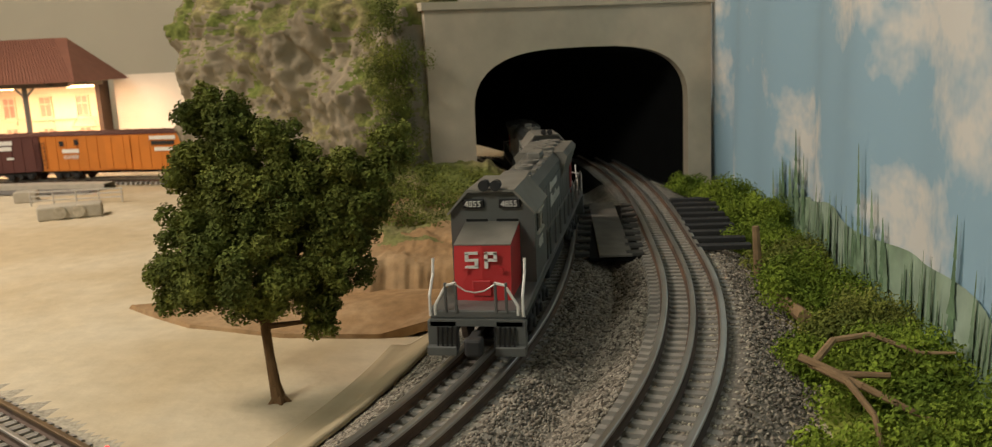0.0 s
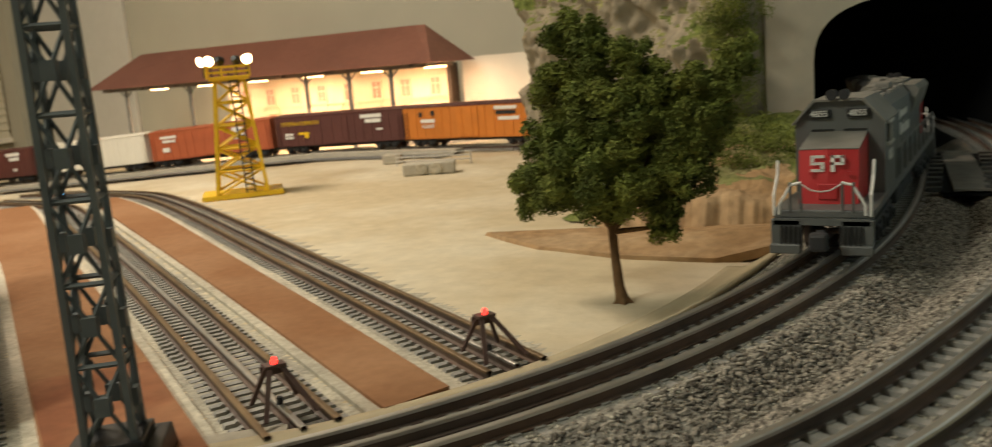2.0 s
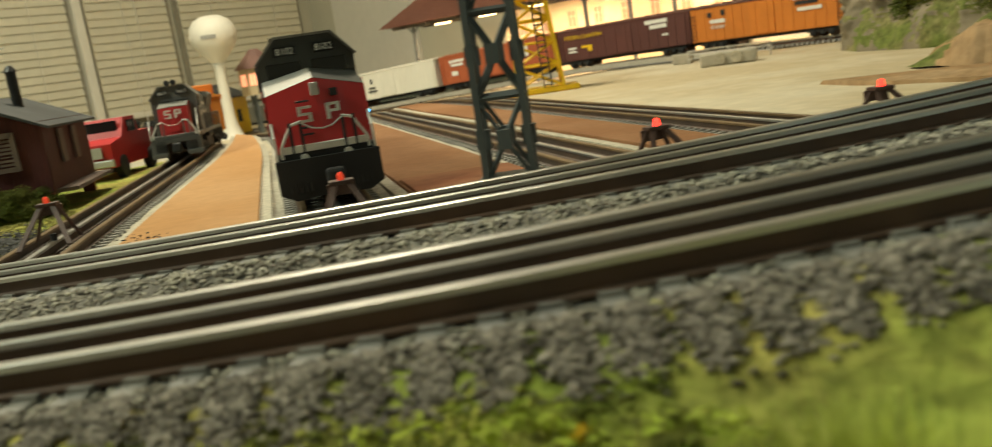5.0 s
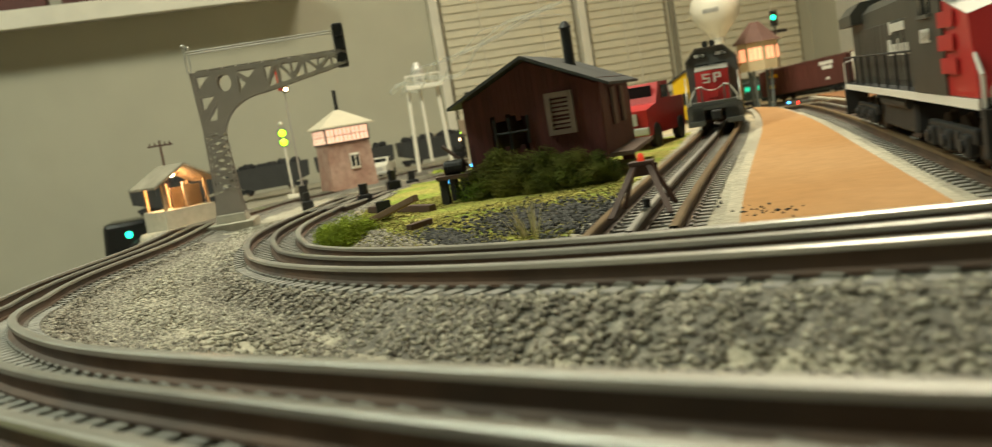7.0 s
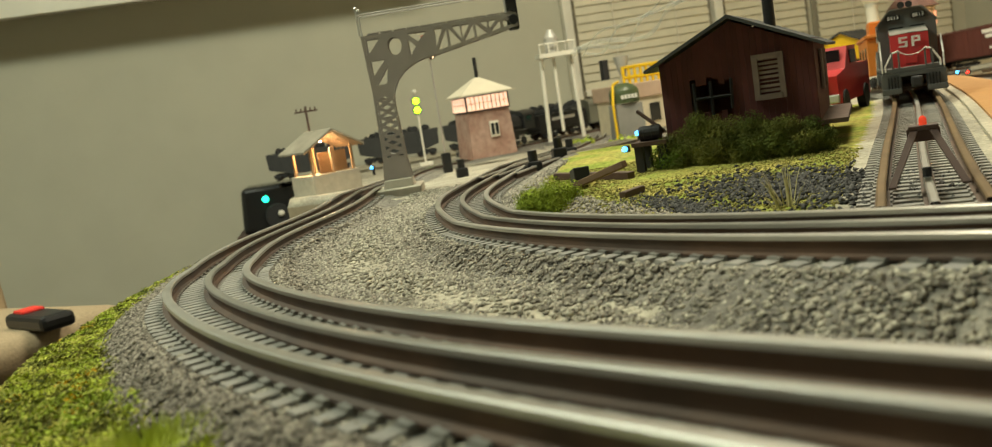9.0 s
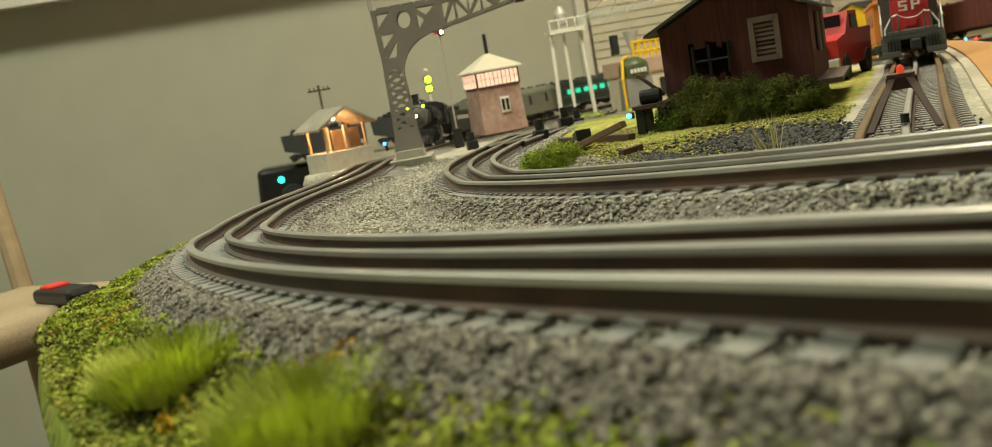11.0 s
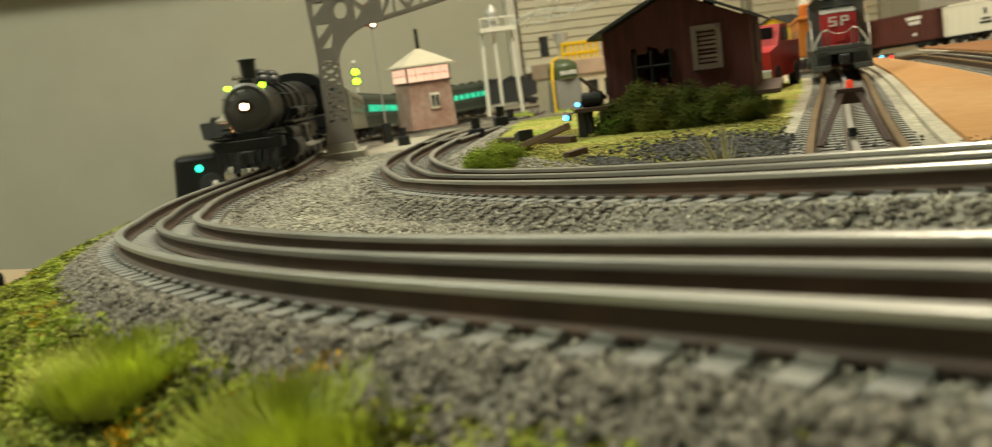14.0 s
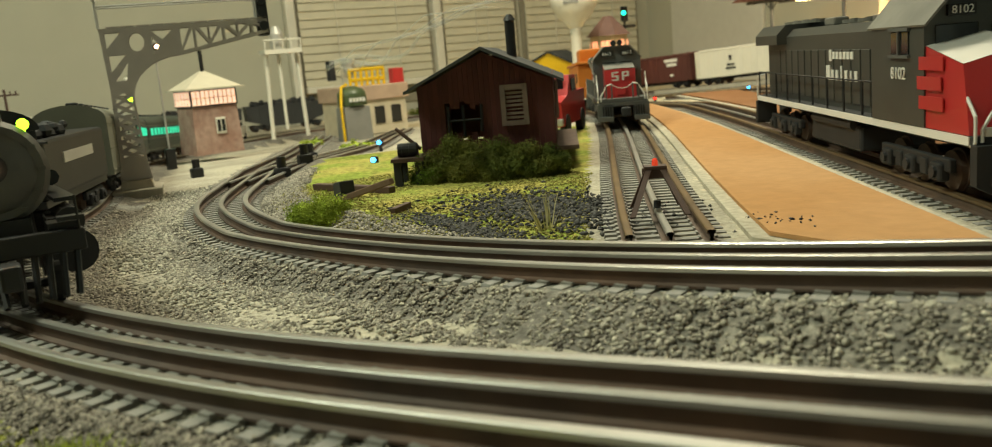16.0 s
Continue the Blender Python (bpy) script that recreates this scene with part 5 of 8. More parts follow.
def boxcar(m, colour, label, marks, L=0.312, roof=None):
    c = thing("boxcar", m, label, "freight car", "standing freight cars")
    h0, h1, w = 0.017, 0.0815, 0.0310
    bm = bmesh.new()
    box(bm, (0, 0, (h0 + h1) / 2), (L, w * 2, h1 - h0), bevel=0.0008)
    body = part("body", bm, colour, c)
    bm = bmesh.new()
    along(bm, [(-w - 0.001, h1), (0, h1 + 0.0045), (w + 0.001, h1), (w + 0.001, h1 - 0.0018), (-w - 0.001, h1 - 0.0018)], -L / 2 - 0.001, L / 2 + 0.001)
    for i in range(13):
        along(bm, [(-w, h1 + 0.0004), (0, h1 + 0.0056), (w, h1 + 0.0004), (0, h1 + 0.003)], -L / 2 + 0.01 + i * (L - 0.02) / 12 - 0.001, -L / 2 + 0.01 + i * (L - 0.02) / 12 + 0.001)
    part("roof", bm, roof or colour, c)
    bm = bmesh.new()
    box(bm, (0, 0, h0 - 0.003), (L - 0.02, 0.030, 0.006))
    part("underframe", bm, MATTBLACK, c)
    for s in (-1, 1):
        for i in range(15):
            x = -L / 2 + 0.012 + i * (L - 0.024) / 14
            if abs(x) > 0.03:
                bm = bmesh.new()
                box(bm, (x, s * (w + 0.0004), (h0 + h1) / 2), (0.0012, 0.0012, h1 - h0 - 0.004))
                part("rib", bm, colour, body)
        bm = bmesh.new()
        box(bm, (0.0, s * (w + 0.0012), 0.0485), (0.050, 0.0016, 0.058), bevel=0.0005)
        for q in (-0.012, 0.012):
            box(bm, (q, s * (w + 0.0022), 0.0485), (0.0012, 0.0012, 0.056))
        part("door", bm, colour, body)
        for x in (-L / 2 + 0.006, L / 2 - 0.006):
            bm = bmesh.new()
            for k in range(7):
                rod(bm, (x - 0.004, s * (w + 0.002), 0.022 + k * 0.0075), (x + 0.004, s * (w + 0.002), 0.022 + k * 0.0075), 0.0005, seg=5)
            for e in (-0.004, 0.004):
                rod(bm, (x + e, s * (w + 0.0018), 0.020), (x + e, s * (w + 0.0018), 0.070), 0.0005, seg=5)
            part("ladder", bm, MATTBLACK if colour is ORANGE else colour, body)
    for x in (-L / 2 + 0.045, L / 2 - 0.045):
        truck(c, x, (-0.018, 0.018), 0.0085, 0.036)
    for s in (-1, 1):
        bm = bmesh.new()
        box(bm, (s * (L / 2 + 0.006), 0, 0.0135), (0.014, 0.006, 0.006), bevel=0.001)
        part("coupler", bm, MATTBLACK, c)
    for kind, x, z, a, b, m2 in marks:
        if kind == "text":
            lettering(a, b, side_text(-x, -w - 0.0013, z, -1), m2, body)
        else:
            bm = bmesh.new()
            box(bm, (-x, -w - 0.0011, z), (a, 0.0006, b))
            part("marking", bm, m2, body)
    return c


def car_at(s, L=0.312):
    return on_line(FREIGHT, s, L, freight_z, -1)


s0 = arc(FREIGHT, x=-0.885)
# flank +y of each car faces the yard: the cars head along the line's start
boxcar(car_at(s0 - 0.318), ORANGE, "orange refrigerator car with dark roof standing on the back track", [("text", 0.095, 0.042, "456489", 0.0105, LETTER), ("bar", 0.095, 0.053, 0.034, 0.007, LETTER), ("bar", 0.082, 0.068, 0.009, 0.010, MATTBLACK), ("bar", 0.112, 0.066, 0.009, 0.009, MATTBLACK),
       ("bar", -0.088, 0.073, 0.050, 0.0065, LETTER), ("bar", -0.088, 0.064, 0.044, 0.0065, MATTBLACK), ("bar", -0.094, 0.053, 0.046, 0.0065, LETTER)], roof=MAROON)
boxcar(car_at(s0), MAROON, "dark maroon boxcar with yellow and white markings", [("text", 0.092, 0.0655, "HYDRA-CUSHION", 0.0115, YELLOW), ("bar", 0.085, 0.044, 0.026, 0.005, YELLOW), ("bar", 0.078, 0.038, 0.010, 0.008, YELLOW), ("bar", -0.082, 0.071, 0.050, 0.0075, LETTER), ("bar", -0.086, 0.061, 0.038, 0.0075, LETTER),
       ("bar", 0.122, 0.043, 0.020, 0.005, LETTER), ("bar", 0.122, 0.036, 0.020, 0.004, LETTER), ("bar", -0.10, 0.043, 0.014, 0.004, LETTER)])
boxcar(car_at(s0 + 0.325), REDBOX, "orange-red boxcar with white markings", [("bar", 0.105, 0.068, 0.042, 0.006, LETTER), ("bar", 0.105, 0.059, 0.034, 0.006, LETTER), ("bar", -0.075, 0.060, 0.030, 0.026, LETTER), ("bar", 0.115, 0.040, 0.018, 0.010, LETTER)])
boxcar(car_at(s0 + 0.65), WHITE, "plain white refrigerator car with small markings", [("bar", 0.05, 0.060, 0.006, 0.012, MATTBLACK), ("bar", 0.05, 0.044, 0.022, 0.004, MATTBLACK), ("bar", 0.05, 0.036, 0.030, 0.004, MATTBLACK)])
boxcar(car_at(s0 + 0.975), MAROON, "dark maroon boxcar with yellow and white markings", [("bar", 0.10, 0.066, 0.030, 0.008, YELLOW), ("bar", 0.11, 0.040, 0.018, 0.010, YELLOW), ("bar", -0.09, 0.071, 0.046, 0.008, LETTER), ("bar", -0.092, 0.060, 0.034, 0.008, LETTER), ("bar", -0.09, 0.034, 0.012, 0.006, LETTER)])


# ---- the moving steam train ----
IRON = mat("boiler_black", (0.016, 0.016, 0.017), 0.42, vary=0.25, scale=60)
SMOKEBOX = mat("smokebox_graphite", (0.17, 0.16, 0.145), 0.5, metal=0.3, vary=0.15)
COACH = mat("coach_grey_green", (0.18, 0.18, 0.14), 0.5, vary=0.1)


def steam_loco():
    e = thing("steam_locomotive", Matrix(), "black steam locomotive with lit headlight and green marker lamps", "locomotive")
    zc, r = 0.0555, 0.0215
    bm = bmesh.new()
    rod(bm, (0.055, 0, zc), (0.128, 0, zc), r - 0.001, seg=36)
    rod(bm, (-0.09, 0, zc + 0.001), (0.055, 0, zc), r + 0.0022, r - 0.0008, seg=36)
    boiler = part("boiler", bm, IRON, e)
    for x in (-0.06, -0.025, 0.01, 0.045, 0.075):
        bm = bmesh.new()
        rod(bm, (x - 0.001, 0, zc), (x + 0.001, 0, zc), r + 0.0018, seg=36)
        part("boiler_band", bm, IRON, boiler)
    bm = bmesh.new()
    rod(bm, (0.1275, 0, zc), (0.130, 0, zc), r + 0.0002, r - 0.002, seg=36)
    ball(bm, (0.129, 0, zc), r * 0.80, sx=0.22, seg=28, rings=12)
    for k in range(12):
        a = k * math.pi / 6
        box(bm, (0.1305, math.cos(a) * r * 0.86, zc + math.sin(a) * r * 0.86), (0.002, 0.0028, 0.0016))
    part("smokebox_front", bm, SMOKEBOX, e, "graphite grey smokebox door")
    bm = bmesh.new()
    rod(bm, (0.130, 0, zc + 0.002), (0.140, 0, zc + 0.002), 0.0052, 0.0060, seg=18)
    hl = part("headlight", bm, IRON, e)
    bm = bmesh.new()
    rod(bm, (0.1401, 0, zc + 0.002), (0.1408, 0, zc + 0.002), 0.0030, seg=18)
    part("lens", bm, LENSWARM, hl, "glowing warm headlight lens")
    for s in (-1, 1):
        bm = bmesh.new()
        ball(bm, (0.126, s * 0.0145, zc + 0.0185), 0.0024)
        rod(bm, (0.126, s * 0.0140, zc + 0.012), (0.126, s * 0.0145, zc + 0.0185), 0.0010)
        part("marker_lamp", bm, LENSGREEN, e, "glowing green marker lamp")
    bm = bmesh.new()
    rod(bm, (0.104, 0, zc + r - 0.003), (0.104, 0, zc + r + 0.019), 0.0058, 0.0068, seg=20)
    rod(bm, (0.104, 0, zc + r + 0.019), (0.104, 0, zc + r + 0.0205), 0.0078, seg=20)
    part("chimney", bm, IRON, e)
    for x, q, h in ((0.068, 0.0088, 0.012), (0.022, 0.0092, 0.012)):
        bm = bmesh.new()
        rod(bm, (x, 0, zc + r - 0.006), (x, 0, zc + r + h - 0.005), q, q * 0.95, seg=20)
        ball(bm, (x, 0, zc + r + h - 0.005), q * 0.95, sz=0.7, seg=20)
        part("dome", bm, IRON, e, smooth=True)
    bm = bmesh.new()
    rod(bm, (0.045, 0, zc + r), (0.045, 0, zc + r + 0.007), 0.003, 0.0022)
    ball(bm, (0.045, 0, zc + r + 0.007), 0.003)
    part("bell", bm, mat("brass", (0.55, 0.36, 0.12), 0.3, metal=0.9), e, "brass bell")
    bm = bmesh.new()
    box(bm, (0.1155, 0, zc + r + 0.0005), (0.010, 0.012, 0.006), bevel=0.0006)
    part("number_box", bm, IRON, e)
    bm = bmesh.new()
    for s in (-1, 1):
        box(bm, (-0.115, s * 0.0285, 0.0575), (0.052, 0.0018, 0.037))
    box(bm, (-0.090, 0, 0.058), (0.0018, 0.057, 0.036))
    part("cab", bm, IRON, e)
    bm = bmesh.new()
    prof = [(0.032 * math.cos(a), 0.0735 + 0.0150 * math.sin(a)) for a in np.linspace(0, math.pi, 14)]
    along(bm, prof + [(-0.030, 0.0730), (0.030, 0.0730)], -0.148, -0.084)
    part("cab_roof", bm, IRON, e)
    for s in (-1, 1):
        bm = bmesh.new()
        box(bm, (-0.113, s * 0.0297, 0.064), (0.022, 0.0008, 0.014))
        part("cab_window", bm, GLASS, e)
        bm = bmesh.new()
        box(bm, (0.005, s * 0.0265, 0.0400), (0.20, 0.009, 0.0018))
        part("running_board", bm, IRON, e)
        bm = bmesh.new()
        rod(bm, (0.082, s * 0.0265, 0.018), (0.118, s * 0.0265, 0.018), 0.0095, seg=18)
        rod(bm, (0.084, s * 0.0265, 0.031), (0.116, s * 0.0265, 0.031), 0.0060, seg=14)
        box(bm, (0.100, s * 0.0225, 0.024), (0.030, 0.010, 0.018))
        part("cylinder", bm, IRON, e)
        bm = bmesh.new()
        box(bm, (-0.005, s * 0.0305, 0.0155), (0.105, 0.0016, 0.0030))
        box(bm, (0.055, s * 0.0318, 0.0175), (0.065, 0.0014, 0.0026))
        rod(bm, (0.03, s * 0.031, 0.018), (0.045, s * 0.031, 0.036), 0.0010)
        part("side_rod", bm, SILVER, e, "steel side rods")
        bm = bmesh.new()
        rod(bm, (-0.08, s * 0.0245, zc + 0.010), (0.12, s * 0.0225, zc + 0.010), 0.0005)
        rod(bm, (-0.07, s * 0.0250, zc - 0.004), (0.075, s * 0.0250, zc - 0.004), 0.0012)
        rod(bm, (0.02, s * 0.0250, zc - 0.007), (0.06, s * 0.0250, zc - 0.007), 0.0040)
        part("piping", bm, IRON, e)
    for x in (-0.055, -0.020, 0.015, 0.050):
        for s in (-1, 1):
            bm = bmesh.new()
            rod(bm, (x, s * 0.0150, 0.0165), (x, s * 0.0190, 0.0165), 0.0165, seg=28)
            rod(bm, (x, s * 0.0190, 0.0165), (x, s * 0.0290, 0.0165), 0.004, seg=12)
            part("driving_wheel", bm, IRON, e)
    for x, q in ((0.132, 0.0085), (-0.095, 0.0105)):
        bm = bmesh.new()
        for s in (-1, 1):
            rod(bm, (x, s * 0.0150, q), (x, s * 0.0185, q), q, seg=20)
        rod(bm, (x, -0.018, q), (x, 0.018, q), 0.002)
        part("truck_wheel", bm, IRON, e)
    bm = bmesh.new()
    box(bm, (0.0, 0, 0.030), (0.27, 0.022, 0.012))
    box(bm, (0.146, 0, 0.0260), (0.008, 0.058, 0.009), bevel=0.0008)
    for s in (-1, 1):
        for k in range(5):
            rod(bm, (0.150, s * (0.004 + 0.0052 * k), 0.0215), (0.162 - 0.0018 * k, s * (0.003 + 0.0050 * k), 0.0050), 0.0014, seg=6)
        box(bm, (0.136, s * 0.022, 0.0325), (0.018, 0.012, 0.0016))
    box(bm, (0.160, 0, 0.0165), (0.016, 0.008, 0.010), bevel=0.0015)
    part("pilot", bm, IRON, e)
    for s in (-1, 1):
        bm = bmesh.new()
        box(bm, (0.146, s * 0.0245, 0.0350), (0.010, 0.010, 0.0016))
        rod(bm, (0.150, s * 0.027, 0.030), (0.150, s * 0.027, 0.044), 0.0005)
        part("pilot_step", bm, IRON, e)
    return e


def tender():
    t = thing("tender", Matrix(), "black coal tender behind the steam locomotive", "tender")
    bm = bmesh.new()
    box(bm, (0, 0, 0.0445), (0.175, 0.060, 0.043), bevel=0.003)
    part("tank", bm, IRON, t)
    bm = bmesh.new()
    for i in range(90):
        ball(bm, (random.uniform(-0.01, 0.075), random.uniform(-0.022, 0.022), 0.067 + random.uniform(0, 0.006)), random.uniform(0.003, 0.006), seg=6, rings=4)
    part("coal", bm, MATTBLACK, t, "heaped black coal")
    bm = bmesh.new()
    rod(bm, (-0.055, 0, 0.066), (-0.055, 0, 0.072), 0.007, seg=16)
    box(bm, (0, 0, 0.0205), (0.18, 0.054, 0.005))
    part("deck", bm, IRON, t)
    for s in (-1, 1):
        bm = bmesh.new()
        box(bm, (0.0, s * 0.0303, 0.050), (0.085, 0.0007, 0.008))
        part("marking", bm, SILVER, t)
    for x in (-0.05, 0.05):
        truck(t, x, (-0.018, 0.018), 0.0085, 0.036)
    return t


def coach(lit):
    c = thing("passenger_coach", Matrix(), "grey-green passenger coach with " + ("green-lit windows" if lit else "dark windows"), "passenger car", "passenger coaches")
    L, w = 0.40, 0.0315
    bm = bmesh.new()
    prof = [(-w, 0.020), (w, 0.020), (w, 0.070)] + [(w * math.cos(a) * 1.0, 0.072 + 0.0145 * math.sin(a)) for a in np.linspace(0.05, math.pi - 0.05, 12)] + [(-w, 0.070)]
    along(bm, prof, -L / 2, L / 2)
    body = part("body", bm, COACH if not lit else mat("coach_dark_green", (0.03, 0.045, 0.035), 0.5), c)
    for s in (-1, 1):
        for i in range(13):
            x = -L / 2 + 0.035 + i * (L - 0.07) / 12
            if lit or i % 3 == 1:
                bm = bmesh.new()
                box(bm, (x, s * (w + 0.0003), 0.056), (0.017 if lit else 0.010, 0.0010, 0.013 if lit else 0.022), bevel=0.0003)
                part("window", bm, TEALWIN if lit else GLASS, body)
        bm = bmesh.new()
        for z in (0.024, 0.044, 0.067):
            box(bm, (0, s * (w + 0.0003), z), (L, 0.0009, 0.0012))
        part("moulding", bm, COACH, body)
    for i in range(8):
        bm = bmesh.new()
        box(bm, (-L / 2 + 0.04 + i * 0.045, 0, 0.0875), (0.012, 0.010, 0.004), bevel=0.001)
        part("roof_vent", bm, MATTBLACK, body)
    bm = bmesh.new()
    box(bm, (0, 0, 0.0165), (0.20, 0.034, 0.009))
    part("underframe", bm, MATTBLACK, c)
    for x in (-0.145, 0.145):
        truck(c, x, (-0.020, 0.020), 0.0085, 0.040)
    return c


TRAIN = [(steam_loco(), 0.0, 0.264), (tender(), 0.285, 0.159), (coach(False), 0.462, 0.364), (coach(True), 0.846, 0.364), (coach(True), 1.23, 0.364)]
HEAD = ((0.0, 2.45), (4.0, 2.45), (5.5, 2.40), (6.5, 2.24), (7.5, 2.02), (8.5, 1.78), (9.5, 1.52), (10.5, 1.26), (11.5, 0.99), (12.5, 0.75), (13.0, 0.622), (13.5, 0.485), (14.0, 0.370), (14.5, 0.268), (15.0, 0.175), (15.5, 0.095), (16.0, 0.014))
END = arc(OUTER[: int(len(OUTER) * 0.8)], x=-0.462)


def head_at(t):
    return END + np.interp(t, [a for a, _ in HEAD], [b for _, b in HEAD])


# ---- yard furniture ----
def bumper(line, s, lit, label):
    """Four timbers that lean from the rails to a small head; x is away from the line's end."""
    a, b = line_at(line, s), line_at(line, s + 0.05)
    m = Matrix.Translation((a[0], a[1], 0.0075)) @ Matrix.Rotation(math.atan2(b[1] - a[1], b[0] - a[0]), 4, "Z")
    m = m @ Matrix.Diagonal((0.8, 0.78, 0.72, 1.0))
    t = thing("track_bumper", m, label, "bumper", "track bumpers")

    def timber(p, q, w):
        bm = bmesh.new()
        p, q = Vector(p), Vector(q)
        d = (q - p).normalized()
        n = d.cross(Vector((0, 1, 0))).normalized() * 0.0010
        k = Vector((0, 1, 0)) * w
        v = [bm.verts.new(e + i * n + j * k) for e in (p, q) for i, j in ((-1, -1), (1, -1), (1, 1), (-1, 1))]
        for f in ((0, 1, 2, 3), (7, 6, 5, 4), (0, 4, 5, 1), (1, 5, 6, 2), (2, 6, 7, 3), (3, 7, 4, 0)):
            bm.faces.new([v[i] for i in f])
        return bm

    for s2 in (-1, 1):
        part("leg", timber((-0.026, s2 * 0.0165, -0.001), (-0.001, s2 * 0.0040, 0.0265), 0.0017), WOODDARK, t)
        part("leg", timber((0.012, s2 * 0.0150, -0.001), (0.0045, s2 * 0.0045, 0.0265), 0.0014), WOODDARK, t)
    bm = bmesh.new()
    box(bm, (0.002, 0, 0.0275), (0.010, 0.014, 0.0024), bevel=0.0004)
    box(bm, (0.0075, 0, 0.0225), (0.0022, 0.016, 0.0075), bevel=0.0005)
    part("beam", bm, WOODDARK, t)
    bm = bmesh.new()
    rod(bm, (0.001, 0, 0.0285), (0.001, 0, 0.0310), 0.0019, seg=14)
    ball(bm, (0.001, 0, 0.0314), 0.0019, sz=1.3)
    part("lamp", bm, LENSRED if lit else mat("dull_red_lens", (0.5, 0.03, 0.015), 0.25, emit=(1.0, 0.08, 0.03), power=0.5), t, "red bumper lamp")
    bm = bmesh.new()
    rod(bm, (-0.001, 0, -0.002), (-0.001, 0, 0.0050), 0.0022, seg=10)
    part("post", bm, MATTBLACK, t)


for k, s, lit, w in ((0, 0.032, True, "glowing red lamp"), (1, 0.038, True, "glowing red lamp"), (2, 0.030, False, "dim red lamp"), (3, 0.062, False, "dim red lamp")):
    bumper(YARD[k], s, lit, "dark brown timber track bumper with a " + w)


def lattice(parent, half0, half1, z0, z1, bays, leg, brace, material, x=0, y=0, plates=True):
    """Four tapering legs with crossed bracing, bay by bay."""
    def at(k, sx, sy):
        u = k / bays
        h = half0 + (half1 - half0) * u
        return Vector((x + sx * h, y + sy * h, z0 + (z1 - z0) * u))
    for sx in (-1, 1):
        for sy in (-1, 1):
            bm = bmesh.new()
            rod(bm, at(0, sx, sy), at(bays, sx, sy), leg, seg=4)
            part("leg", bm, material, parent)
    corners = [(-1, -1), (1, -1), (1, 1), (-1, 1)]
    for i in range(4):
        a, b = corners[i], corners[(i + 1) % 4]
        for k in range(bays):
            bm = bmesh.new()
            rod(bm, at(k, *a), at(k + 1, *b), brace, seg=4)
            rod(bm, at(k, *b), at(k + 1, *a), brace, seg=4)
            rod(bm, at(k + 1, *a), at(k + 1, *b), brace * 1.2, seg=4)
            if plates:
                c = (at(k, *a) + at(k + 1, *b)) / 2
                box(bm, c, (0.006, 0.006, 0.008) if i % 2 else (0.006, 0.006, 0.008))
            part("brace", bm, material, parent)


def flood_tower():
    t = thing("floodlight_tower", Matrix.Translation((-0.838, 1.118, 0.0)) @ Matrix.Rotation(math.radians(42), 4, "Z"), "bright yellow lattice floodlight tower with lit lamps", "light tower")
    bm = bmesh.new()
    box(bm, (0, 0, 0.004), (0.118, 0.075, 0.008), bevel=0.0015)
    part("base", bm, YELLOW, t)
    lattice(t, 0.036, 0.021, 0.008, 0.175, 5, 0.0034, 0.0018, YELLOW, plates=False)
    bm = bmesh.new()
    box(bm, (0, 0, 0.177), (0.058, 0.058, 0.006), bevel=0.001)
    part("platform", bm, YELLOW, t)
    for sx, sy, lx, ly in ((0, -1, 0.062, 0.0015), (0, 1, 0.062, 0.0015), (-1, 0, 0.0015, 0.062), (1, 0, 0.0015, 0.062)):
        bm = bmesh.new()
        for z in (0.186, 0.194):
            box(bm, (sx * 0.031, sy * 0.031, z), (lx, ly, 0.0025))
        for q in (-0.03, -0.01, 0.01, 0.03):
            rod(bm, (sx * 0.031 + (q if sx == 0 else 0), sy * 0.031 + (q if sy == 0 else 0), 0.178), (sx * 0.031 + (q if sx == 0 else 0), sy * 0.031 + (q if sy == 0 else 0), 0.195), 0.001)
        part("railing", bm, YELLOW, t)
    bm = bmesh.new()
    a, b = Vector((0.012, -0.040, 0.008)), Vector((0.006, -0.026, 0.185))
    for q in (-0.006, 0.006):
        rod(bm, a + Vector((q, 0, 0)), b + Vector((q, 0, 0)), 0.0011, seg=5)
    for k in range(22):
        c = a + (b - a) * (k + 0.5) / 22
        rod(bm, c - Vector((0.006, 0, 0)), c + Vector((0.006, 0, 0)), 0.0008, seg=5)
    part("ladder", bm, MATTBLACK, t, "black ladder")
    for x, y, dx, dy, on in ((-0.024, -0.022, -0.3, -0.9, True), (-0.034, -0.014, -0.8, -0.6, True), (0.028, -0.020, 0.25, -0.95, True), (0.012, 0.008, 0.3, 0.9, False), (-0.012, 0.006, 0.4, 0.9, False)):
        bm = bmesh.new()
        d = Vector((dx, dy, -0.25)).normalized()
        c = Vector((x, y, 0.204))
        rod(bm, c - d * 0.008, c + d * 0.004, 0.004, 0.0078, seg=16)
        rod(bm, c, (x, y, 0.180), 0.0014)
        hd = part("floodlight", bm, BLACK, t)
        bm = bmesh.new()
        rod(bm, c + d * 0.0041, c + d * 0.0050, 0.0075, seg=16)
        part("lens", bm, mat("flood_lens", (1, 0.9, 0.7), 0.3, emit=(1.0, 0.62, 0.30), power=16) if on else GLASS, hd, "glowing floodlight lens" if on else "")


flood_tower()


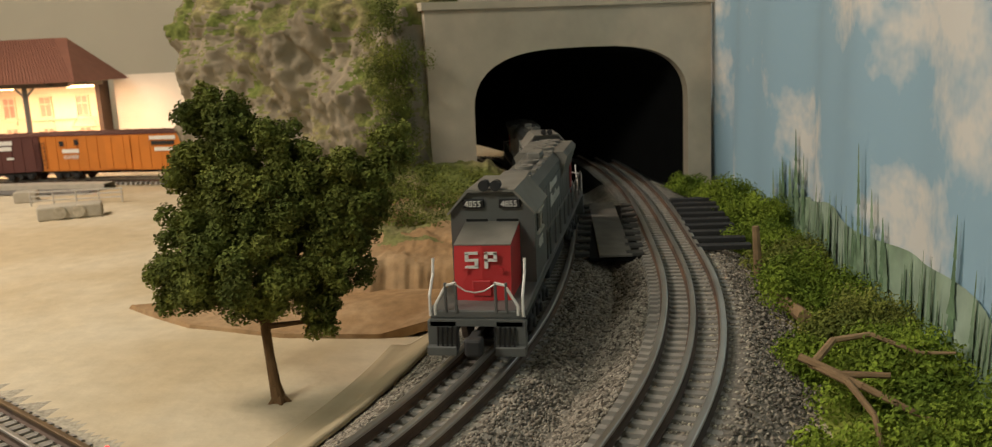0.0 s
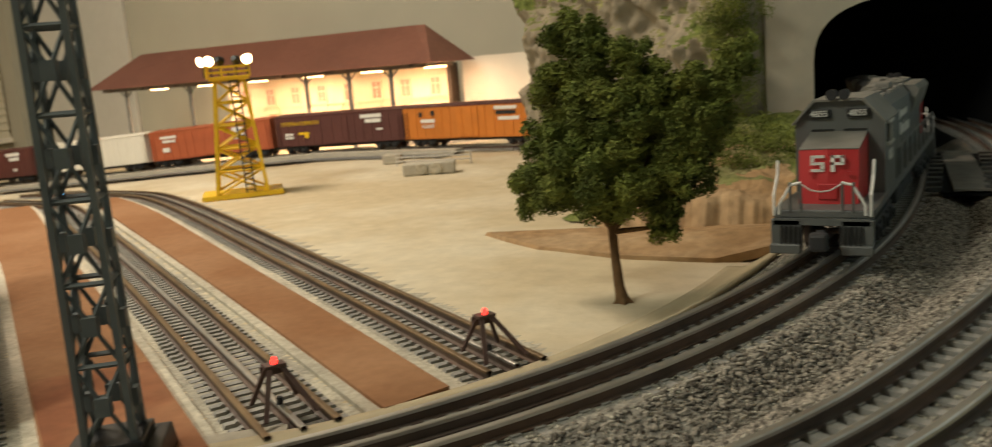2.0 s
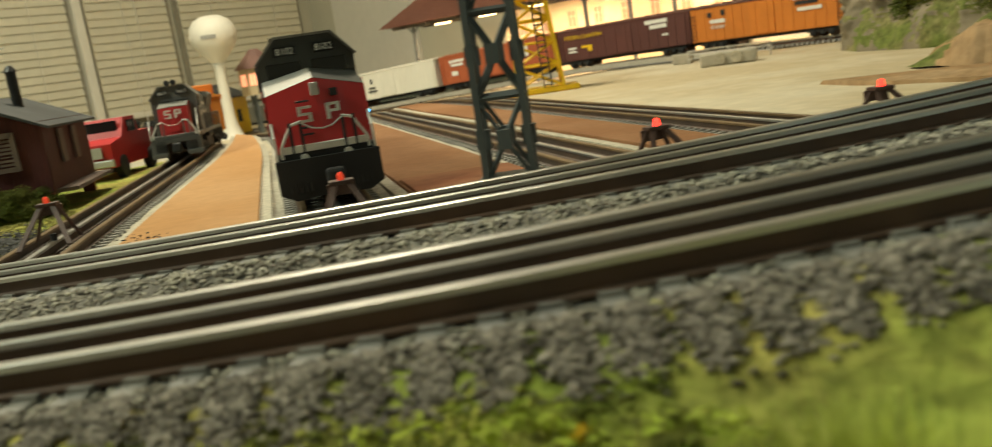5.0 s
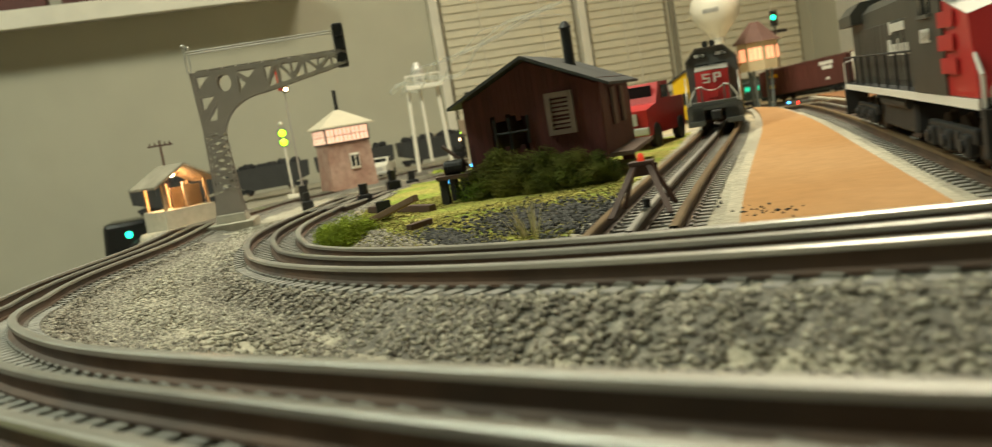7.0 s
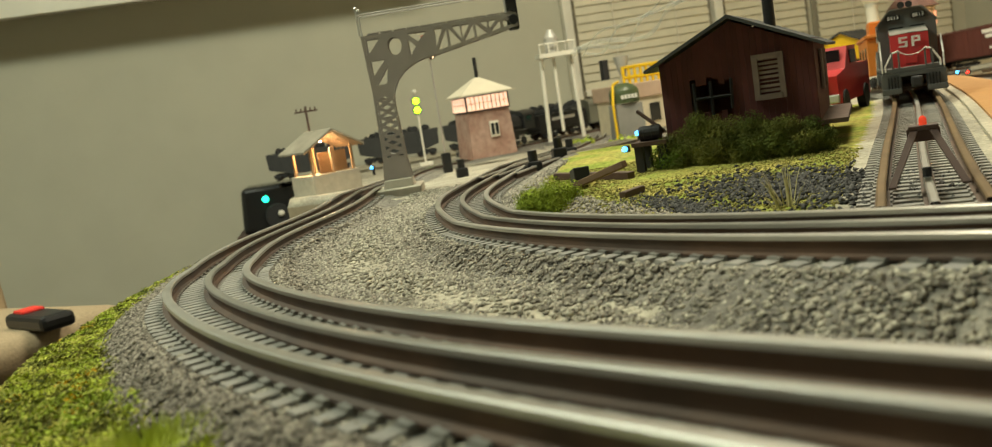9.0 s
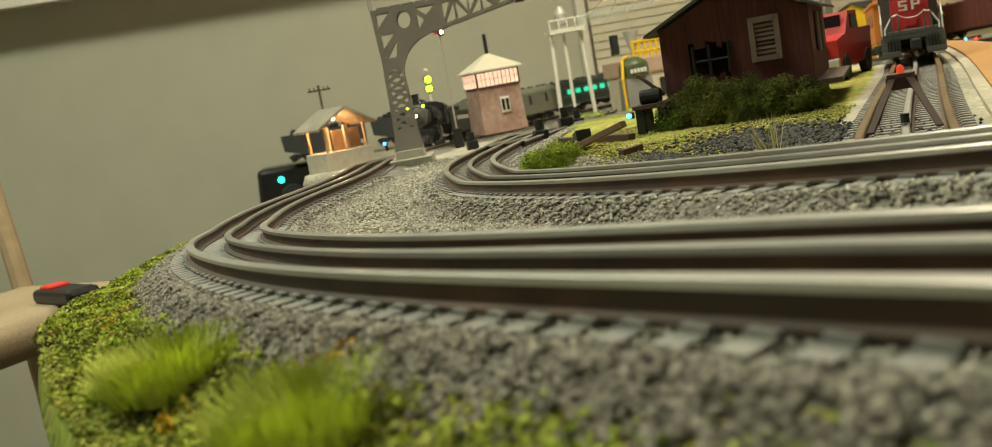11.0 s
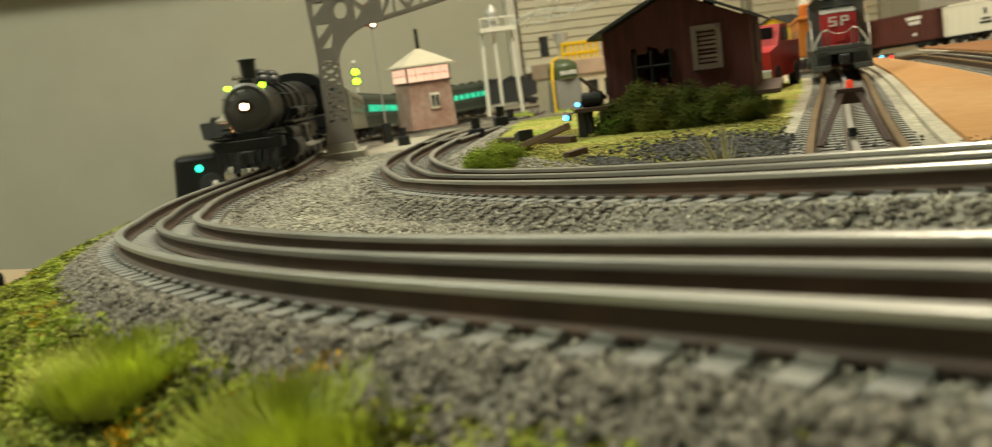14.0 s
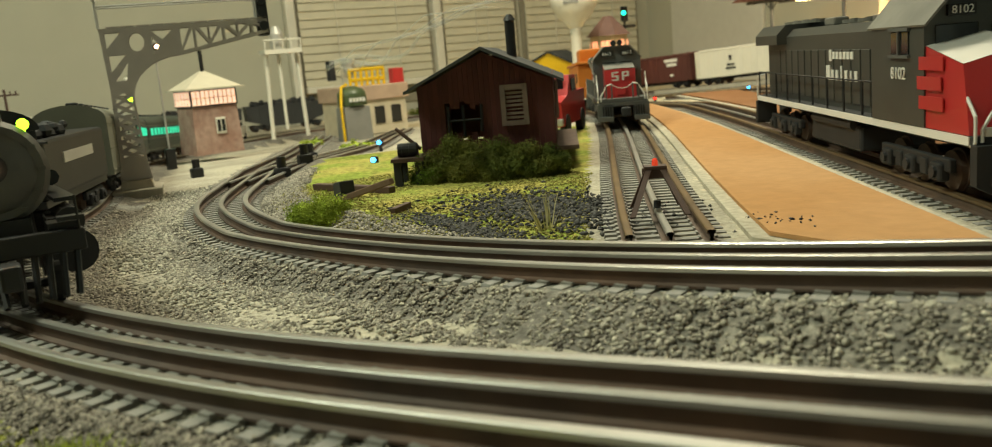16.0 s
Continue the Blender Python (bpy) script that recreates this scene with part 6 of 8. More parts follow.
def grey_tower():
    t = thing("lattice_tower", Matrix.Translation((-0.199, 0.339, 0.0)) @ Matrix.Rotation(math.radians(38), 4, "Z"), "slim dark grey lattice tower on a black base", "tower")
    bm = bmesh.new()
    box(bm, (0, 0, 0.0085), (0.046, 0.040, 0.017), taper=0.9, bevel=0.001)
    box(bm, (0, 0, 0.019), (0.028, 0.028, 0.004), bevel=0.0006)
    part("base", bm, BLACK, t, "black plastic base")
    lattice(t, 0.0098, 0.0074, 0.020, 0.335, 9, 0.0020, 0.0010, STEELGREY)
    bm = bmesh.new()
    box(bm, (-0.046, 0.0, 0.003), (0.05, 0.052, 0.002))
    box(bm, (0.046, 0.0, 0.003), (0.05, 0.052, 0.002))
    part("foot_plate", bm, CONCRETE, t, "grey plate under the base")


grey_tower()


def station():
    st = thing("station", Matrix(), "cream station front under a long brown-roofed canopy, lit", "station")
    x0, x1, y0, y1 = -2.05, -0.92, 1.845, 2.06
    FACADE = mat("cream_facade", (0.78, 0.66, 0.47), 0.85, vary=0.06, scale=30, second=(0.74, 0.60, 0.41), patch=10)
    bm = bmesh.new()
    box(bm, (-1.3625, 2.075, 0.075), (0.735, 0.03, 0.21))
    front = part("wall", bm, FACADE, st)
    for i in range(8):
        x = -1.665 + i * 0.0895
        for z, h in ((0.125, 0.042), (0.058, 0.036)):
            bm = bmesh.new()
            box(bm, (x, 2.0595, z), (0.026, 0.004, h), bevel=0.0008)
            wn = part("window", bm, mat("facade_window", (0.50, 0.30, 0.22), 0.4, vary=0.1), front)
            bm = bmesh.new()
            for q in (-0.0145, 0.0145):
                box(bm, (x + q, 2.0585, z), (0.003, 0.005, h + 0.006))
            for q in (-h / 2 - 0.003, h / 2 + 0.002, h * 0.15):
                box(bm, (x, 2.0585, z + q), (0.033, 0.005, 0.0022))
            box(bm, (x, 2.0585, z), (0.0016, 0.005, h))
            part("window_frame", bm, FACADE, wn)
        if i % 3 == 1:
            bm = bmesh.new()
            pts = [(x + 0.028 * math.cos(a), 2.0570, 0.082 + 0.020 * math.sin(a)) for a in np.linspace(0, math.pi, 10)]
            pipe(bm, pts, 0.0026)
            rod(bm, (x - 0.032, 2.0570, 0.080), (x + 0.032, 2.0570, 0.080), 0.0030)
            part("arch_moulding", bm, FACADE, front)
        else:
            bm = bmesh.new()
            box(bm, (x, 2.0585, 0.090), (0.030, 0.005, 0.008), bevel=0.001)
            part("panel", bm, FACADE, front)
    bm = bmesh.new()
    for z in (0.035, 0.098, 0.155, 0.176):
        box(bm, (-1.3625, 2.0565, z), (0.735, 0.007, 0.004))
    part("string_course", bm, FACADE, front)
    # canopy roof, hipped at both ends
    bm = bmesh.new()
    e, r = 0.182, 0.275
    v = [bm.verts.new(c) for c in ((x0, y0, e), (x1, y0, e), (x1, y1, e), (x0, y1, e), (x0 + 0.06, 2.0, r), (x1 - 0.10, 2.0, r))]
    for f in ((0, 1, 5, 4), (1, 2, 5), (2, 3, 4, 5), (3, 0, 4), (0, 3, 2, 1)):
        bm.faces.new([v[i] for i in f])
    roof = part("roof", bm, ROOFTILE, st)
    bm = bmesh.new()
    n = 150
    for i in range(n):
        u = (i + 0.5) / n
        a, b = Vector((x0 + (x1 - x0) * u, y0 - 0.0006, e + 0.0006)), Vector((x0 + 0.06 + (x1 - x0 - 0.19) * u, 2.0, r + 0.0008))
        rod(bm, a, b, 0.0011, seg=4)
    rb = part("roof_seams", bm, ROOFTILE, roof)
    tagged(rb, kind="stuff")
    bm = bmesh.new()
    for y in (y0 + 0.03, y1 - 0.06):
        box(bm, ((x0 + x1) / 2, y, e - 0.005), (x1 - x0 - 0.06, 0.006, 0.009))
    for i in range(9):
        box(bm, (x0 + 0.07 + i * (x1 - x0 - 0.14) / 8, (y0 + y1) / 2, e - 0.004), (0.005, y1 - y0 - 0.02, 0.006))
    part("beam", bm, mat("canopy_beam", (0.20, 0.19, 0.17), 0.6), st)
    for i, x in enumerate((-1.93, -1.69, -1.30, -1.17, -1.05)):
        bm = bmesh.new()
        rod(bm, (x, y0 + 0.03, 0.0 - 0.05 * max(0, -x - 1.0)), (x, y0 + 0.03, e - 0.008), 0.0058, 0.0050, seg=12)
        for s in (-1, 1):
            rod(bm, (x, y0 + 0.03, e - 0.03), (x + s * 0.022, y0 + 0.03, e - 0.008), 0.0022, seg=6)
        part("post", bm, mat("canopy_post", (0.17, 0.175, 0.165), 0.6), st)
    for i in range(6):
        x = -1.86 + i * 0.18
        bm = bmesh.new()
        box(bm, (x, y0 + 0.085, e - 0.0105), (0.055, 0.014, 0.004), bevel=0.001)
        part("strip_light", bm, mat("strip_lens", (1, 0.85, 0.6), 0.4, emit=(1.0, 0.62, 0.28), power=9), st, "glowing strip light under the canopy")
        if i % 2:
            area_lamp("canopy_lamp", (x - 0.09, y0 + 0.10, e - 0.016), (x - 0.09, y0 + 0.12, 0), 0.25, 0.02, 1.5, (1.0, 0.70, 0.40))
    bm = bmesh.new()
    box(bm, (-0.988, 2.06, 0.082), (0.010, 0.04, 0.194))
    part("corner_post", bm, mat("dark_edge", (0.06, 0.035, 0.02), 0.7), st)

    bm = bmesh.new()
    box(bm, (-0.72, 2.085, 0.08), (0.50, 0.012, 0.22))
    part("backing_board", bm, WHITE, st, "plain pale board beside the facade")


station()
# low grey retaining edge and platform in front of the standing freight cars
pts = FREIGHT[::1]
t = np.gradient(pts, axis=0)
t /= np.linalg.norm(t, axis=1)[:, None]
nrm = np.c_[-t[:, 1], t[:, 0]]
sel = (pts[:, 0] < -0.72) & (pts[:, 0] > -1.95)
a, b, c = (pts + nrm * 0.040)[sel], (pts + nrm * 0.072)[sel], (pts + nrm * 0.125)[sel]
bm = bmesh.new()


def ribbon(bm, p, q, zp, zq):
    va = [bm.verts.new((x, y, zp + freight_z(x) - 0.012)) for x, y in p]
    vb = [bm.verts.new((x, y, zq + freight_z(x) - 0.012)) for x, y in q]
    for i in range(len(p) - 1):
        bm.faces.new((va[i], va[i + 1], vb[i + 1], vb[i]))


ribbon(bm, a, b, 0.0105, 0.0105)
ribbon(bm, b, b, 0.0105, 0.0)
ribbon(bm, a, a, 0.0, 0.0105)
solid("loading_platform", bm, CONCRETE, "low grey concrete platform along the standing cars", "platform", "structure")
bm = bmesh.new()
ribbon(bm, b, c, 0.0022, 0.0022)
solid("road", bm, mat("grey_road", (0.20, 0.195, 0.18), 0.85, vary=0.15, scale=60), "narrow grey asphalt lane beside the loading platform", "road", "structure")


def culvert():
    m = Matrix.Translation((-0.625, 1.315, 0.0)) @ Matrix.Rotation(math.radians(28), 4, "Z")
    t = thing("concrete_block", m, "rough concrete block holding two round drums", "block")
    bm = bmesh.new()
    box(bm, (0, 0.01, 0.010), (0.085, 0.035, 0.020), bevel=0.003)
    part("block", bm, CONCRETE, t)
    for x in (-0.012, 0.012):
        bm = bmesh.new()
        rod(bm, (x, -0.011, 0.011), (x, -0.004, 0.011), 0.0085, 0.0090, seg=16)
        part("drum", bm, EDGE, t)
    f = thing("fence", Matrix.Translation((-0.70, 1.435, 0.0)) @ Matrix.Rotation(math.radians(10), 4, "Z"), "low silver pipe fence beside the road", "fence")
    for i in range(5):
        bm = bmesh.new()
        rod(bm, (-0.06 + 0.035 * i, 0, 0), (-0.06 + 0.035 * i, 0, 0.022), 0.0012, seg=6)
        part("post", bm, SILVER, f)
    for z in (0.009, 0.016, 0.0225):
        bm = bmesh.new()
        rod(bm, (-0.062, 0, z), (0.082, 0, z), 0.0011, seg=6)
        part("rail", bm, SILVER, f)
    bm = bmesh.new()
    box(bm, (-0.80, 1.475, 0.009), (0.034, 0.026, 0.018), rot=20, bevel=0.002)
    solid("crate", bm, CONCRETE, "small pale concrete crate by the road", "crate")


culvert()


def water_tower():
    t = thing("water_tower", pose(-1.98, 1.255, -0.049) @ Matrix.Diagonal((0.84, 0.84, 0.97, 1.0)), "white spheroid water tower on a flared stem", "water tower")
    prof = [(0.040, 0.0), (0.030, 0.012), (0.021, 0.035), (0.017, 0.065), (0.0155, 0.12), (0.0155, 0.185), (0.018, 0.197), (0.030, 0.212), (0.052, 0.231), (0.066, 0.252), (0.069, 0.270), (0.064, 0.290), (0.050, 0.306), (0.028, 0.316), (0.0, 0.319)]
    for name, rows in (("stem", prof[:7]), ("tank", prof[6:])):
        bm = bmesh.new()
        rings = [[bm.verts.new((r * math.cos(a), r * math.sin(a), z)) for a in np.linspace(0, 2 * math.pi, 32, endpoint=False)] for r, z in rows if r > 0]
        for p, q in zip(rings, rings[1:]):
            for i in range(32):
                bm.faces.new((p[i], p[(i + 1) % 32], q[(i + 1) % 32], q[i]))
        bm.faces.new(rings[-1])
        tk = part(name, bm, WHITE, t, smooth=True)
    bm = bmesh.new()
    for k in range(6):
        a = math.radians(-58 + k * 6.2)
        box(bm, (0.0685 * math.cos(a), 0.0685 * math.sin(a), 0.262), (0.002, 0.0052, 0.010), rot=math.degrees(a))
    part("marking", bm, mat("grey_letter", (0.25, 0.25, 0.24), 0.6), t, "grey lettering bars")


water_tower()


def hut_tower():
    t = thing("watchman_tower", Matrix.Translation((-2.03, 1.392, -0.049)) @ Matrix.Rotation(math.radians(-20), 4, "Z"), "cream watchman's tower with purple roof and lit windows", "tower")
    CREAM = mat("cream_boards", (0.60, 0.48, 0.30), 0.7, vary=0.08)
    PURP = mat("mauve_roof", (0.24, 0.135, 0.115), 0.7, vary=0.12)
    bm = bmesh.new()
    rod(bm, (0, 0, 0.100), (0, 0, 0.168), 0.050, 0.050, seg=8)
    cab = part("cabin", bm, CREAM, t)
    bm = bmesh.new()
    rod(bm, (0, 0, 0.168), (0, 0, 0.218), 0.060, 0.012, seg=8)
    part("roof", bm, PURP, t)
    for k in range(8):
        a = math.pi / 8 + k * math.pi / 4
        n = Vector((math.cos(a), math.sin(a), 0))
        for q in (-0.011, 0.0, 0.011) if k % 2 else (-0.006, 0.006):
            c = n * 0.0466 + Vector((-n.y, n.x, 0)) * q
            bm = bmesh.new()
            box(bm, (c.x, c.y, 0.140), (0.002, 0.0085, 0.030), rot=math.degrees(a))
            part("window", bm, mat("pink_window", (0.9, 0.5, 0.35), 0.4, emit=(1.0, 0.33, 0.16), power=1.3), cab)
    bm = bmesh.new()
    for sx in (-1, 1):
        for sy in (-1, 1):
            rod(bm, (sx * 0.018, sy * 0.018, 0), (sx * 0.022, sy * 0.022, 0.100), 0.004, seg=6)
    rod(bm, (-0.02, -0.018, 0.04), (0.02, -0.02, 0.095), 0.003)
    rod(bm, (0.02, -0.018, 0.04), (-0.02, -0.02, 0.095), 0.003)
    part("legs", bm, mat("slate_grey", (0.13, 0.15, 0.15), 0.6), t)
    y = thing("depot", Matrix.Translation((-2.23, 1.36, -0.049)) @ Matrix.Rotation(math.radians(35), 4, "Z"), "yellow wooden depot with a dark gable roof", "building")
    bm = bmesh.new()
    prism(bm, [(-0.07, 0), (0.07, 0), (0.07, 0.105), (0, 0.138), (-0.07, 0.105)], 0.13)
    w = part("wall", bm, YELLOW, y)
    bm = bmesh.new()
    prism(bm, [(-0.080, 0.1005), (0, 0.1385), (0.080, 0.1005), (0.080, 0.1045), (0, 0.1430), (-0.080, 0.1045)], 0.145)
    part("roof", bm, SHEDROOF, y)
    for x in (-0.035, 0.035):
        bm = bmesh.new()
        box(bm, (x, -0.0655, 0.055), (0.018, 0.003, 0.032), bevel=0.0008)
        part("window", bm, GLASS, w)
    bm = bmesh.new()
    box(bm, (0.0705, 0.0, 0.05), (0.003, 0.02, 0.034))
    part("window", bm, GLASS, w)
    g = thing("block_signal", pose(-2.10, 1.50, -0.049), "signal post with a glowing green lamp", "signal")
    bm = bmesh.new()
    rod(bm, (0, 0, 0), (0, 0, 0.205), 0.0025)
    part("post", bm, MATTBLACK, g)
    bm = bmesh.new()
    box(bm, (0, 0, 0.224), (0.013, 0.016, 0.040), bevel=0.002)
    box(bm, (0, 0, 0.190), (0.03, 0.05, 0.008))
    hd = part("head", bm, BLACK, g)
    bm = bmesh.new()
    ball(bm, (0.0065, -0.006, 0.226), 0.0062)
    part("lens", bm, LENSTEAL, hd)


hut_tower()


def caboose():
    c = thing("caboose", on_line(YARD[3], 0.99, 0.17, yard_z, -1), "orange caboose behind the parked diesel", "freight car")
    bm = bmesh.new()
    box(bm, (0, 0, 0.044), (0.16, 0.060, 0.050), bevel=0.001)
    part("body", bm, ORANGE, c)
    bm = bmesh.new()
    box(bm, (0, 0, 0.0715), (0.172, 0.066, 0.004), bevel=0.001)
    box(bm, (0.01, 0, 0.083), (0.045, 0.044, 0.022), bevel=0.002)
    part("roof", bm, ORANGE, c)
    for s in (-1, 1):
        for x in (-0.05, 0.0, 0.05):
            bm = bmesh.new()
            box(bm, (x, s * 0.0302, 0.050), (0.014, 0.001, 0.016))
            part("window", bm, GLASS, c)
    for x in (-0.05, 0.05):
        truck(c, x, (-0.016, 0.016), 0.0085, 0.032)


caboose()


def lantern(x, y, z, lens, label):
    t = thing("switch_lantern", pose(x, y, z), label, "lantern", "switch lanterns")
    bm = bmesh.new()
    rod(bm, (0, 0, 0), (0, 0, 0.008), 0.0022)
    box(bm, (0, 0, 0.011), (0.006, 0.006, 0.007), bevel=0.001)
    part("body", bm, BLACK, t)
    bm = bmesh.new()
    ball(bm, (0.0018, -0.0022, 0.0115), 0.0026)
    part("lens", bm, lens, t)


lantern(-0.895, 0.269, -0.008, LENSBLUE, "small switch lantern with a glowing blue lens")
lantern(-1.525, 0.077, -0.020, LENSBLUE, "small switch lantern with a glowing blue lens")
lantern(-1.05, 0.338, -0.006, LENSBLUE, "small switch lantern with a glowing blue lens")
lantern(-1.50, 1.08, -0.025, LENSBLUE, "small switch lantern with a glowing blue lens")
lantern(-1.50, 1.10, -0.028, LENSRED, "small switch lantern with a glowing red lens")
lantern(-1.32, 1.17, -0.016, LENSBLUE, "small switch lantern with a glowing blue lens")
stones("spilled_pebbles", 26, lambda r, n: np.c_[r.normal(-0.395, 0.012, n), r.normal(0.262, 0.006, n)], (0.0004, 0.0010), DARKSTONE, "dark pebbles spilled on the tan platform")
for o in bpy.data.objects:
    if o.name.startswith("spilled_pebbles"):
        o.location.z += 0.0052


# ---- the shed and its yard ----
def shed():
    # the gable front runs from the dock corner to the track corner
    f0, f1 = Vector((-0.7275, 0.2426, 0)), Vector((-0.672, 0.326, 0))
    ux = (f1 - f0).normalized()
    m = Matrix.Translation((f0 + f1) / 2 + Vector((0, 0, 0.004))) @ Matrix.Rotation(math.atan2(ux.y, ux.x), 4, "Z")
    W, D, E, R = (f1 - f0).length / 2, 0.162, 0.064, 0.0875
    s = thing("tool_shed", m, "weathered dark red wooden shed with a black gable roof", "shed")
    bm = bmesh.new()
    # front wall in strips round its broken window
    wx0, wx1, wz0, wz1 = -0.027, -0.004, 0.027, 0.050
    def gable(x):
        return E + (R - E) * (1 - abs(x) / W)
    n = 26
    for i in range(n):
        a, b = -W + 2 * W * i / n, -W + 2 * W * (i + 1) / n
        g = 0.00006
        spans = [(0.012, None)] if b <= wx0 or a >= wx1 else [(0.012, wz0 + 0.003 * math.sin(i * 2.1)), (wz1 + 0.003 * math.sin(i * 1.7), None)]
        for lo, hi in spans:
            q = [(a + g, lo), (b - g, lo), (b - g, hi or gable(b)), (a + g, hi or gable(a))]
            sub = bmesh.new()
            prism(sub, q, 0.0030 + 0.00005 * (i % 2), Matrix.Translation((0, 0.002, 0)))
            part("board", sub, SHEDRED, s)
    bm.free()
    for name, x in (("side_wall", W - 0.0015), ("side_wall", -W + 0.0015)):
        bm = bmesh.new()
        box(bm, (x, D / 2, 0.040), (0.004, D - 0.004, 0.056))
        part(name, bm, SHEDRED, s)
    bm = bmesh.new()
    prism(bm, [(-W, 0.012), (W, 0.012), (W, E), (0, R), (-W, E)], 0.003, Matrix.Translation((0, D, 0)))
    part("rear_wall", bm, SHEDRED, s)
    for k in (-1, 1):
        bm = bmesh.new()
        prism(bm, [(0, R + 0.0015), (k * (W + 0.009), E - 0.0025), (k * (W + 0.009), E - 0.0005), (0, R + 0.0040)], D + 0.018, Matrix.Translation((0, D / 2, 0)))
        part("roof_side", bm, SHEDROOF, s)
    bm = bmesh.new()
    rod(bm, (0.018, D * 0.52, R - 0.01), (0.018, D * 0.52, R + 0.024), 0.0042, seg=14)
    rod(bm, (0.018, D * 0.52, R + 0.024), (0.018, D * 0.52, R + 0.029), 0.0056, 0.002, seg=14)
    part("stove_pipe", bm, BLACK, s)
    wood = mat("grey_trim", (0.20, 0.15, 0.13), 0.8, vary=0.15, scale=90)
    bm = bmesh.new()
    for a, b in (((wx0 - 0.001, wz0), (wx0 - 0.001, wz1)), ((-0.017, wz0), (-0.017, wz1)), ((wx1, wz0 + 0.003), (wx1 + 0.001, wz1))):
        rod(bm, (a[0], -0.001, a[1]), (b[0], -0.001, b[1]), 0.0012, seg=4)
    rod(bm, (wx0, -0.001, 0.039), (wx1, -0.001, 0.039), 0.0011, seg=4)
    part("broken_window", bm, BLACK, s, "broken black window frame")
    bm = bmesh.new()
    cx, cz, w, h = 0.0215, 0.0475, 0.0165, 0.0265
    for q in (-1, 1):
        box(bm, (cx + q * w / 2, -0.0010, cz), (0.0036, 0.0030, h + 0.0035))
        box(bm, (cx, -0.0010, cz + q * h / 2), (w, 0.0030, 0.0036))
    lv = part("louvre", bm, wood, s, "grey louvred vent with a missing slat")
    for i in range(8):
        bm = bmesh.new()
        box(bm, (cx, -0.0004, cz - h / 2 + 0.004 + i * 0.0030), (w - 0.003, 0.0018, 0.0018 if i not in (2,) else 0.0008))
        part("slat", bm, wood, lv)
    bm = bmesh.new()
    box(bm, (W + 0.0022, D * 0.32, 0.046), (0.002, 0.016, 0.028), bevel=0.0005)
    part("side_shutter", bm, wood, s)
    bm = bmesh.new()
    box(bm, (W + 0.0022, D * 0.62, 0.046), (0.002, 0.016, 0.028), bevel=0.0005)
    part("side_shutter", bm, wood, s)
    for x in (-W + 0.006, 0, W - 0.006):
        for y in (0.008, D - 0.008):
            bm = bmesh.new()
            box(bm, (x, y, 0.004), (0.010, 0.010, 0.016))
            part("pier", bm, mat("red_pier", (0.22, 0.09, 0.05), 0.8), s)
    bm = bmesh.new()
    box(bm, (W + 0.008, D * 0.5, 0.012), (0.018, D * 0.9, 0.003))
    part("porch", bm, wood, s)
    d = thing("loading_dock", m @ Matrix.Translation((-W - 0.008, -0.010, -0.006)) @ Matrix.Diagonal((0.8, 0.8, 0.9, 1.0)), "small dark timber dock with a black barrel", "dock")
    bm = bmesh.new()
    box(bm, (0, 0, 0.0235), (0.030, 0.040, 0.003))
    part("deck", bm, WOODDARK, d)
    for x in (-0.010, 0.010):
        for y in (-0.014, 0.014):
            bm = bmesh.new()
            box(bm, (x, y, 0.010), (0.007, 0.007, 0.024))
            part("leg", bm, MATTBLACK, d)
    bm = bmesh.new()
    rod(bm, (-0.010, -0.004, 0.0305), (0.008, -0.004, 0.0305), 0.0058, seg=14)
    for x in (-0.007, 0.0, 0.006):
        rod(bm, (x, -0.004, 0.0305), (x + 0.001, -0.004, 0.0305), 0.0062, seg=14)
    solid_b = part("barrel", bm, BLACK, d)
    bm = bmesh.new()
    rod(bm, (-0.012, 0.004, 0.048), (0.010, 0.002, 0.030), 0.0016)
    part("pole", bm, WOODDARK, d)


shed()


def smoke():
    """A thin drifting wisp over the shed's stove pipe."""
    m = bpy.data.materials.new("thin_smoke")
    m.use_nodes = True
    nt = m.node_tree
    tr, mx = nt.nodes.new("ShaderNodeBsdfTransparent"), nt.nodes.new("ShaderNodeMixShader")
    mx.inputs[0].default_value = 0.17
    nt.nodes["Principled BSDF"].inputs["Base Color"].default_value = (0.85, 0.84, 0.80, 1)
    nt.links.new(tr.outputs[0], mx.inputs[1])
    nt.links.new(nt.nodes["Principled BSDF"].outputs[0], mx.inputs[2])
    nt.links.new(mx.outputs[0], nt.nodes["Material Output"].inputs[0])
    t = thing("smoke_wisp", pose(-0.750, 0.340, 0.124), "thin white wisp of smoke drifting from the stove pipe", "smoke")
    for k in range(4):
        bm = bmesh.new()
        rings = []
        for i in range(40):
            u = i / 39
            c = Vector((-0.10 * u + 0.007 * math.sin(9 * u + k), -0.115 * u + 0.007 * math.cos(11 * u + k * 1.7), 0.011 * math.sin(4.2 * u + 0.5 * k) - 0.024 * u + 0.005 * math.sin(17 * u + 2 * k) * u))
            r = (0.0006 + 0.0003 * k) * (0.6 + u)
            rings.append([bm.verts.new(c + Vector((0.75 * r * math.cos(a), -0.65 * r * math.cos(a), r * math.sin(a)))) for a in np.linspace(0, 2 * math.pi, 6, endpoint=False)])
        for p, q in zip(rings, rings[1:]):
            for j in range(6):
                bm.faces.new((p[j], p[(j + 1) % 6], q[(j + 1) % 6], q[j]))
        part("strand", bm, m, t, smooth=True)


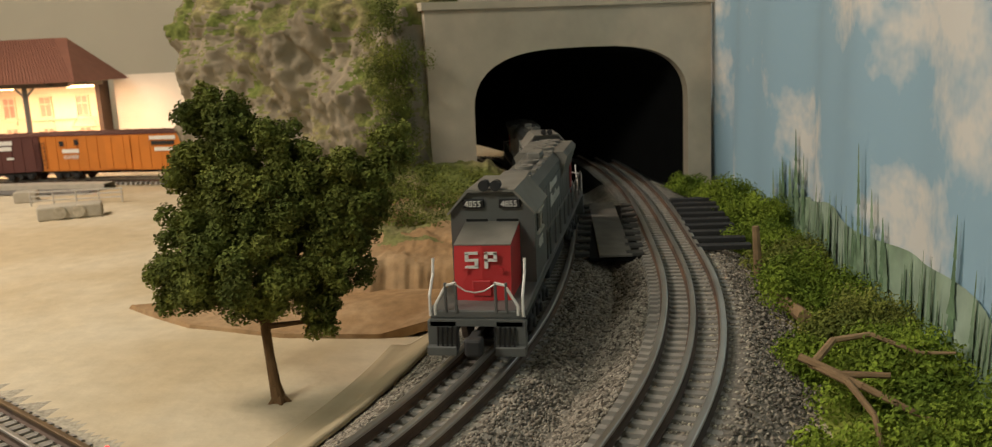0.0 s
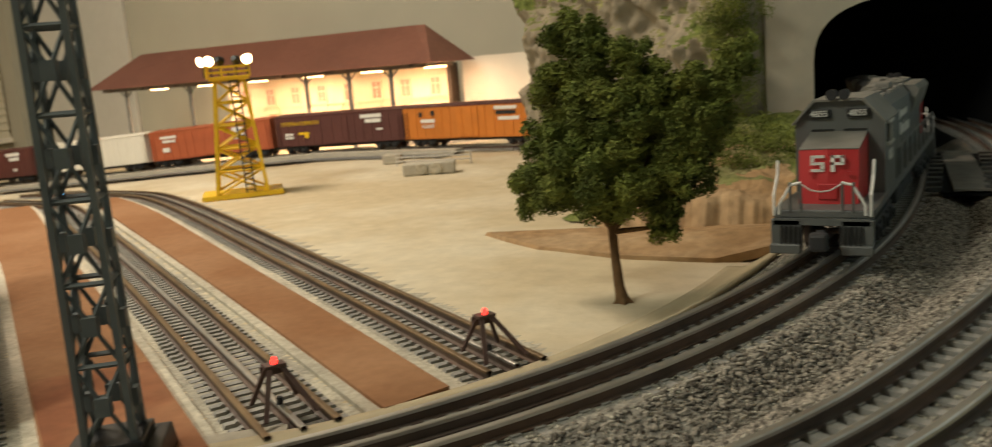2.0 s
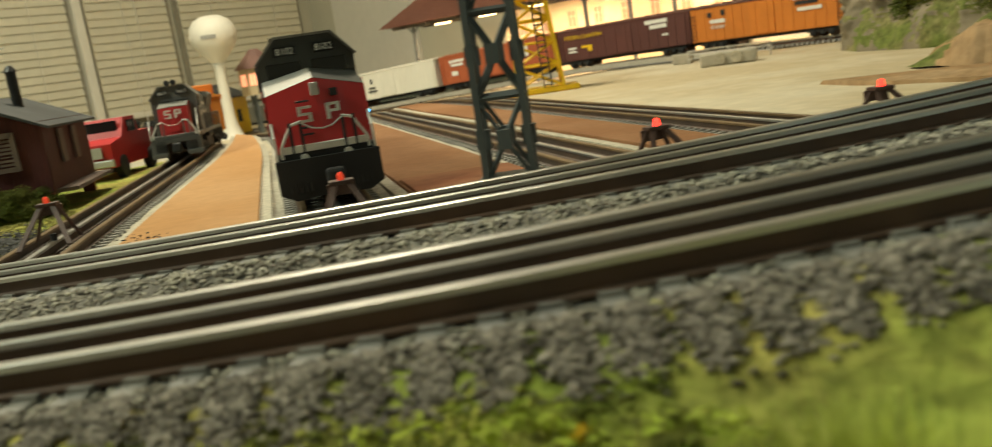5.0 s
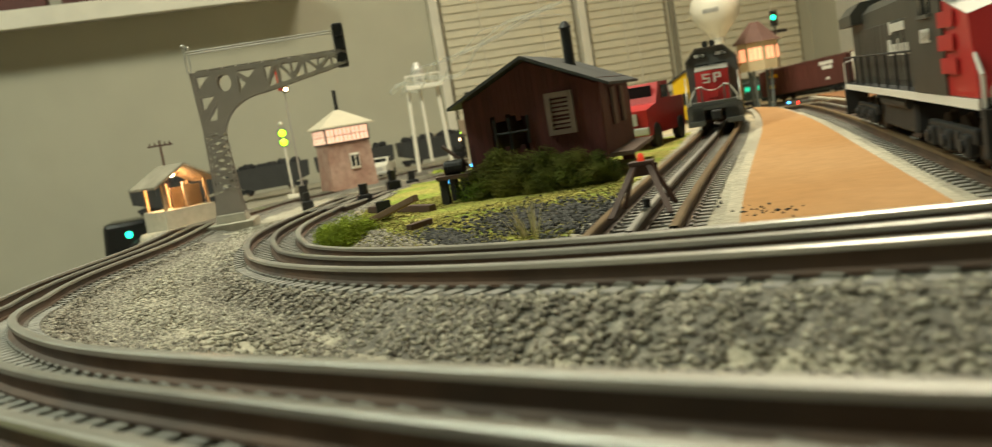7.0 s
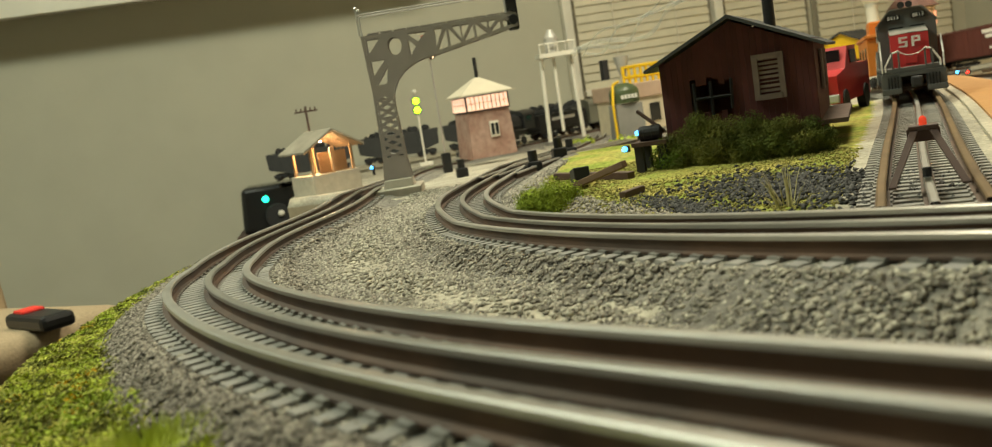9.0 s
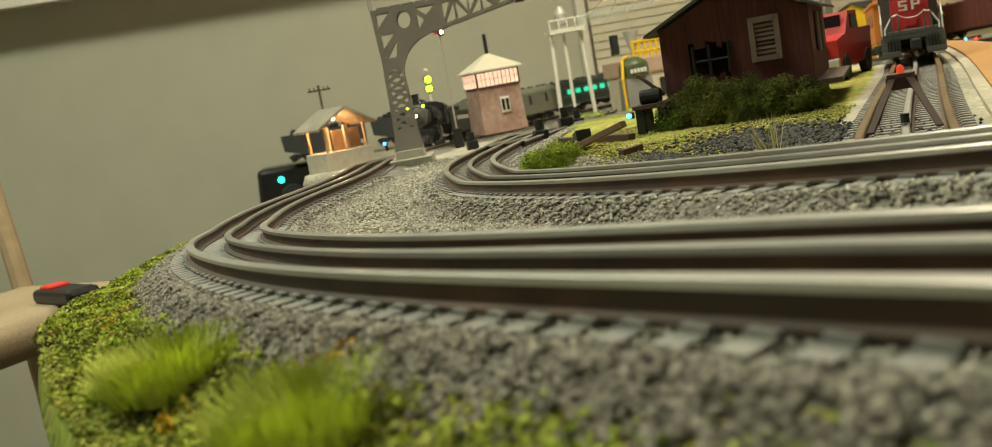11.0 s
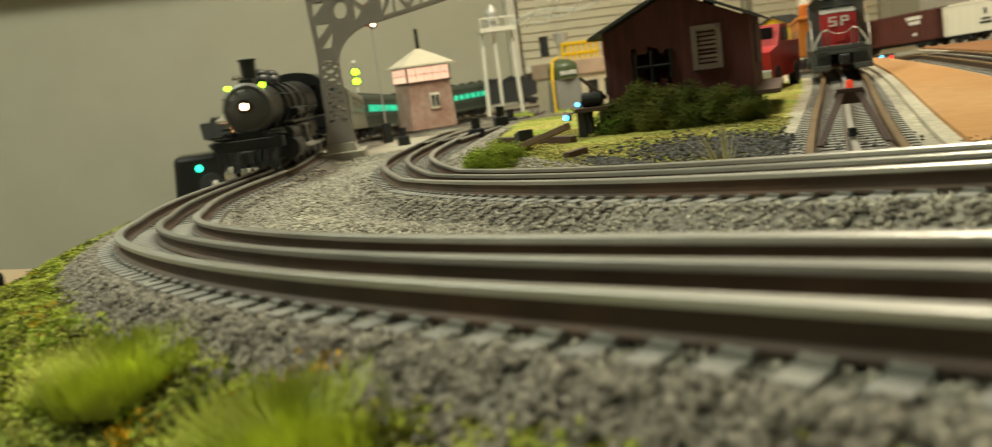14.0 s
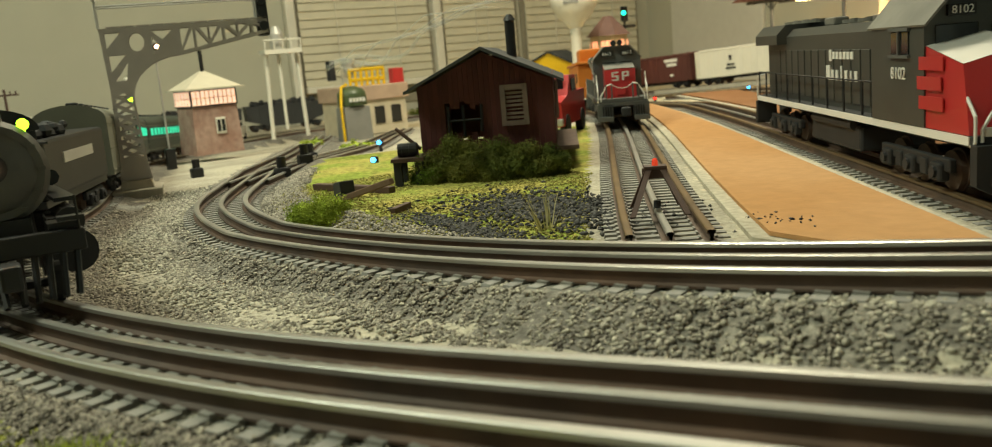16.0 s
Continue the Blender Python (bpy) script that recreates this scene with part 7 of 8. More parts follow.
smoke()
for along_wall, r, mt, top in ((0.006, 0.013, BUSH, 1.5), (0.022, 0.018, OLIVE, 1.95), (0.041, 0.018, OLIVE, 1.75), (0.059, 0.017, OLIVE, 1.65), (0.077, 0.017, OLIVE, 1.7), (0.094, 0.014, OLIVE, 1.75)):
    shrub("bush", -0.7275 + 0.554 * along_wall + 0.832 * 0.015, 0.2426 + 0.832 * along_wall - 0.554 * 0.015, r, 34, 4200, 0.0007, mt, "olive green shrub against the shed's gable wall", h=top, group="shed bushes")
shrub("bush", -0.648, 0.133, 0.0165, 30, 3200, 0.0007, mat("bright_bush", (0.33, 0.40, 0.05), 0.85, vary=0.5, scale=120, second=(0.20, 0.27, 0.03), patch=40), "bright green round shrub beside the inner track", h=1.15, group="shed bushes")


def plank(x, y, rot, L, w, h, tilt, label, mt=WOODDARK):
    bm = bmesh.new()
    box(bm, (0, 0, 0), (L, w, h), bevel=0.0006)
    ob = solid("plank", bm, mt, label, "plank", group="loose timber")
    ob.matrix_basis = pose(x, y, float(ground_z(x, y)) + h / 2 + L / 2 * math.sin(math.radians(abs(tilt))), 0, tilt, rot)


plank(-0.655, 0.163, 35, 0.052, 0.005, 0.004, -16, "weathered brown timber leaning on the grass", mat("old_timber", (0.20, 0.13, 0.09), 0.85, vary=0.25))
plank(-0.612, 0.172, 130, 0.022, 0.004, 0.004, 0, "short brown offcut lying on the grass")
plank(-0.73, 0.185, 20, 0.085, 0.006, 0.005, 0, "dark timber baulk lying beside the dock")
plank(-0.70, 0.168, -10, 0.030, 0.010, 0.010, -8, "black broken timber crib beside a shrub", MATTBLACK)


def tuft(x, y, h, n, r, material, label, z=0.0):
    v, f = [], []
    for i in range(n):
        a, q = rng.uniform(0, 6.28), r * math.sqrt(rng.uniform(0, 1))
        b = np.array([q * math.cos(a), q * math.sin(a), 0])
        lean = np.array([math.cos(a), math.sin(a), 0]) * rng.uniform(0.1, 0.6) * h + rng.normal(0, 0.12 * h, 3) * [1, 1, 0]
        hh = h * rng.uniform(0.6, 1.15)
        side = np.array([-math.sin(a), math.cos(a), 0]) * 0.00035
        k = len(v)
        v += [b - side, b + side, b + lean * 0.5 + [0, 0, hh * 0.6] + side * 0.7, b + lean * 0.5 + [0, 0, hh * 0.6] - side * 0.7, b + lean + [0, 0, hh]]
        f += [(k, k + 1, k + 2, k + 3), (k + 3, k + 2, k + 4)]
    ob = new("grass_tuft", mesh_np("grass_tuft", v, f, material))
    ob.matrix_basis = pose(x, y, float(ground_z(x, y)) - 0.001 + z)
    tagged(ob, label, "grass", "grass tufts")


STRAW = mat("straw", (0.50, 0.44, 0.24), 0.85, vary=0.2)
FLOWER = mat("yellow_flower", (0.72, 0.42, 0.02), 0.8, vary=0.3)
tuft(-0.487, 0.197, 0.019, 26, 0.006, STRAW, "tall dry straw tuft before the shed")
for x, y, h, n, r in ((-0.310, -0.029, 0.010, 1500, 0.015), (-0.322, -0.040, 0.007, 700, 0.011), (-0.246, 0.002, 0.010, 1300, 0.014), (-0.20, 0.016, 0.008, 700, 0.014), (-0.16, 0.04, 0.007, 600, 0.014), (-0.12, 0.062, 0.008, 700, 0.014), (0.03, 0.155, 0.014, 900, 0.02), (-0.02, 0.125, 0.012, 700, 0.018), (-0.07, 0.092, 0.009, 700, 0.016)):
    tuft(x, y - 0.006, h, n, r, mat("static_grass", (0.66, 0.72, 0.15), 0.85, vary=0.3, scale=120, second=(0.52, 0.58, 0.11), patch=40), "bright lime green static grass tuft on the layout edge")
for x, y, r, mt, word in ((-0.400, -0.075, 0.005, FLOWER, "yellow"), (-0.390, -0.068, 0.004, FLOWER, "yellow"), (-0.285, -0.030, 0.005, FLOWER, "yellow"), (-0.466, -0.094, 0.004, LEAF, "dark green"), (-0.43, -0.094, 0.004, LEAF, "dark green"), (-0.265, 0.002, 0.006, FLOWER, "yellow"), (-0.28, -0.012, 0.006, BUSH, "green")):
    shrub("bush", x, y, r, 12, 500, 0.0008, mt, "tiny " + word + " clump of foliage on the grass edge", h=0.8, group="edge clumps")


def turf(rng_, n):
    x = rng_.uniform(-0.80, 0.12, n)
    y = edge_y(x) + rng_.uniform(0.003, 0.05, n)
    keep = nearest(OUTER[::2], x, y) > 0.041 + 0.002 * np.sin(x * 90)
    return np.c_[x, y][keep]


def moss_edge(n, r0, r1, leaf, material, label, d0, seed):
    """Low lumps of fine foliage on the strip between the ballast and the board's edge."""
    g = np.random.default_rng(seed)
    x = g.uniform(-0.95, 0.12, n * 2)
    y = edge_y(x) + g.uniform(0.005, 0.062, n * 2)
    keep = nearest(OUTER[::2], x, y) > d0 - 0.002 * np.clip((x + 0.34) / 0.12, 0, 1) + 0.007 * np.array([noise.noise((a * 25, b * 25, seed)) for a, b in zip(x, y)])
    x, y = x[keep][:n], y[keep][:n]
    c = np.c_[x, y, ground_z(x, y)]
    ob = new("moss", clump_mesh("moss", [tuple(p) for p in c], list(g.uniform(r0, r1, len(x))), 1500, leaf, material, g, 0.45))
    tagged(ob, label, "moss", kind="stuff")


moss_edge(1500, 0.0020, 0.0042, 0.0007, LIME, "lime green foam turf along the layout edge", 0.043, 1)
moss_edge(900, 0.0020, 0.0042, 0.0007, OLIVE, "olive green foam turf along the layout edge", 0.042, 2)
moss_edge(160, 0.0020, 0.004, 0.0007, LEAF, "dark green foam clumps along the layout edge", 0.042, 3)
moss_edge(80, 0.002, 0.004, 0.0007, FLOWER, "yellow flowering foam along the layout edge", 0.046, 4)
TURF = island_mat("turf_crumbs", (0.13, 0.145, 0.02), (0.50, 0.49, 0.10))
stones("turf", 26000, turf, (0.0004, 0.0011), TURF, "crumbly bright green model turf along the layout edge")


def shed_turf(rng_, n):
    p = np.c_[rng_.uniform(-0.80, -0.43, n), rng_.uniform(0.13, 0.33, n)]
    keep = (nearest(INNER[::2], p[:, 0], p[:, 1]) > 0.036) & (nearest(YARD[3], p[:, 0], p[:, 1]) > 0.034) & ((p[:, 0] + 0.43) * 0.575 + (p[:, 1] - 0.2) * 0.818 < 0.0)
    return p[keep]


stones("turf", 15000, shed_turf, (0.0004, 0.0010), island_mat("moss_crumbs", (0.10, 0.095, 0.02), (0.40, 0.35, 0.10)), "patchy green and yellow model turf before the shed")
stones("coal_spill", 1900, lambda r, n: np.c_[r.normal(-0.535, 0.038, n), r.normal(0.232, 0.022, n)], (0.0008, 0.0019), DARKSTONE, "black coal lumps spilled before the shed")
stones("coal_spill", 1200, lambda r, n: np.c_[r.normal(-0.52, 0.04, n), r.normal(0.170, 0.007, n)], (0.0007, 0.0015), DARKSTONE, "black coal lumps scattered by the track")


# ---- signals and buildings at the far end ----
def gantry():
    g = thing("signal_gantry", Matrix.Translation((-1.000, 0.074, -0.011)) @ Matrix.Rotation(math.radians(80), 4, "Z") @ Matrix.Diagonal((0.90, 0.90, 1.0, 1.0)), "pale grey cantilever signal gantry of pierced steel", "signal gantry")
    bm = bmesh.new()
    box(bm, (0, 0, 0.004), (0.048, 0.060, 0.008), bevel=0.001)
    box(bm, (0, 0, 0.011), (0.034, 0.034, 0.010), taper=0.85, bevel=0.001)
    part("base", bm, CONCRETE, g, "cream concrete base")
    # one plate a side: tapering mast, rounded bracket and arm
    bend = [(0.0095 + 0.050 * (1 - math.cos(a)), 0.088 + 0.037 * math.sin(a)) for a in np.linspace(0, math.pi / 2, 9)]
    outline = [(-0.0155, 0.014), (0.0155, 0.014), (0.0125, 0.034)] + bend + [(0.150, 0.140), (0.150, 0.1525), (-0.0135, 0.1525), (-0.0110, 0.100), (-0.0125, 0.034)]
    holes = []
    for i in range(7):
        z0, z1 = 0.034 + i * 0.0084, 0.034 + (i + 1) * 0.0084
        h, m_ = 0.0105 - 0.0003 * i, (z0 + z1) / 2
        for s in (-1, 1):
            holes.append([(s * (h - 0.0005), z0 + 0.0014), (s * (h - 0.0005), z1 - 0.0014), (s * 0.0022, m_)])
        holes.append([(-h * 0.62, z1 + 0.0000), (0, m_ + 0.0017), (h * 0.62, z1 + 0.0000), (0, z1 + 0.0025)])
    for i in range(6):
        x0, x1 = 0.062 + i * 0.0144, 0.062 + (i + 1) * 0.0144
        lo0, lo1 = 0.1255 + (x0 - 0.0595) * 0.165, 0.1255 + (x1 - 0.0595) * 0.165
        if i % 2:
            holes.append([(x0 + 0.0012, lo0 + 0.0028), (x1 - 0.0012, lo1 + 0.0028), (x0 + 0.0012, 0.1488)])
            holes.append([(x1 - 0.0008, lo1 + 0.0062), (x1 - 0.0008, 0.1495), (x0 + 0.0045, 0.1495)])
        else:
            holes.append([(x0 + 0.0012, lo0 + 0.0028), (x1 - 0.0012, lo1 + 0.0028), (x1 - 0.0012, 0.1488)])
            holes.append([(x0 + 0.0008, lo0 + 0.0062), (x1 - 0.0045, 0.1495), (x0 + 0.0008, 0.1495)])
    ring = lambda x, z, rx, rz: [(x + rx * math.cos(a), z + rz * math.sin(a)) for a in np.linspace(0, 2 * math.pi, 12, endpoint=False)]
    holes += [ring(0.020, 0.1395, 0.0075, 0.0085), [(-0.0095, 0.1490), (0.0065, 0.1490), (-0.0095, 0.1335)], [(-0.0085, 0.1290), (0.0085, 0.1290), (-0.0080, 0.1130)], [(0.0100, 0.1240), (0.0060, 0.1060), (-0.0055, 0.1060)],
              [(0.034, 0.1490), (0.056, 0.1490), (0.045, 0.1400)], [(0.034, 0.1440), (0.034, 0.1270), (0.042, 0.1360)]]
    for off in (-0.011, 0.011):
        bm = bmesh.new()
        edges = []
        for loop in [outline] + holes:
            v = [bm.verts.new((x, off, z)) for x, z in loop]
            edges += [bm.edges.new((p, q)) for p, q in zip(v, v[1:] + v[:1])]
        bmesh.ops.triangle_fill(bm, use_beauty=True, edges=edges)
        out = bmesh.ops.extrude_face_region(bm, geom=bm.faces[:])["geom"]
        for v in out:
            if isinstance(v, bmesh.types.BMVert):
                v.co.y += 0.0016 if off < 0 else -0.0016
        bmesh.ops.recalc_face_normals(bm, faces=bm.faces[:])
        part("truss", bm, MASTGREY, g)
    plates = [((0.0, 0, 0.022 + i * 0.0176), (0.022 - i * 0.001, 0.0204, 0.0014)) for i in range(5)] + [((i * 0.014, 0, 0.1535), (0.0125, 0.022, 0.0014)) for i in range(11)]
    for at, size in plates:
        bm = bmesh.new()
        box(bm, at, size)
        part("deck_plate", bm, MASTGREY, g)
    for off in (-0.011, 0.011):
        bm = bmesh.new()
        rod(bm, (-0.014, off, 0.153), (-0.014, off, 0.176), 0.0009)
        rod(bm, (-0.014, off, 0.172), (0.140, off, 0.172), 0.0009)
        rod(bm, (0.140, off, 0.153), (0.140, off, 0.172), 0.0009)
        ball(bm, (-0.014, off, 0.178), 0.0020)
        part("handrail", bm, SILVER, g)
    bm = bmesh.new()
    box(bm, (0.146, 0.0, 0.158), (0.012, 0.016, 0.042), bevel=0.002)
    for z in (0.146, 0.158, 0.170):
        rod(bm, (0.146, -0.008, z), (0.146, -0.016, z), 0.0046, seg=12)
        rod(bm, (0.146, 0.008, z), (0.146, 0.016, z), 0.0046, seg=12)
    part("signal_head", bm, BLACK, g, "black three-lamp signal head")


gantry()


def semaphore():
    s = thing("semaphore_signal", pose(-1.56, 0.196, -0.040), "grey lattice semaphore post with red arm and lamp", "signal")
    bm = bmesh.new()
    for k in (-1, 1):
        rod(bm, (k * 0.0035, 0, 0.03), (k * 0.0022, 0, 0.20), 0.0010, seg=5)
    for i in range(16):
        rod(bm, (-0.0033, 0, 0.032 + i * 0.0103), (0.0033, 0, 0.042 + i * 0.0103), 0.0006, seg=4)
        rod(bm, (0.0033, 0, 0.032 + i * 0.0103), (-0.0033, 0, 0.042 + i * 0.0103), 0.0006, seg=4)
    part("post", bm, MASTGREY, s)
    bm = bmesh.new()
    box(bm, (0, 0, 0.016), (0.014, 0.014, 0.034), bevel=0.001)
    part("relay_case", bm, BLACK, s)
    bm = bmesh.new()
    box(bm, (0.003, -0.006, 0.203), (0.002, 0.006, 0.034), bevel=0.0004)
    part("arm", bm, mat("signal_red", (0.5, 0.05, 0.03), 0.5), s, "red semaphore arm")
    bm = bmesh.new()
    rod(bm, (0.002, 0.002, 0.187), (0.012, 0.002, 0.187), 0.0055, seg=12)
    part("lamp_hood", bm, BLACK, s)
    bm = bmesh.new()
    ball(bm, (0.012, 0.002, 0.187), 0.0030)
    part("lens", bm, LENSWARM, s)
    g = thing("colour_light_signal", pose(-2.20, 0.232, -0.060), "slender signal post with two glowing green lamps", "signal")
    bm = bmesh.new()
    rod(bm, (0, 0, 0), (0, 0, 0.158), 0.0024)
    box(bm, (0, 0, 0.004), (0.03, 0.03, 0.008))
    ball(bm, (0, 0, 0.170), 0.005)
    part("post", bm, WHITE, g)
    for z in (0.128, 0.149):
        bm = bmesh.new()
        rod(bm, (-0.004, 0, z), (0.004, 0, z), 0.0100, seg=16)
        hd = part("head", bm, BLACK, g)
        bm = bmesh.new()
        ball(bm, (0.004, 0, z), 0.0078, sx=0.4)
        part("lens", bm, LENSGREEN, hd, "glowing green lens")


semaphore()


def signal_tower():
    t = thing("signal_box", Matrix.Translation((-1.74, 0.297, -0.034)) @ Matrix.Rotation(math.radians(8), 4, "Z"), "pinkish brick signal box with lit upper windows", "signal box")
    BRICKM = mat("pale_brick", (0.33, 0.20, 0.16), 0.85, vary=0.2, scale=130, second=(0.40, 0.27, 0.22), patch=30)
    bm = bmesh.new()
    box(bm, (0, 0, 0.041), (0.084, 0.084, 0.082), taper=0.93)
    body = part("brick_base", bm, BRICKM, t)
    bm = bmesh.new()
    box(bm, (0, 0, 0.0965), (0.082, 0.082, 0.029))
    part("upper_storey", bm, mat("dark_frame", (0.07, 0.055, 0.05), 0.6), t)
    for rot in (0, 90, 180, 270):
        for q in (-0.031, -0.0155, 0, 0.0155, 0.031):
            bm = bmesh.new()
            box(bm, (0, 0, 0), (0.0016, 0.0135, 0.024), bevel=0.0004)
            mm = Matrix.Rotation(math.radians(rot), 4, "Z") @ Matrix.Translation((0.0414, q, 0.0965))
            for v in bm.verts:
                v.co = mm @ v.co
            w = part("window", bm, mat("signal_box_window", (0.9, 0.7, 0.5), 0.4, emit=(1.0, 0.60, 0.42), power=1.05), t, "lit window")
            bm = bmesh.new()
            box(bm, (0.0424, q, 0.0965), (0.001, 0.0010, 0.024))
            box(bm, (0.0424, q, 0.0965), (0.001, 0.0135, 0.0010))
            for v in bm.verts:
                v.co = Matrix.Rotation(math.radians(rot), 4, "Z") @ v.co
            part("glazing_bar", bm, mat("dark_frame", (0.07, 0.055, 0.05), 0.6), w)
    bm = bmesh.new()
    rod(bm, (0, 0, 0.1115), (0, 0, 0.142), 0.072, 0.006, seg=4)
    bmesh.ops.rotate(bm, verts=bm.verts, cent=(0, 0, 0), matrix=Matrix.Rotation(math.radians(45), 3, "Z"))
    box(bm, (0, 0, 0.1118), (0.104, 0.104, 0.003))
    part("roof", bm, mat("cream_roof", (0.60, 0.54, 0.42), 0.8, vary=0.08), t, "cream hipped roof")
    bm = bmesh.new()
    rod(bm, (-0.008, 0.004, 0.13), (-0.008, 0.004, 0.178), 0.0035, seg=10)
    part("chimney_pipe", bm, BLACK, t)
    bm = bmesh.new()
    box(bm, (0.0415, 0.006, 0.048), (0.003, 0.017, 0.028), bevel=0.0006)
    w = part("lower_window", bm, WHITE, t, "white framed lower window")
    bm = bmesh.new()
    for q in (-0.004, 0.004):
        box(bm, (0.0433, 0.006 + q, 0.048), (0.001, 0.0055, 0.020))
    part("pane", bm, GLASS, w)


signal_tower()


def halt():
    h = thing("halt_shelter", Matrix.Translation((-1.60, 0.004, -0.048)) @ Matrix.Rotation(math.radians(-62), 4, "Z"), "small open railway halt on a cream plinth, lit inside", "shelter")
    bm = bmesh.new()
    box(bm, (0, 0, 0.020), (0.085, 0.075, 0.040), bevel=0.001)
    part("plinth", bm, CONCRETE, h)
    warm = mat("shelter_boards", (0.45, 0.30, 0.17), 0.7, vary=0.15)
    for x in (-0.036, 0.0, 0.036):
        for y in (-0.030, 0.030):
            bm = bmesh.new()
            box(bm, (x, y, 0.060), (0.004, 0.004, 0.040))
            part("post", bm, warm, h)
    bm = bmesh.new()
    box(bm, (-0.010, 0.012, 0.056), (0.050, 0.003, 0.034))
    part("back_wall", bm, warm, h)
    for s in (-1, 1):
        bm = bmesh.new()
        prism(bm, [(0, 0.106), (s * 0.054, 0.076), (s * 0.054, 0.079), (0, 0.109)], 0.09)
        part("roof_side", bm, mat("shelter_roof", (0.30, 0.27, 0.21), 0.7, vary=0.2), h)
        for i in range(7):
            bm = bmesh.new()
            rod(bm, (0, -0.040 + i * 0.0133, 0.105), (s * 0.052, -0.040 + i * 0.0133, 0.0755), 0.0012, seg=4)
            part("rafter", bm, warm, h)
    bm = bmesh.new()
    ball(bm, (0, 0, 0.092), 0.0026)
    part("bulb", bm, mat("bulb_glow", (1, 0.8, 0.5), 0.3, emit=(1.0, 0.62, 0.30), power=40), h, "glowing bulb")
    point_lamp("halt_lamp", (-1.585, -0.003, 0.032), 0.34, (1.0, 0.62, 0.32))
    p = thing("utility_pole", pose(-1.72, -0.01, -0.048), "brown utility pole with a cross-arm behind the halt", "pole")
    bm = bmesh.new()
    rod(bm, (0, 0, 0), (0, 0, 0.152), 0.002)
    box(bm, (0, 0, 0.143), (0.003, 0.040, 0.003))
    for q in (-0.016, -0.008, 0.008, 0.016):
        rod(bm, (0, q, 0.144), (0, q, 0.149), 0.0012)
    part("post", bm, WOODDARK, p)
    # transformer on a low shelf beyond the board
    t = thing("train_transformer", pose(-2.60, -0.150, -0.182), "glossy black train transformer with a green pilot light", "transformer")
    bm = bmesh.new()
    box(bm, (0, 0, 0.060), (0.16, 0.165, 0.120), taper=0.86, bevel=0.012)
    bd = part("case", bm, mat("gloss_black", (0.01, 0.01, 0.011), 0.18), t)
    bm = bmesh.new()
    ball(bm, (0.078, -0.012, 0.086), 0.0085, sx=0.5)
    part("pilot_light", bm, LENSTEAL, t)
    bm = bmesh.new()
    rod(bm, (0.070, 0.012, 0.038), (0.088, 0.012, 0.038), 0.034, 0.030, seg=24)
    kn = part("dial", bm, MATTBLACK, t)
    bm = bmesh.new()
    ball(bm, (0.090, 0.022, 0.044), 0.0085)
    part("dial_cap", bm, WHITE, kn)
    sh = bmesh.new()
    box(sh, (-2.62, -0.15, -0.19), (0.22, 0.20, 0.016), bevel=0.002)
    solid("side_table", sh, WOODDARK, "dark low table top holding the transformer", "table")
    for x in (-2.70, -2.54):
        for y in (-0.22, -0.08):
            lg = bmesh.new()
            box(lg, (x, y, -0.549), (0.04, 0.04, 0.702))
            solid("table_leg", lg, WOODDARK, "square dark wooden table leg", "table leg", group="table legs")


halt()


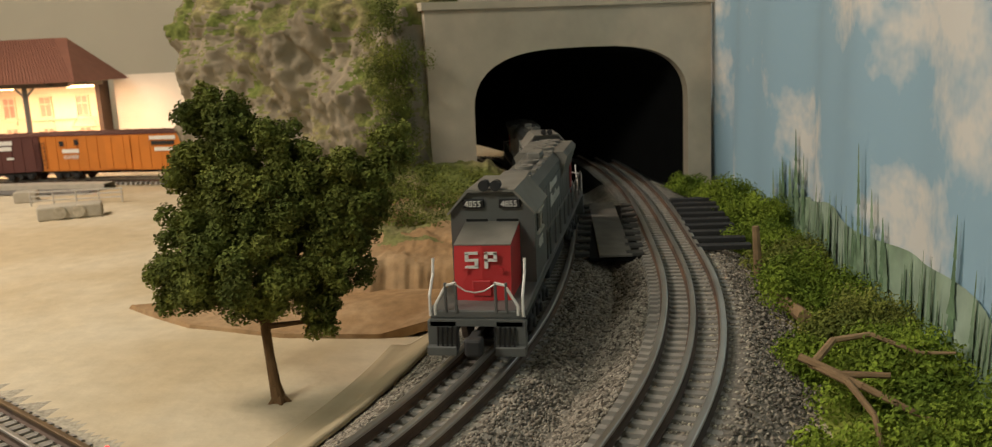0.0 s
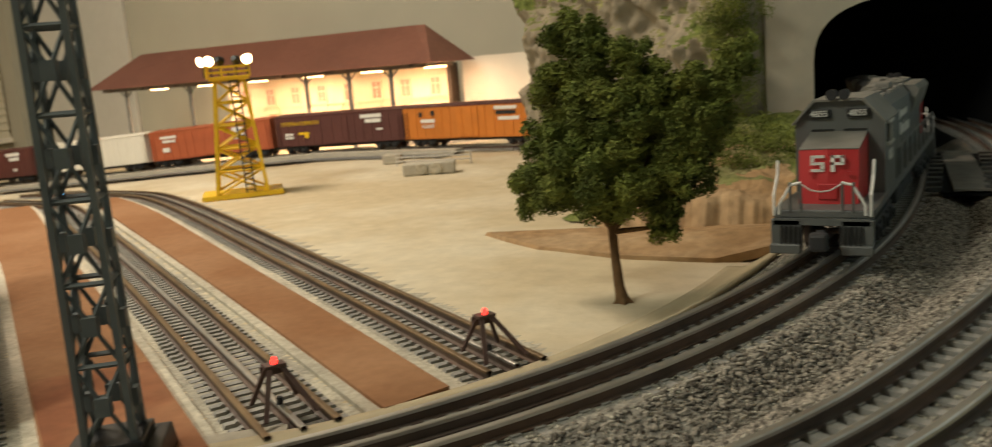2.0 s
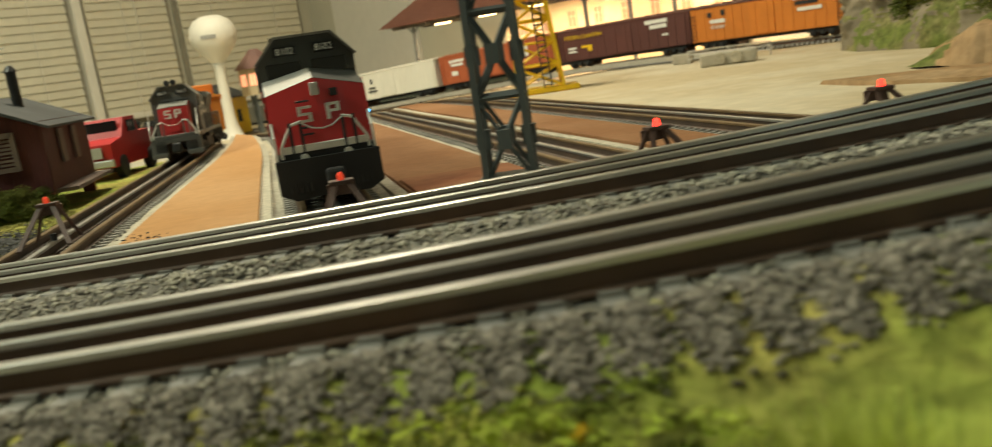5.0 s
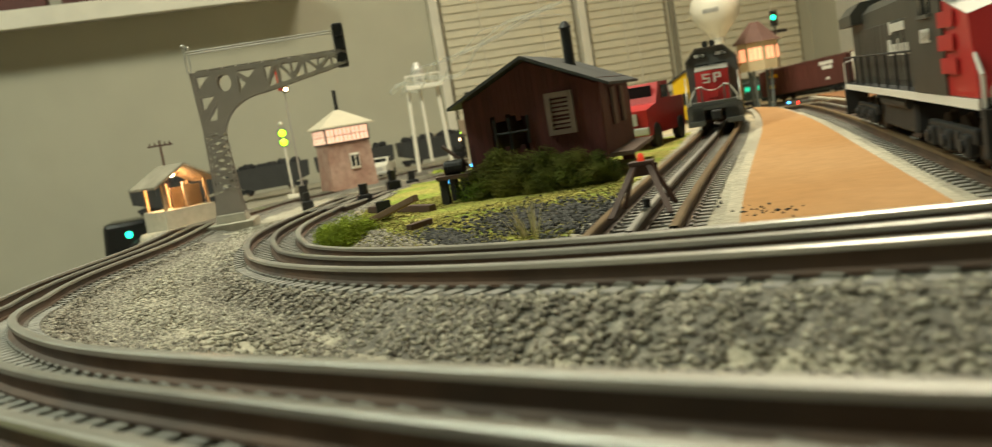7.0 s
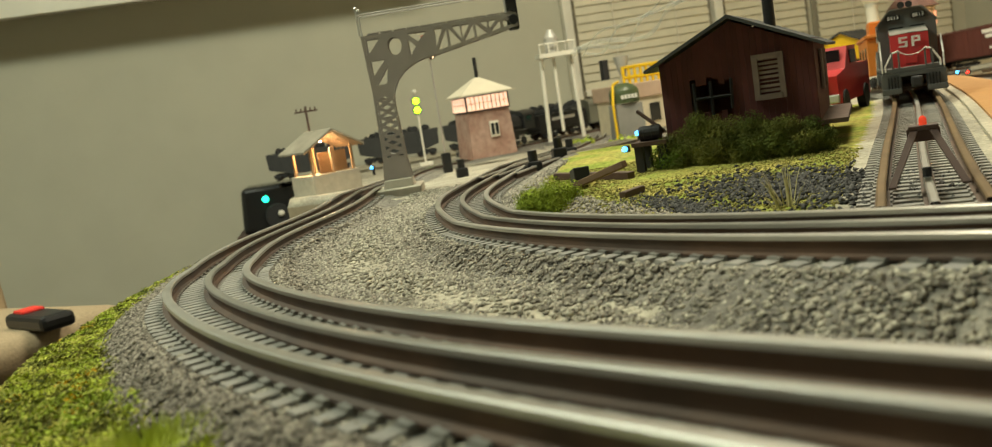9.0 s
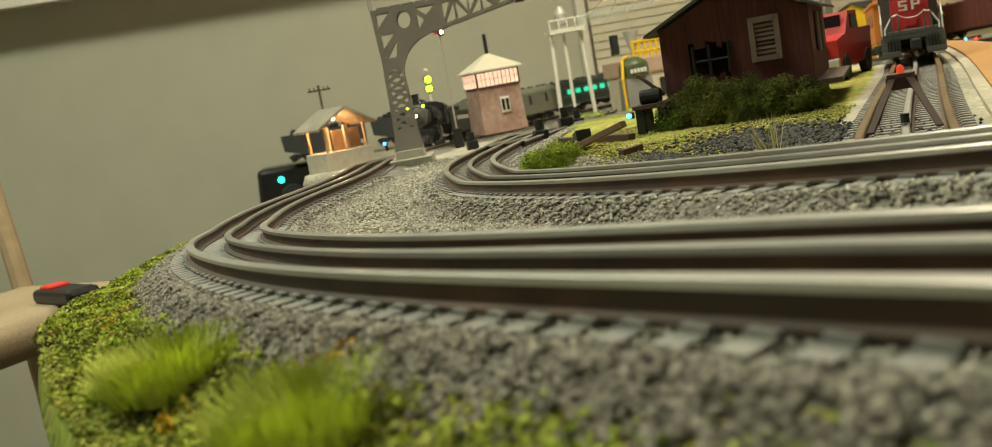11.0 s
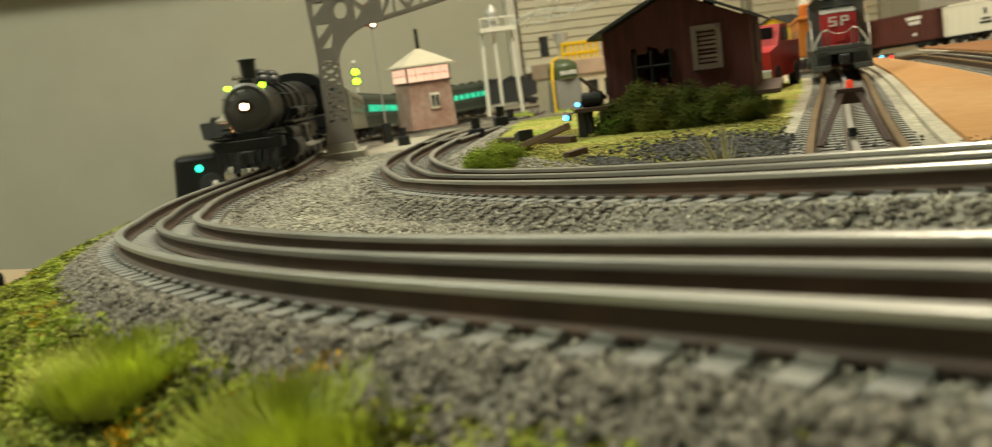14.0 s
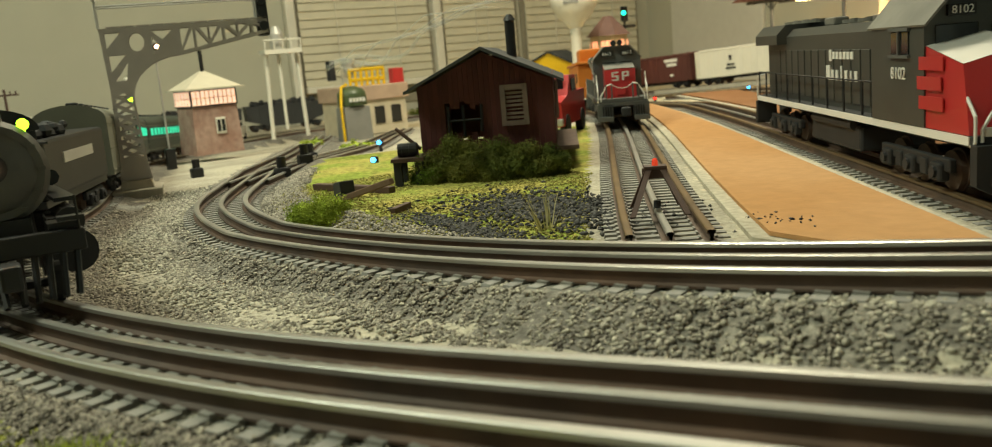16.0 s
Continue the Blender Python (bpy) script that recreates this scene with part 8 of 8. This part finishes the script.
def oil_depot():
    b = thing("cafe_building", Matrix.Translation((-2.12, 0.735, -0.060)) @ Matrix.Rotation(math.radians(10), 4, "Z"), "low pink stucco building with yellow roof railing", "building")
    PINK = mat("pink_stucco", (0.50, 0.36, 0.27), 0.85, vary=0.1)
    bm = bmesh.new()
    box(bm, (0, 0, 0.040), (0.13, 0.150, 0.080), bevel=0.001)
    w = part("wall", bm, mat("cream_wall", (0.62, 0.54, 0.40), 0.8), b)
    bm = bmesh.new()
    box(bm, (0, 0, 0.094), (0.14, 0.165, 0.034), bevel=0.002)
    part("parapet", bm, PINK, b)
    for y in (-0.045, 0.0, 0.045):
        bm = bmesh.new()
        box(bm, (0.0655, y, 0.042), (0.003, 0.026, 0.040))
        part("window", bm, GLASS, w)
    for y in np.linspace(-0.06, 0.03, 7):
        bm = bmesh.new()
        rod(bm, (0.05, y, 0.11), (0.05, y, 0.150), 0.004, seg=6)
        part("railing_post", bm, YELLOW, b)
    for z in (0.125, 0.148):
        bm = bmesh.new()
        rod(bm, (0.05, -0.062, z), (0.05, 0.032, z), 0.004, seg=6)
        part("railing_bar", bm, YELLOW, b)
    bm = bmesh.new()
    rod(bm, (0.04, -0.055, 0.13), (0.04, -0.055, 0.175), 0.006, 0.018, seg=14)
    part("funnel", bm, SILVER, b)
    bm = bmesh.new()
    box(bm, (0.0, -0.078, 0.150), (0.016, 0.014, 0.045))
    part("vent", bm, MATTBLACK, b)
    bm = bmesh.new()
    box(bm, (0.05, 0.065, 0.125), (0.02, 0.030, 0.040), bevel=0.002)
    part("sign", bm, RED, b)
    t = thing("storage_tank", pose(-1.86, 0.610, -0.055), "round olive tank on a grey pedestal", "tank")
    bm = bmesh.new()
    box(bm, (0, 0, 0.035), (0.052, 0.058, 0.070), taper=0.94, bevel=0.001)
    part("pedestal", bm, mat("grey_block", (0.26, 0.25, 0.23), 0.8), t)
    bm = bmesh.new()
    rod(bm, (0, 0, 0.072), (0, 0, 0.092), 0.030, seg=24)
    ball(bm, (0, 0, 0.092), 0.030, sz=0.65, seg=24, rings=12)
    part("tank", bm, mat("olive_paint", (0.07, 0.095, 0.04), 0.4), t)
    bm = bmesh.new()
    for k in range(5):
        box(bm, (0.0295, -0.014 + 0.007 * k, 0.084), (0.003, 0.005, 0.008))
    part("marking", bm, LETTER, t)
    bm = bmesh.new()
    pipe(bm, [(0.028, -0.034, 0.0), (0.026, -0.034, 0.07), (0.01, -0.024, 0.11), (0, -0.008, 0.115)], 0.0028)
    part("pipe", bm, YELLOW, t)
    s = thing("white_tank_stand", pose(-2.20, 0.575, -0.055), "white steel stand carrying a small silver tank", "tank stand")
    for y in (-0.042, 0.042):
        bm = bmesh.new()
        rod(bm, (0, y, 0), (0, y * 0.86, 0.198), 0.0050, seg=8)
        part("leg", bm, WHITE, s)
    bm = bmesh.new()
    box(bm, (0, 0, 0.200), (0.05, 0.088, 0.010))
    for y in (-0.042, -0.02, 0.0, 0.02, 0.042):
        rod(bm, (0.024, y, 0.205), (0.024, y, 0.226), 0.0016)
    rod(bm, (0.024, -0.044, 0.226), (0.024, 0.044, 0.226), 0.0018)
    part("platform", bm, WHITE, s)
    bm = bmesh.new()
    rod(bm, (0, -0.006, 0.205), (0, -0.006, 0.240), 0.016, seg=16)
    rod(bm, (0, -0.006, 0.240), (0, -0.006, 0.258), 0.016, 0.006, seg=16)
    part("tank", bm, SILVER, s)
    bm = bmesh.new()
    rod(bm, (0.0, -0.006, 0.20), (0.0, -0.006, 0.02), 0.004)
    part("down_pipe", bm, WHITE, s)


oil_depot()


def lorry(m, colour, label, name="pickup_truck"):
    t = thing(name, m, label, "truck")
    bm = bmesh.new()
    prism(bm, [(-0.050, 0.010), (0.055, 0.010), (0.057, 0.030), (0.030, 0.034), (0.018, 0.050), (-0.008, 0.050), (-0.012, 0.036), (-0.050, 0.036)], 0.042)
    part("body", bm, colour, t)
    bm = bmesh.new()
    for s in (-1, 1):
        box(bm, (0.004, s * 0.0213, 0.042), (0.018, 0.001, 0.010))
    box(bm, (0.0245, 0, 0.0425), (0.003, 0.034, 0.011))
    part("window", bm, GLASS, t)
    bm = bmesh.new()
    box(bm, (0.058, 0, 0.014), (0.004, 0.044, 0.006), bevel=0.001)
    box(bm, (0.0575, 0, 0.0235), (0.002, 0.026, 0.009))
    part("bumper", bm, SILVER, t)
    for x in (-0.032, 0.036):
        for s in (-1, 1):
            bm = bmesh.new()
            rod(bm, (x, s * 0.016, 0.0095), (x, s * 0.022, 0.0095), 0.0095, seg=18)
            part("wheel", bm, MATTBLACK, t)


lorry(Matrix.Translation((-0.935, 0.493, 0.0)) @ Matrix.Rotation(math.radians(-45), 4, "Z") @ Matrix.Diagonal((1.25, 1.25, 1.25, 1)), RED, "red model truck parked on grass behind the shed")
lorry(Matrix.Translation((-2.32, 0.47, -0.058)) @ Matrix.Rotation(math.radians(-25), 4, "Z"), WHITE, "white model truck parked by the tank stand")

# dark hopper cars on the far track, seen over the yard's far end
for k in range(5):
    m = Matrix.Translation((-2.52 - 0.02 * k, -0.03 + 0.235 * k, -0.055)) @ Matrix.Rotation(math.radians(85), 4, "Z")
    c = thing("hopper_car", m, "dark grey loaded hopper car on the far track", "freight car", "hopper cars")
    bm = bmesh.new()
    prism(bm, [(-0.105, 0.030), (-0.045, 0.012), (0.045, 0.012), (0.105, 0.030), (0.108, 0.070), (-0.108, 0.070)], 0.060)
    hb = part("body", bm, mat("hopper_grey", (0.035, 0.036, 0.036), 0.6), c)
    for i in range(9):
        for s in (-1, 1):
            bm = bmesh.new()
            box(bm, (-0.096 + i * 0.024, s * 0.0308, 0.050), (0.003, 0.002, 0.040))
            part("rib", bm, mat("hopper_grey", (0.035, 0.036, 0.036), 0.6), hb)
    bm = bmesh.new()
    for i in range(40):
        ball(bm, (random.uniform(-0.09, 0.09), random.uniform(-0.02, 0.02), 0.068 + random.uniform(0, 0.008)), random.uniform(0.006, 0.011), seg=6, rings=4)
    part("load", bm, MATTBLACK, c)
    for x in (-0.07, 0.07):
        truck(c, x, (-0.016, 0.016), 0.0085, 0.032)
for x, y, r in ((-2.45, 1.03, 0.03), (-2.50, 1.12, 0.034), (-2.47, 1.22, 0.03), (-2.55, 1.32, 0.03), (-1.95, 0.66, 0.018), (-1.72, 0.47, 0.018), (-1.30, 0.42, 0.015), (-1.45, 0.45, 0.014)):
    shrub("bush", x, y, r, 18, 300, 0.0026, LEAF if r > 0.02 else LIME, "green shrub among the far tracks" if r <= 0.02 else "dark green conical shrub before the window", h=1.9 if r > 0.02 else 0.8, group="far bushes")
for x, y in ((-1.20, 0.165), (-1.14, 0.285), (-0.945, 0.195), (-1.00, 0.235)):
    t = thing("switch_stand", pose(x, y, float(ground_z(x, y)) - 0.001), "small black switch motor beside the track", "switch stand", "switch stands")
    bm = bmesh.new()
    box(bm, (0, 0, 0.006), (0.014, 0.014, 0.012), bevel=0.002)
    part("case", bm, BLACK, t)
    bm = bmesh.new()
    rod(bm, (0, 0, 0.012), (0, 0, 0.022), 0.0045, seg=10)
    part("lantern", bm, BLACK, t)
SIDING = smooth_line([(-0.905, 0.152), (-1.0, 0.215), (-1.12, 0.30), (-1.30, 0.42), (-1.6, 0.57), (-2.0, 0.78)], 0.02)
railway("railway_track", SIDING, lambda x: rail_z(x) - 0.0006, "three-rail siding diverging behind the shed", group="yard tracks")


# ---- room fittings ----
def window_blind(y0, y1, k):
    w = thing("window_%d" % k, Matrix(), "window with closed cream horizontal blinds", "window", kind="structure")
    # backing sheet in a darkened blind colour, painting the shadow between slats
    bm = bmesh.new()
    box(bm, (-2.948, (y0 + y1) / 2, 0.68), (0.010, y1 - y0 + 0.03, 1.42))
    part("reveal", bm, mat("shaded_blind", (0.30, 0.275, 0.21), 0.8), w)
    bm = bmesh.new()
    box(bm, (0, 0, 0), (0.003, y1 - y0, 0.030))
    sl = finish(bm, "slat", mat("blind_slat", (0.66, 0.61, 0.47), 0.6, vary=0.04))
    for i in range(46):
        o = new("slat", sl)
        o.matrix_basis = pose(-2.934, (y0 + y1) / 2, 0.06 + i * 0.0265, 0, -12, 0)
        o.parent = w
    bm = bmesh.new()
    box(bm, (-2.932, (y0 + y1) / 2, 0.035), (0.022, y1 - y0 + 0.004, 0.020), bevel=0.003)
    part("bottom_rail", bm, WHITE, w)
    for y in (y0 + 0.12, y1 - 0.12):
        bm = bmesh.new()
        rod(bm, (-2.920, y, 0.03), (-2.920, y, 1.30), 0.0016)
        part("cord", bm, WHITE, w)


window_blind(0.86, 1.31, 1)
window_blind(1.37, 1.655, 2)
window_blind(1.70, 2.20, 3)
for i, y in enumerate((0.83, 1.34)):
    bm = bmesh.new()
    box(bm, (-2.93, y, 0.3), (0.035, 0.030, 2.4), bevel=0.004)
    solid("trim", bm, WHITE, "white vertical wall trim beside the window", "trim", "structure")
bm = bmesh.new()
box(bm, (-2.56, 2.262, 0.2), (0.46, 0.016, 2.2), bevel=0.003)
solid("door_1", bm, mat("white_door", (0.66, 0.64, 0.58), 0.5, vary=0.03), "plain white door panel in the back wall", "door", "structure")
sh = thing("wall_shelf", Matrix(), "white wall shelf holding brown boxes", "shelf")
bm = bmesh.new()
box(bm, (-2.86, -0.45, 0.515), (0.18, 1.75, 0.028), bevel=0.003)
box(bm, (-2.775, -0.45, 0.505), (0.012, 1.75, 0.05), bevel=0.002)
part("board", bm, WHITE, sh)
for y, w, h in ((-0.50, 0.12, 0.07), (-0.34, 0.14, 0.05), (-0.15, 0.16, 0.06), (0.05, 0.13, 0.05)):
    bm = bmesh.new()
    box(bm, (-2.86, y, 0.5305 + h / 2), (0.09, w, h), bevel=0.004)
    solid("storage_box", bm, MAROON if w > 0.13 else mat("brown_box", (0.30, 0.17, 0.10), 0.7), "small brown box standing on the wall shelf", "box", group="shelf boxes")


def chair():
    c = thing("bar_chair", Matrix.Translation((-1.28, -0.46, 0)) @ Matrix.Rotation(math.radians(-40), 4, "Z"), "wooden counter chair with a tan padded seat and spindle back", "chair")
    TAN = mat("tan_fabric", (0.33, 0.25, 0.16), 0.9, vary=0.15, scale=300, bump=0.3, bscale=400)
    PALE = mat("pale_wood", (0.42, 0.31, 0.19), 0.6, vary=0.15)
    bm = bmesh.new()
    box(bm, (0, 0, -0.135), (0.30, 0.28, 0.050), bevel=0.020)
    part("seat", bm, TAN, c, smooth=True)
    for x in (-0.12, 0.12):
        for y in (-0.11, 0.11):
            bm = bmesh.new()
            rod(bm, (x * 1.15, y * 1.15, -0.90), (x, y, -0.155), 0.014, 0.016, seg=10)
            part("leg", bm, PALE, c)
    for z in (-0.6, -0.42):
        for s in (-1, 1):
            for p, q in (((-0.13, s * 0.12, z), (0.13, s * 0.12, z)), ((s * 0.13, -0.12, z + 0.04), (s * 0.13, 0.12, z + 0.04))):
                bm = bmesh.new()
                rod(bm, p, q, 0.009)
                part("stretcher", bm, PALE, c)
    for i, x in enumerate(np.linspace(-0.135, 0.135, 7)):
        bm = bmesh.new()
        r = 0.014 if i in (0, 6) else 0.007
        rod(bm, (x, -0.125, -0.150), (x * 1.1, -0.185, 0.30), r, r * 0.8, seg=10)
        part("spindle" if 0 < i < 6 else "back_post", bm, PALE, c)
    bm = bmesh.new()
    box(bm, (0, -0.186, 0.315), (0.33, 0.022, 0.06), bevel=0.008)
    part("top_rail", bm, PALE, c)
    r = thing("remote_control", Matrix.Translation((-1.235, -0.345, -0.111)) @ Matrix.Rotation(math.radians(40), 4, "Z"), "black handheld controller with a red button on the stool", "remote control")
    bm = bmesh.new()
    box(bm, (0, 0, 0.009), (0.10, 0.040, 0.018), bevel=0.006)
    part("case", bm, BLACK, r)
    bm = bmesh.new()
    box(bm, (-0.024, 0, 0.019), (0.028, 0.026, 0.005), bevel=0.002)
    part("button", bm, mat("red_button", (0.7, 0.03, 0.02), 0.4), r)


chair()


# ---- what moves ----
def motions():
    for ob, back, length in TRAIN:
        rows = []
        for t in np.r_[0.0, 4.0, np.arange(5.0, 16.01, 0.25)]:
            rows.append((float(t), on_line(OUTER, head_at(t) + back, length, rail_z, -1)))
        walk(ob, rows)
        ob.scale = (0.91, 0.91, 0.91)


motions()
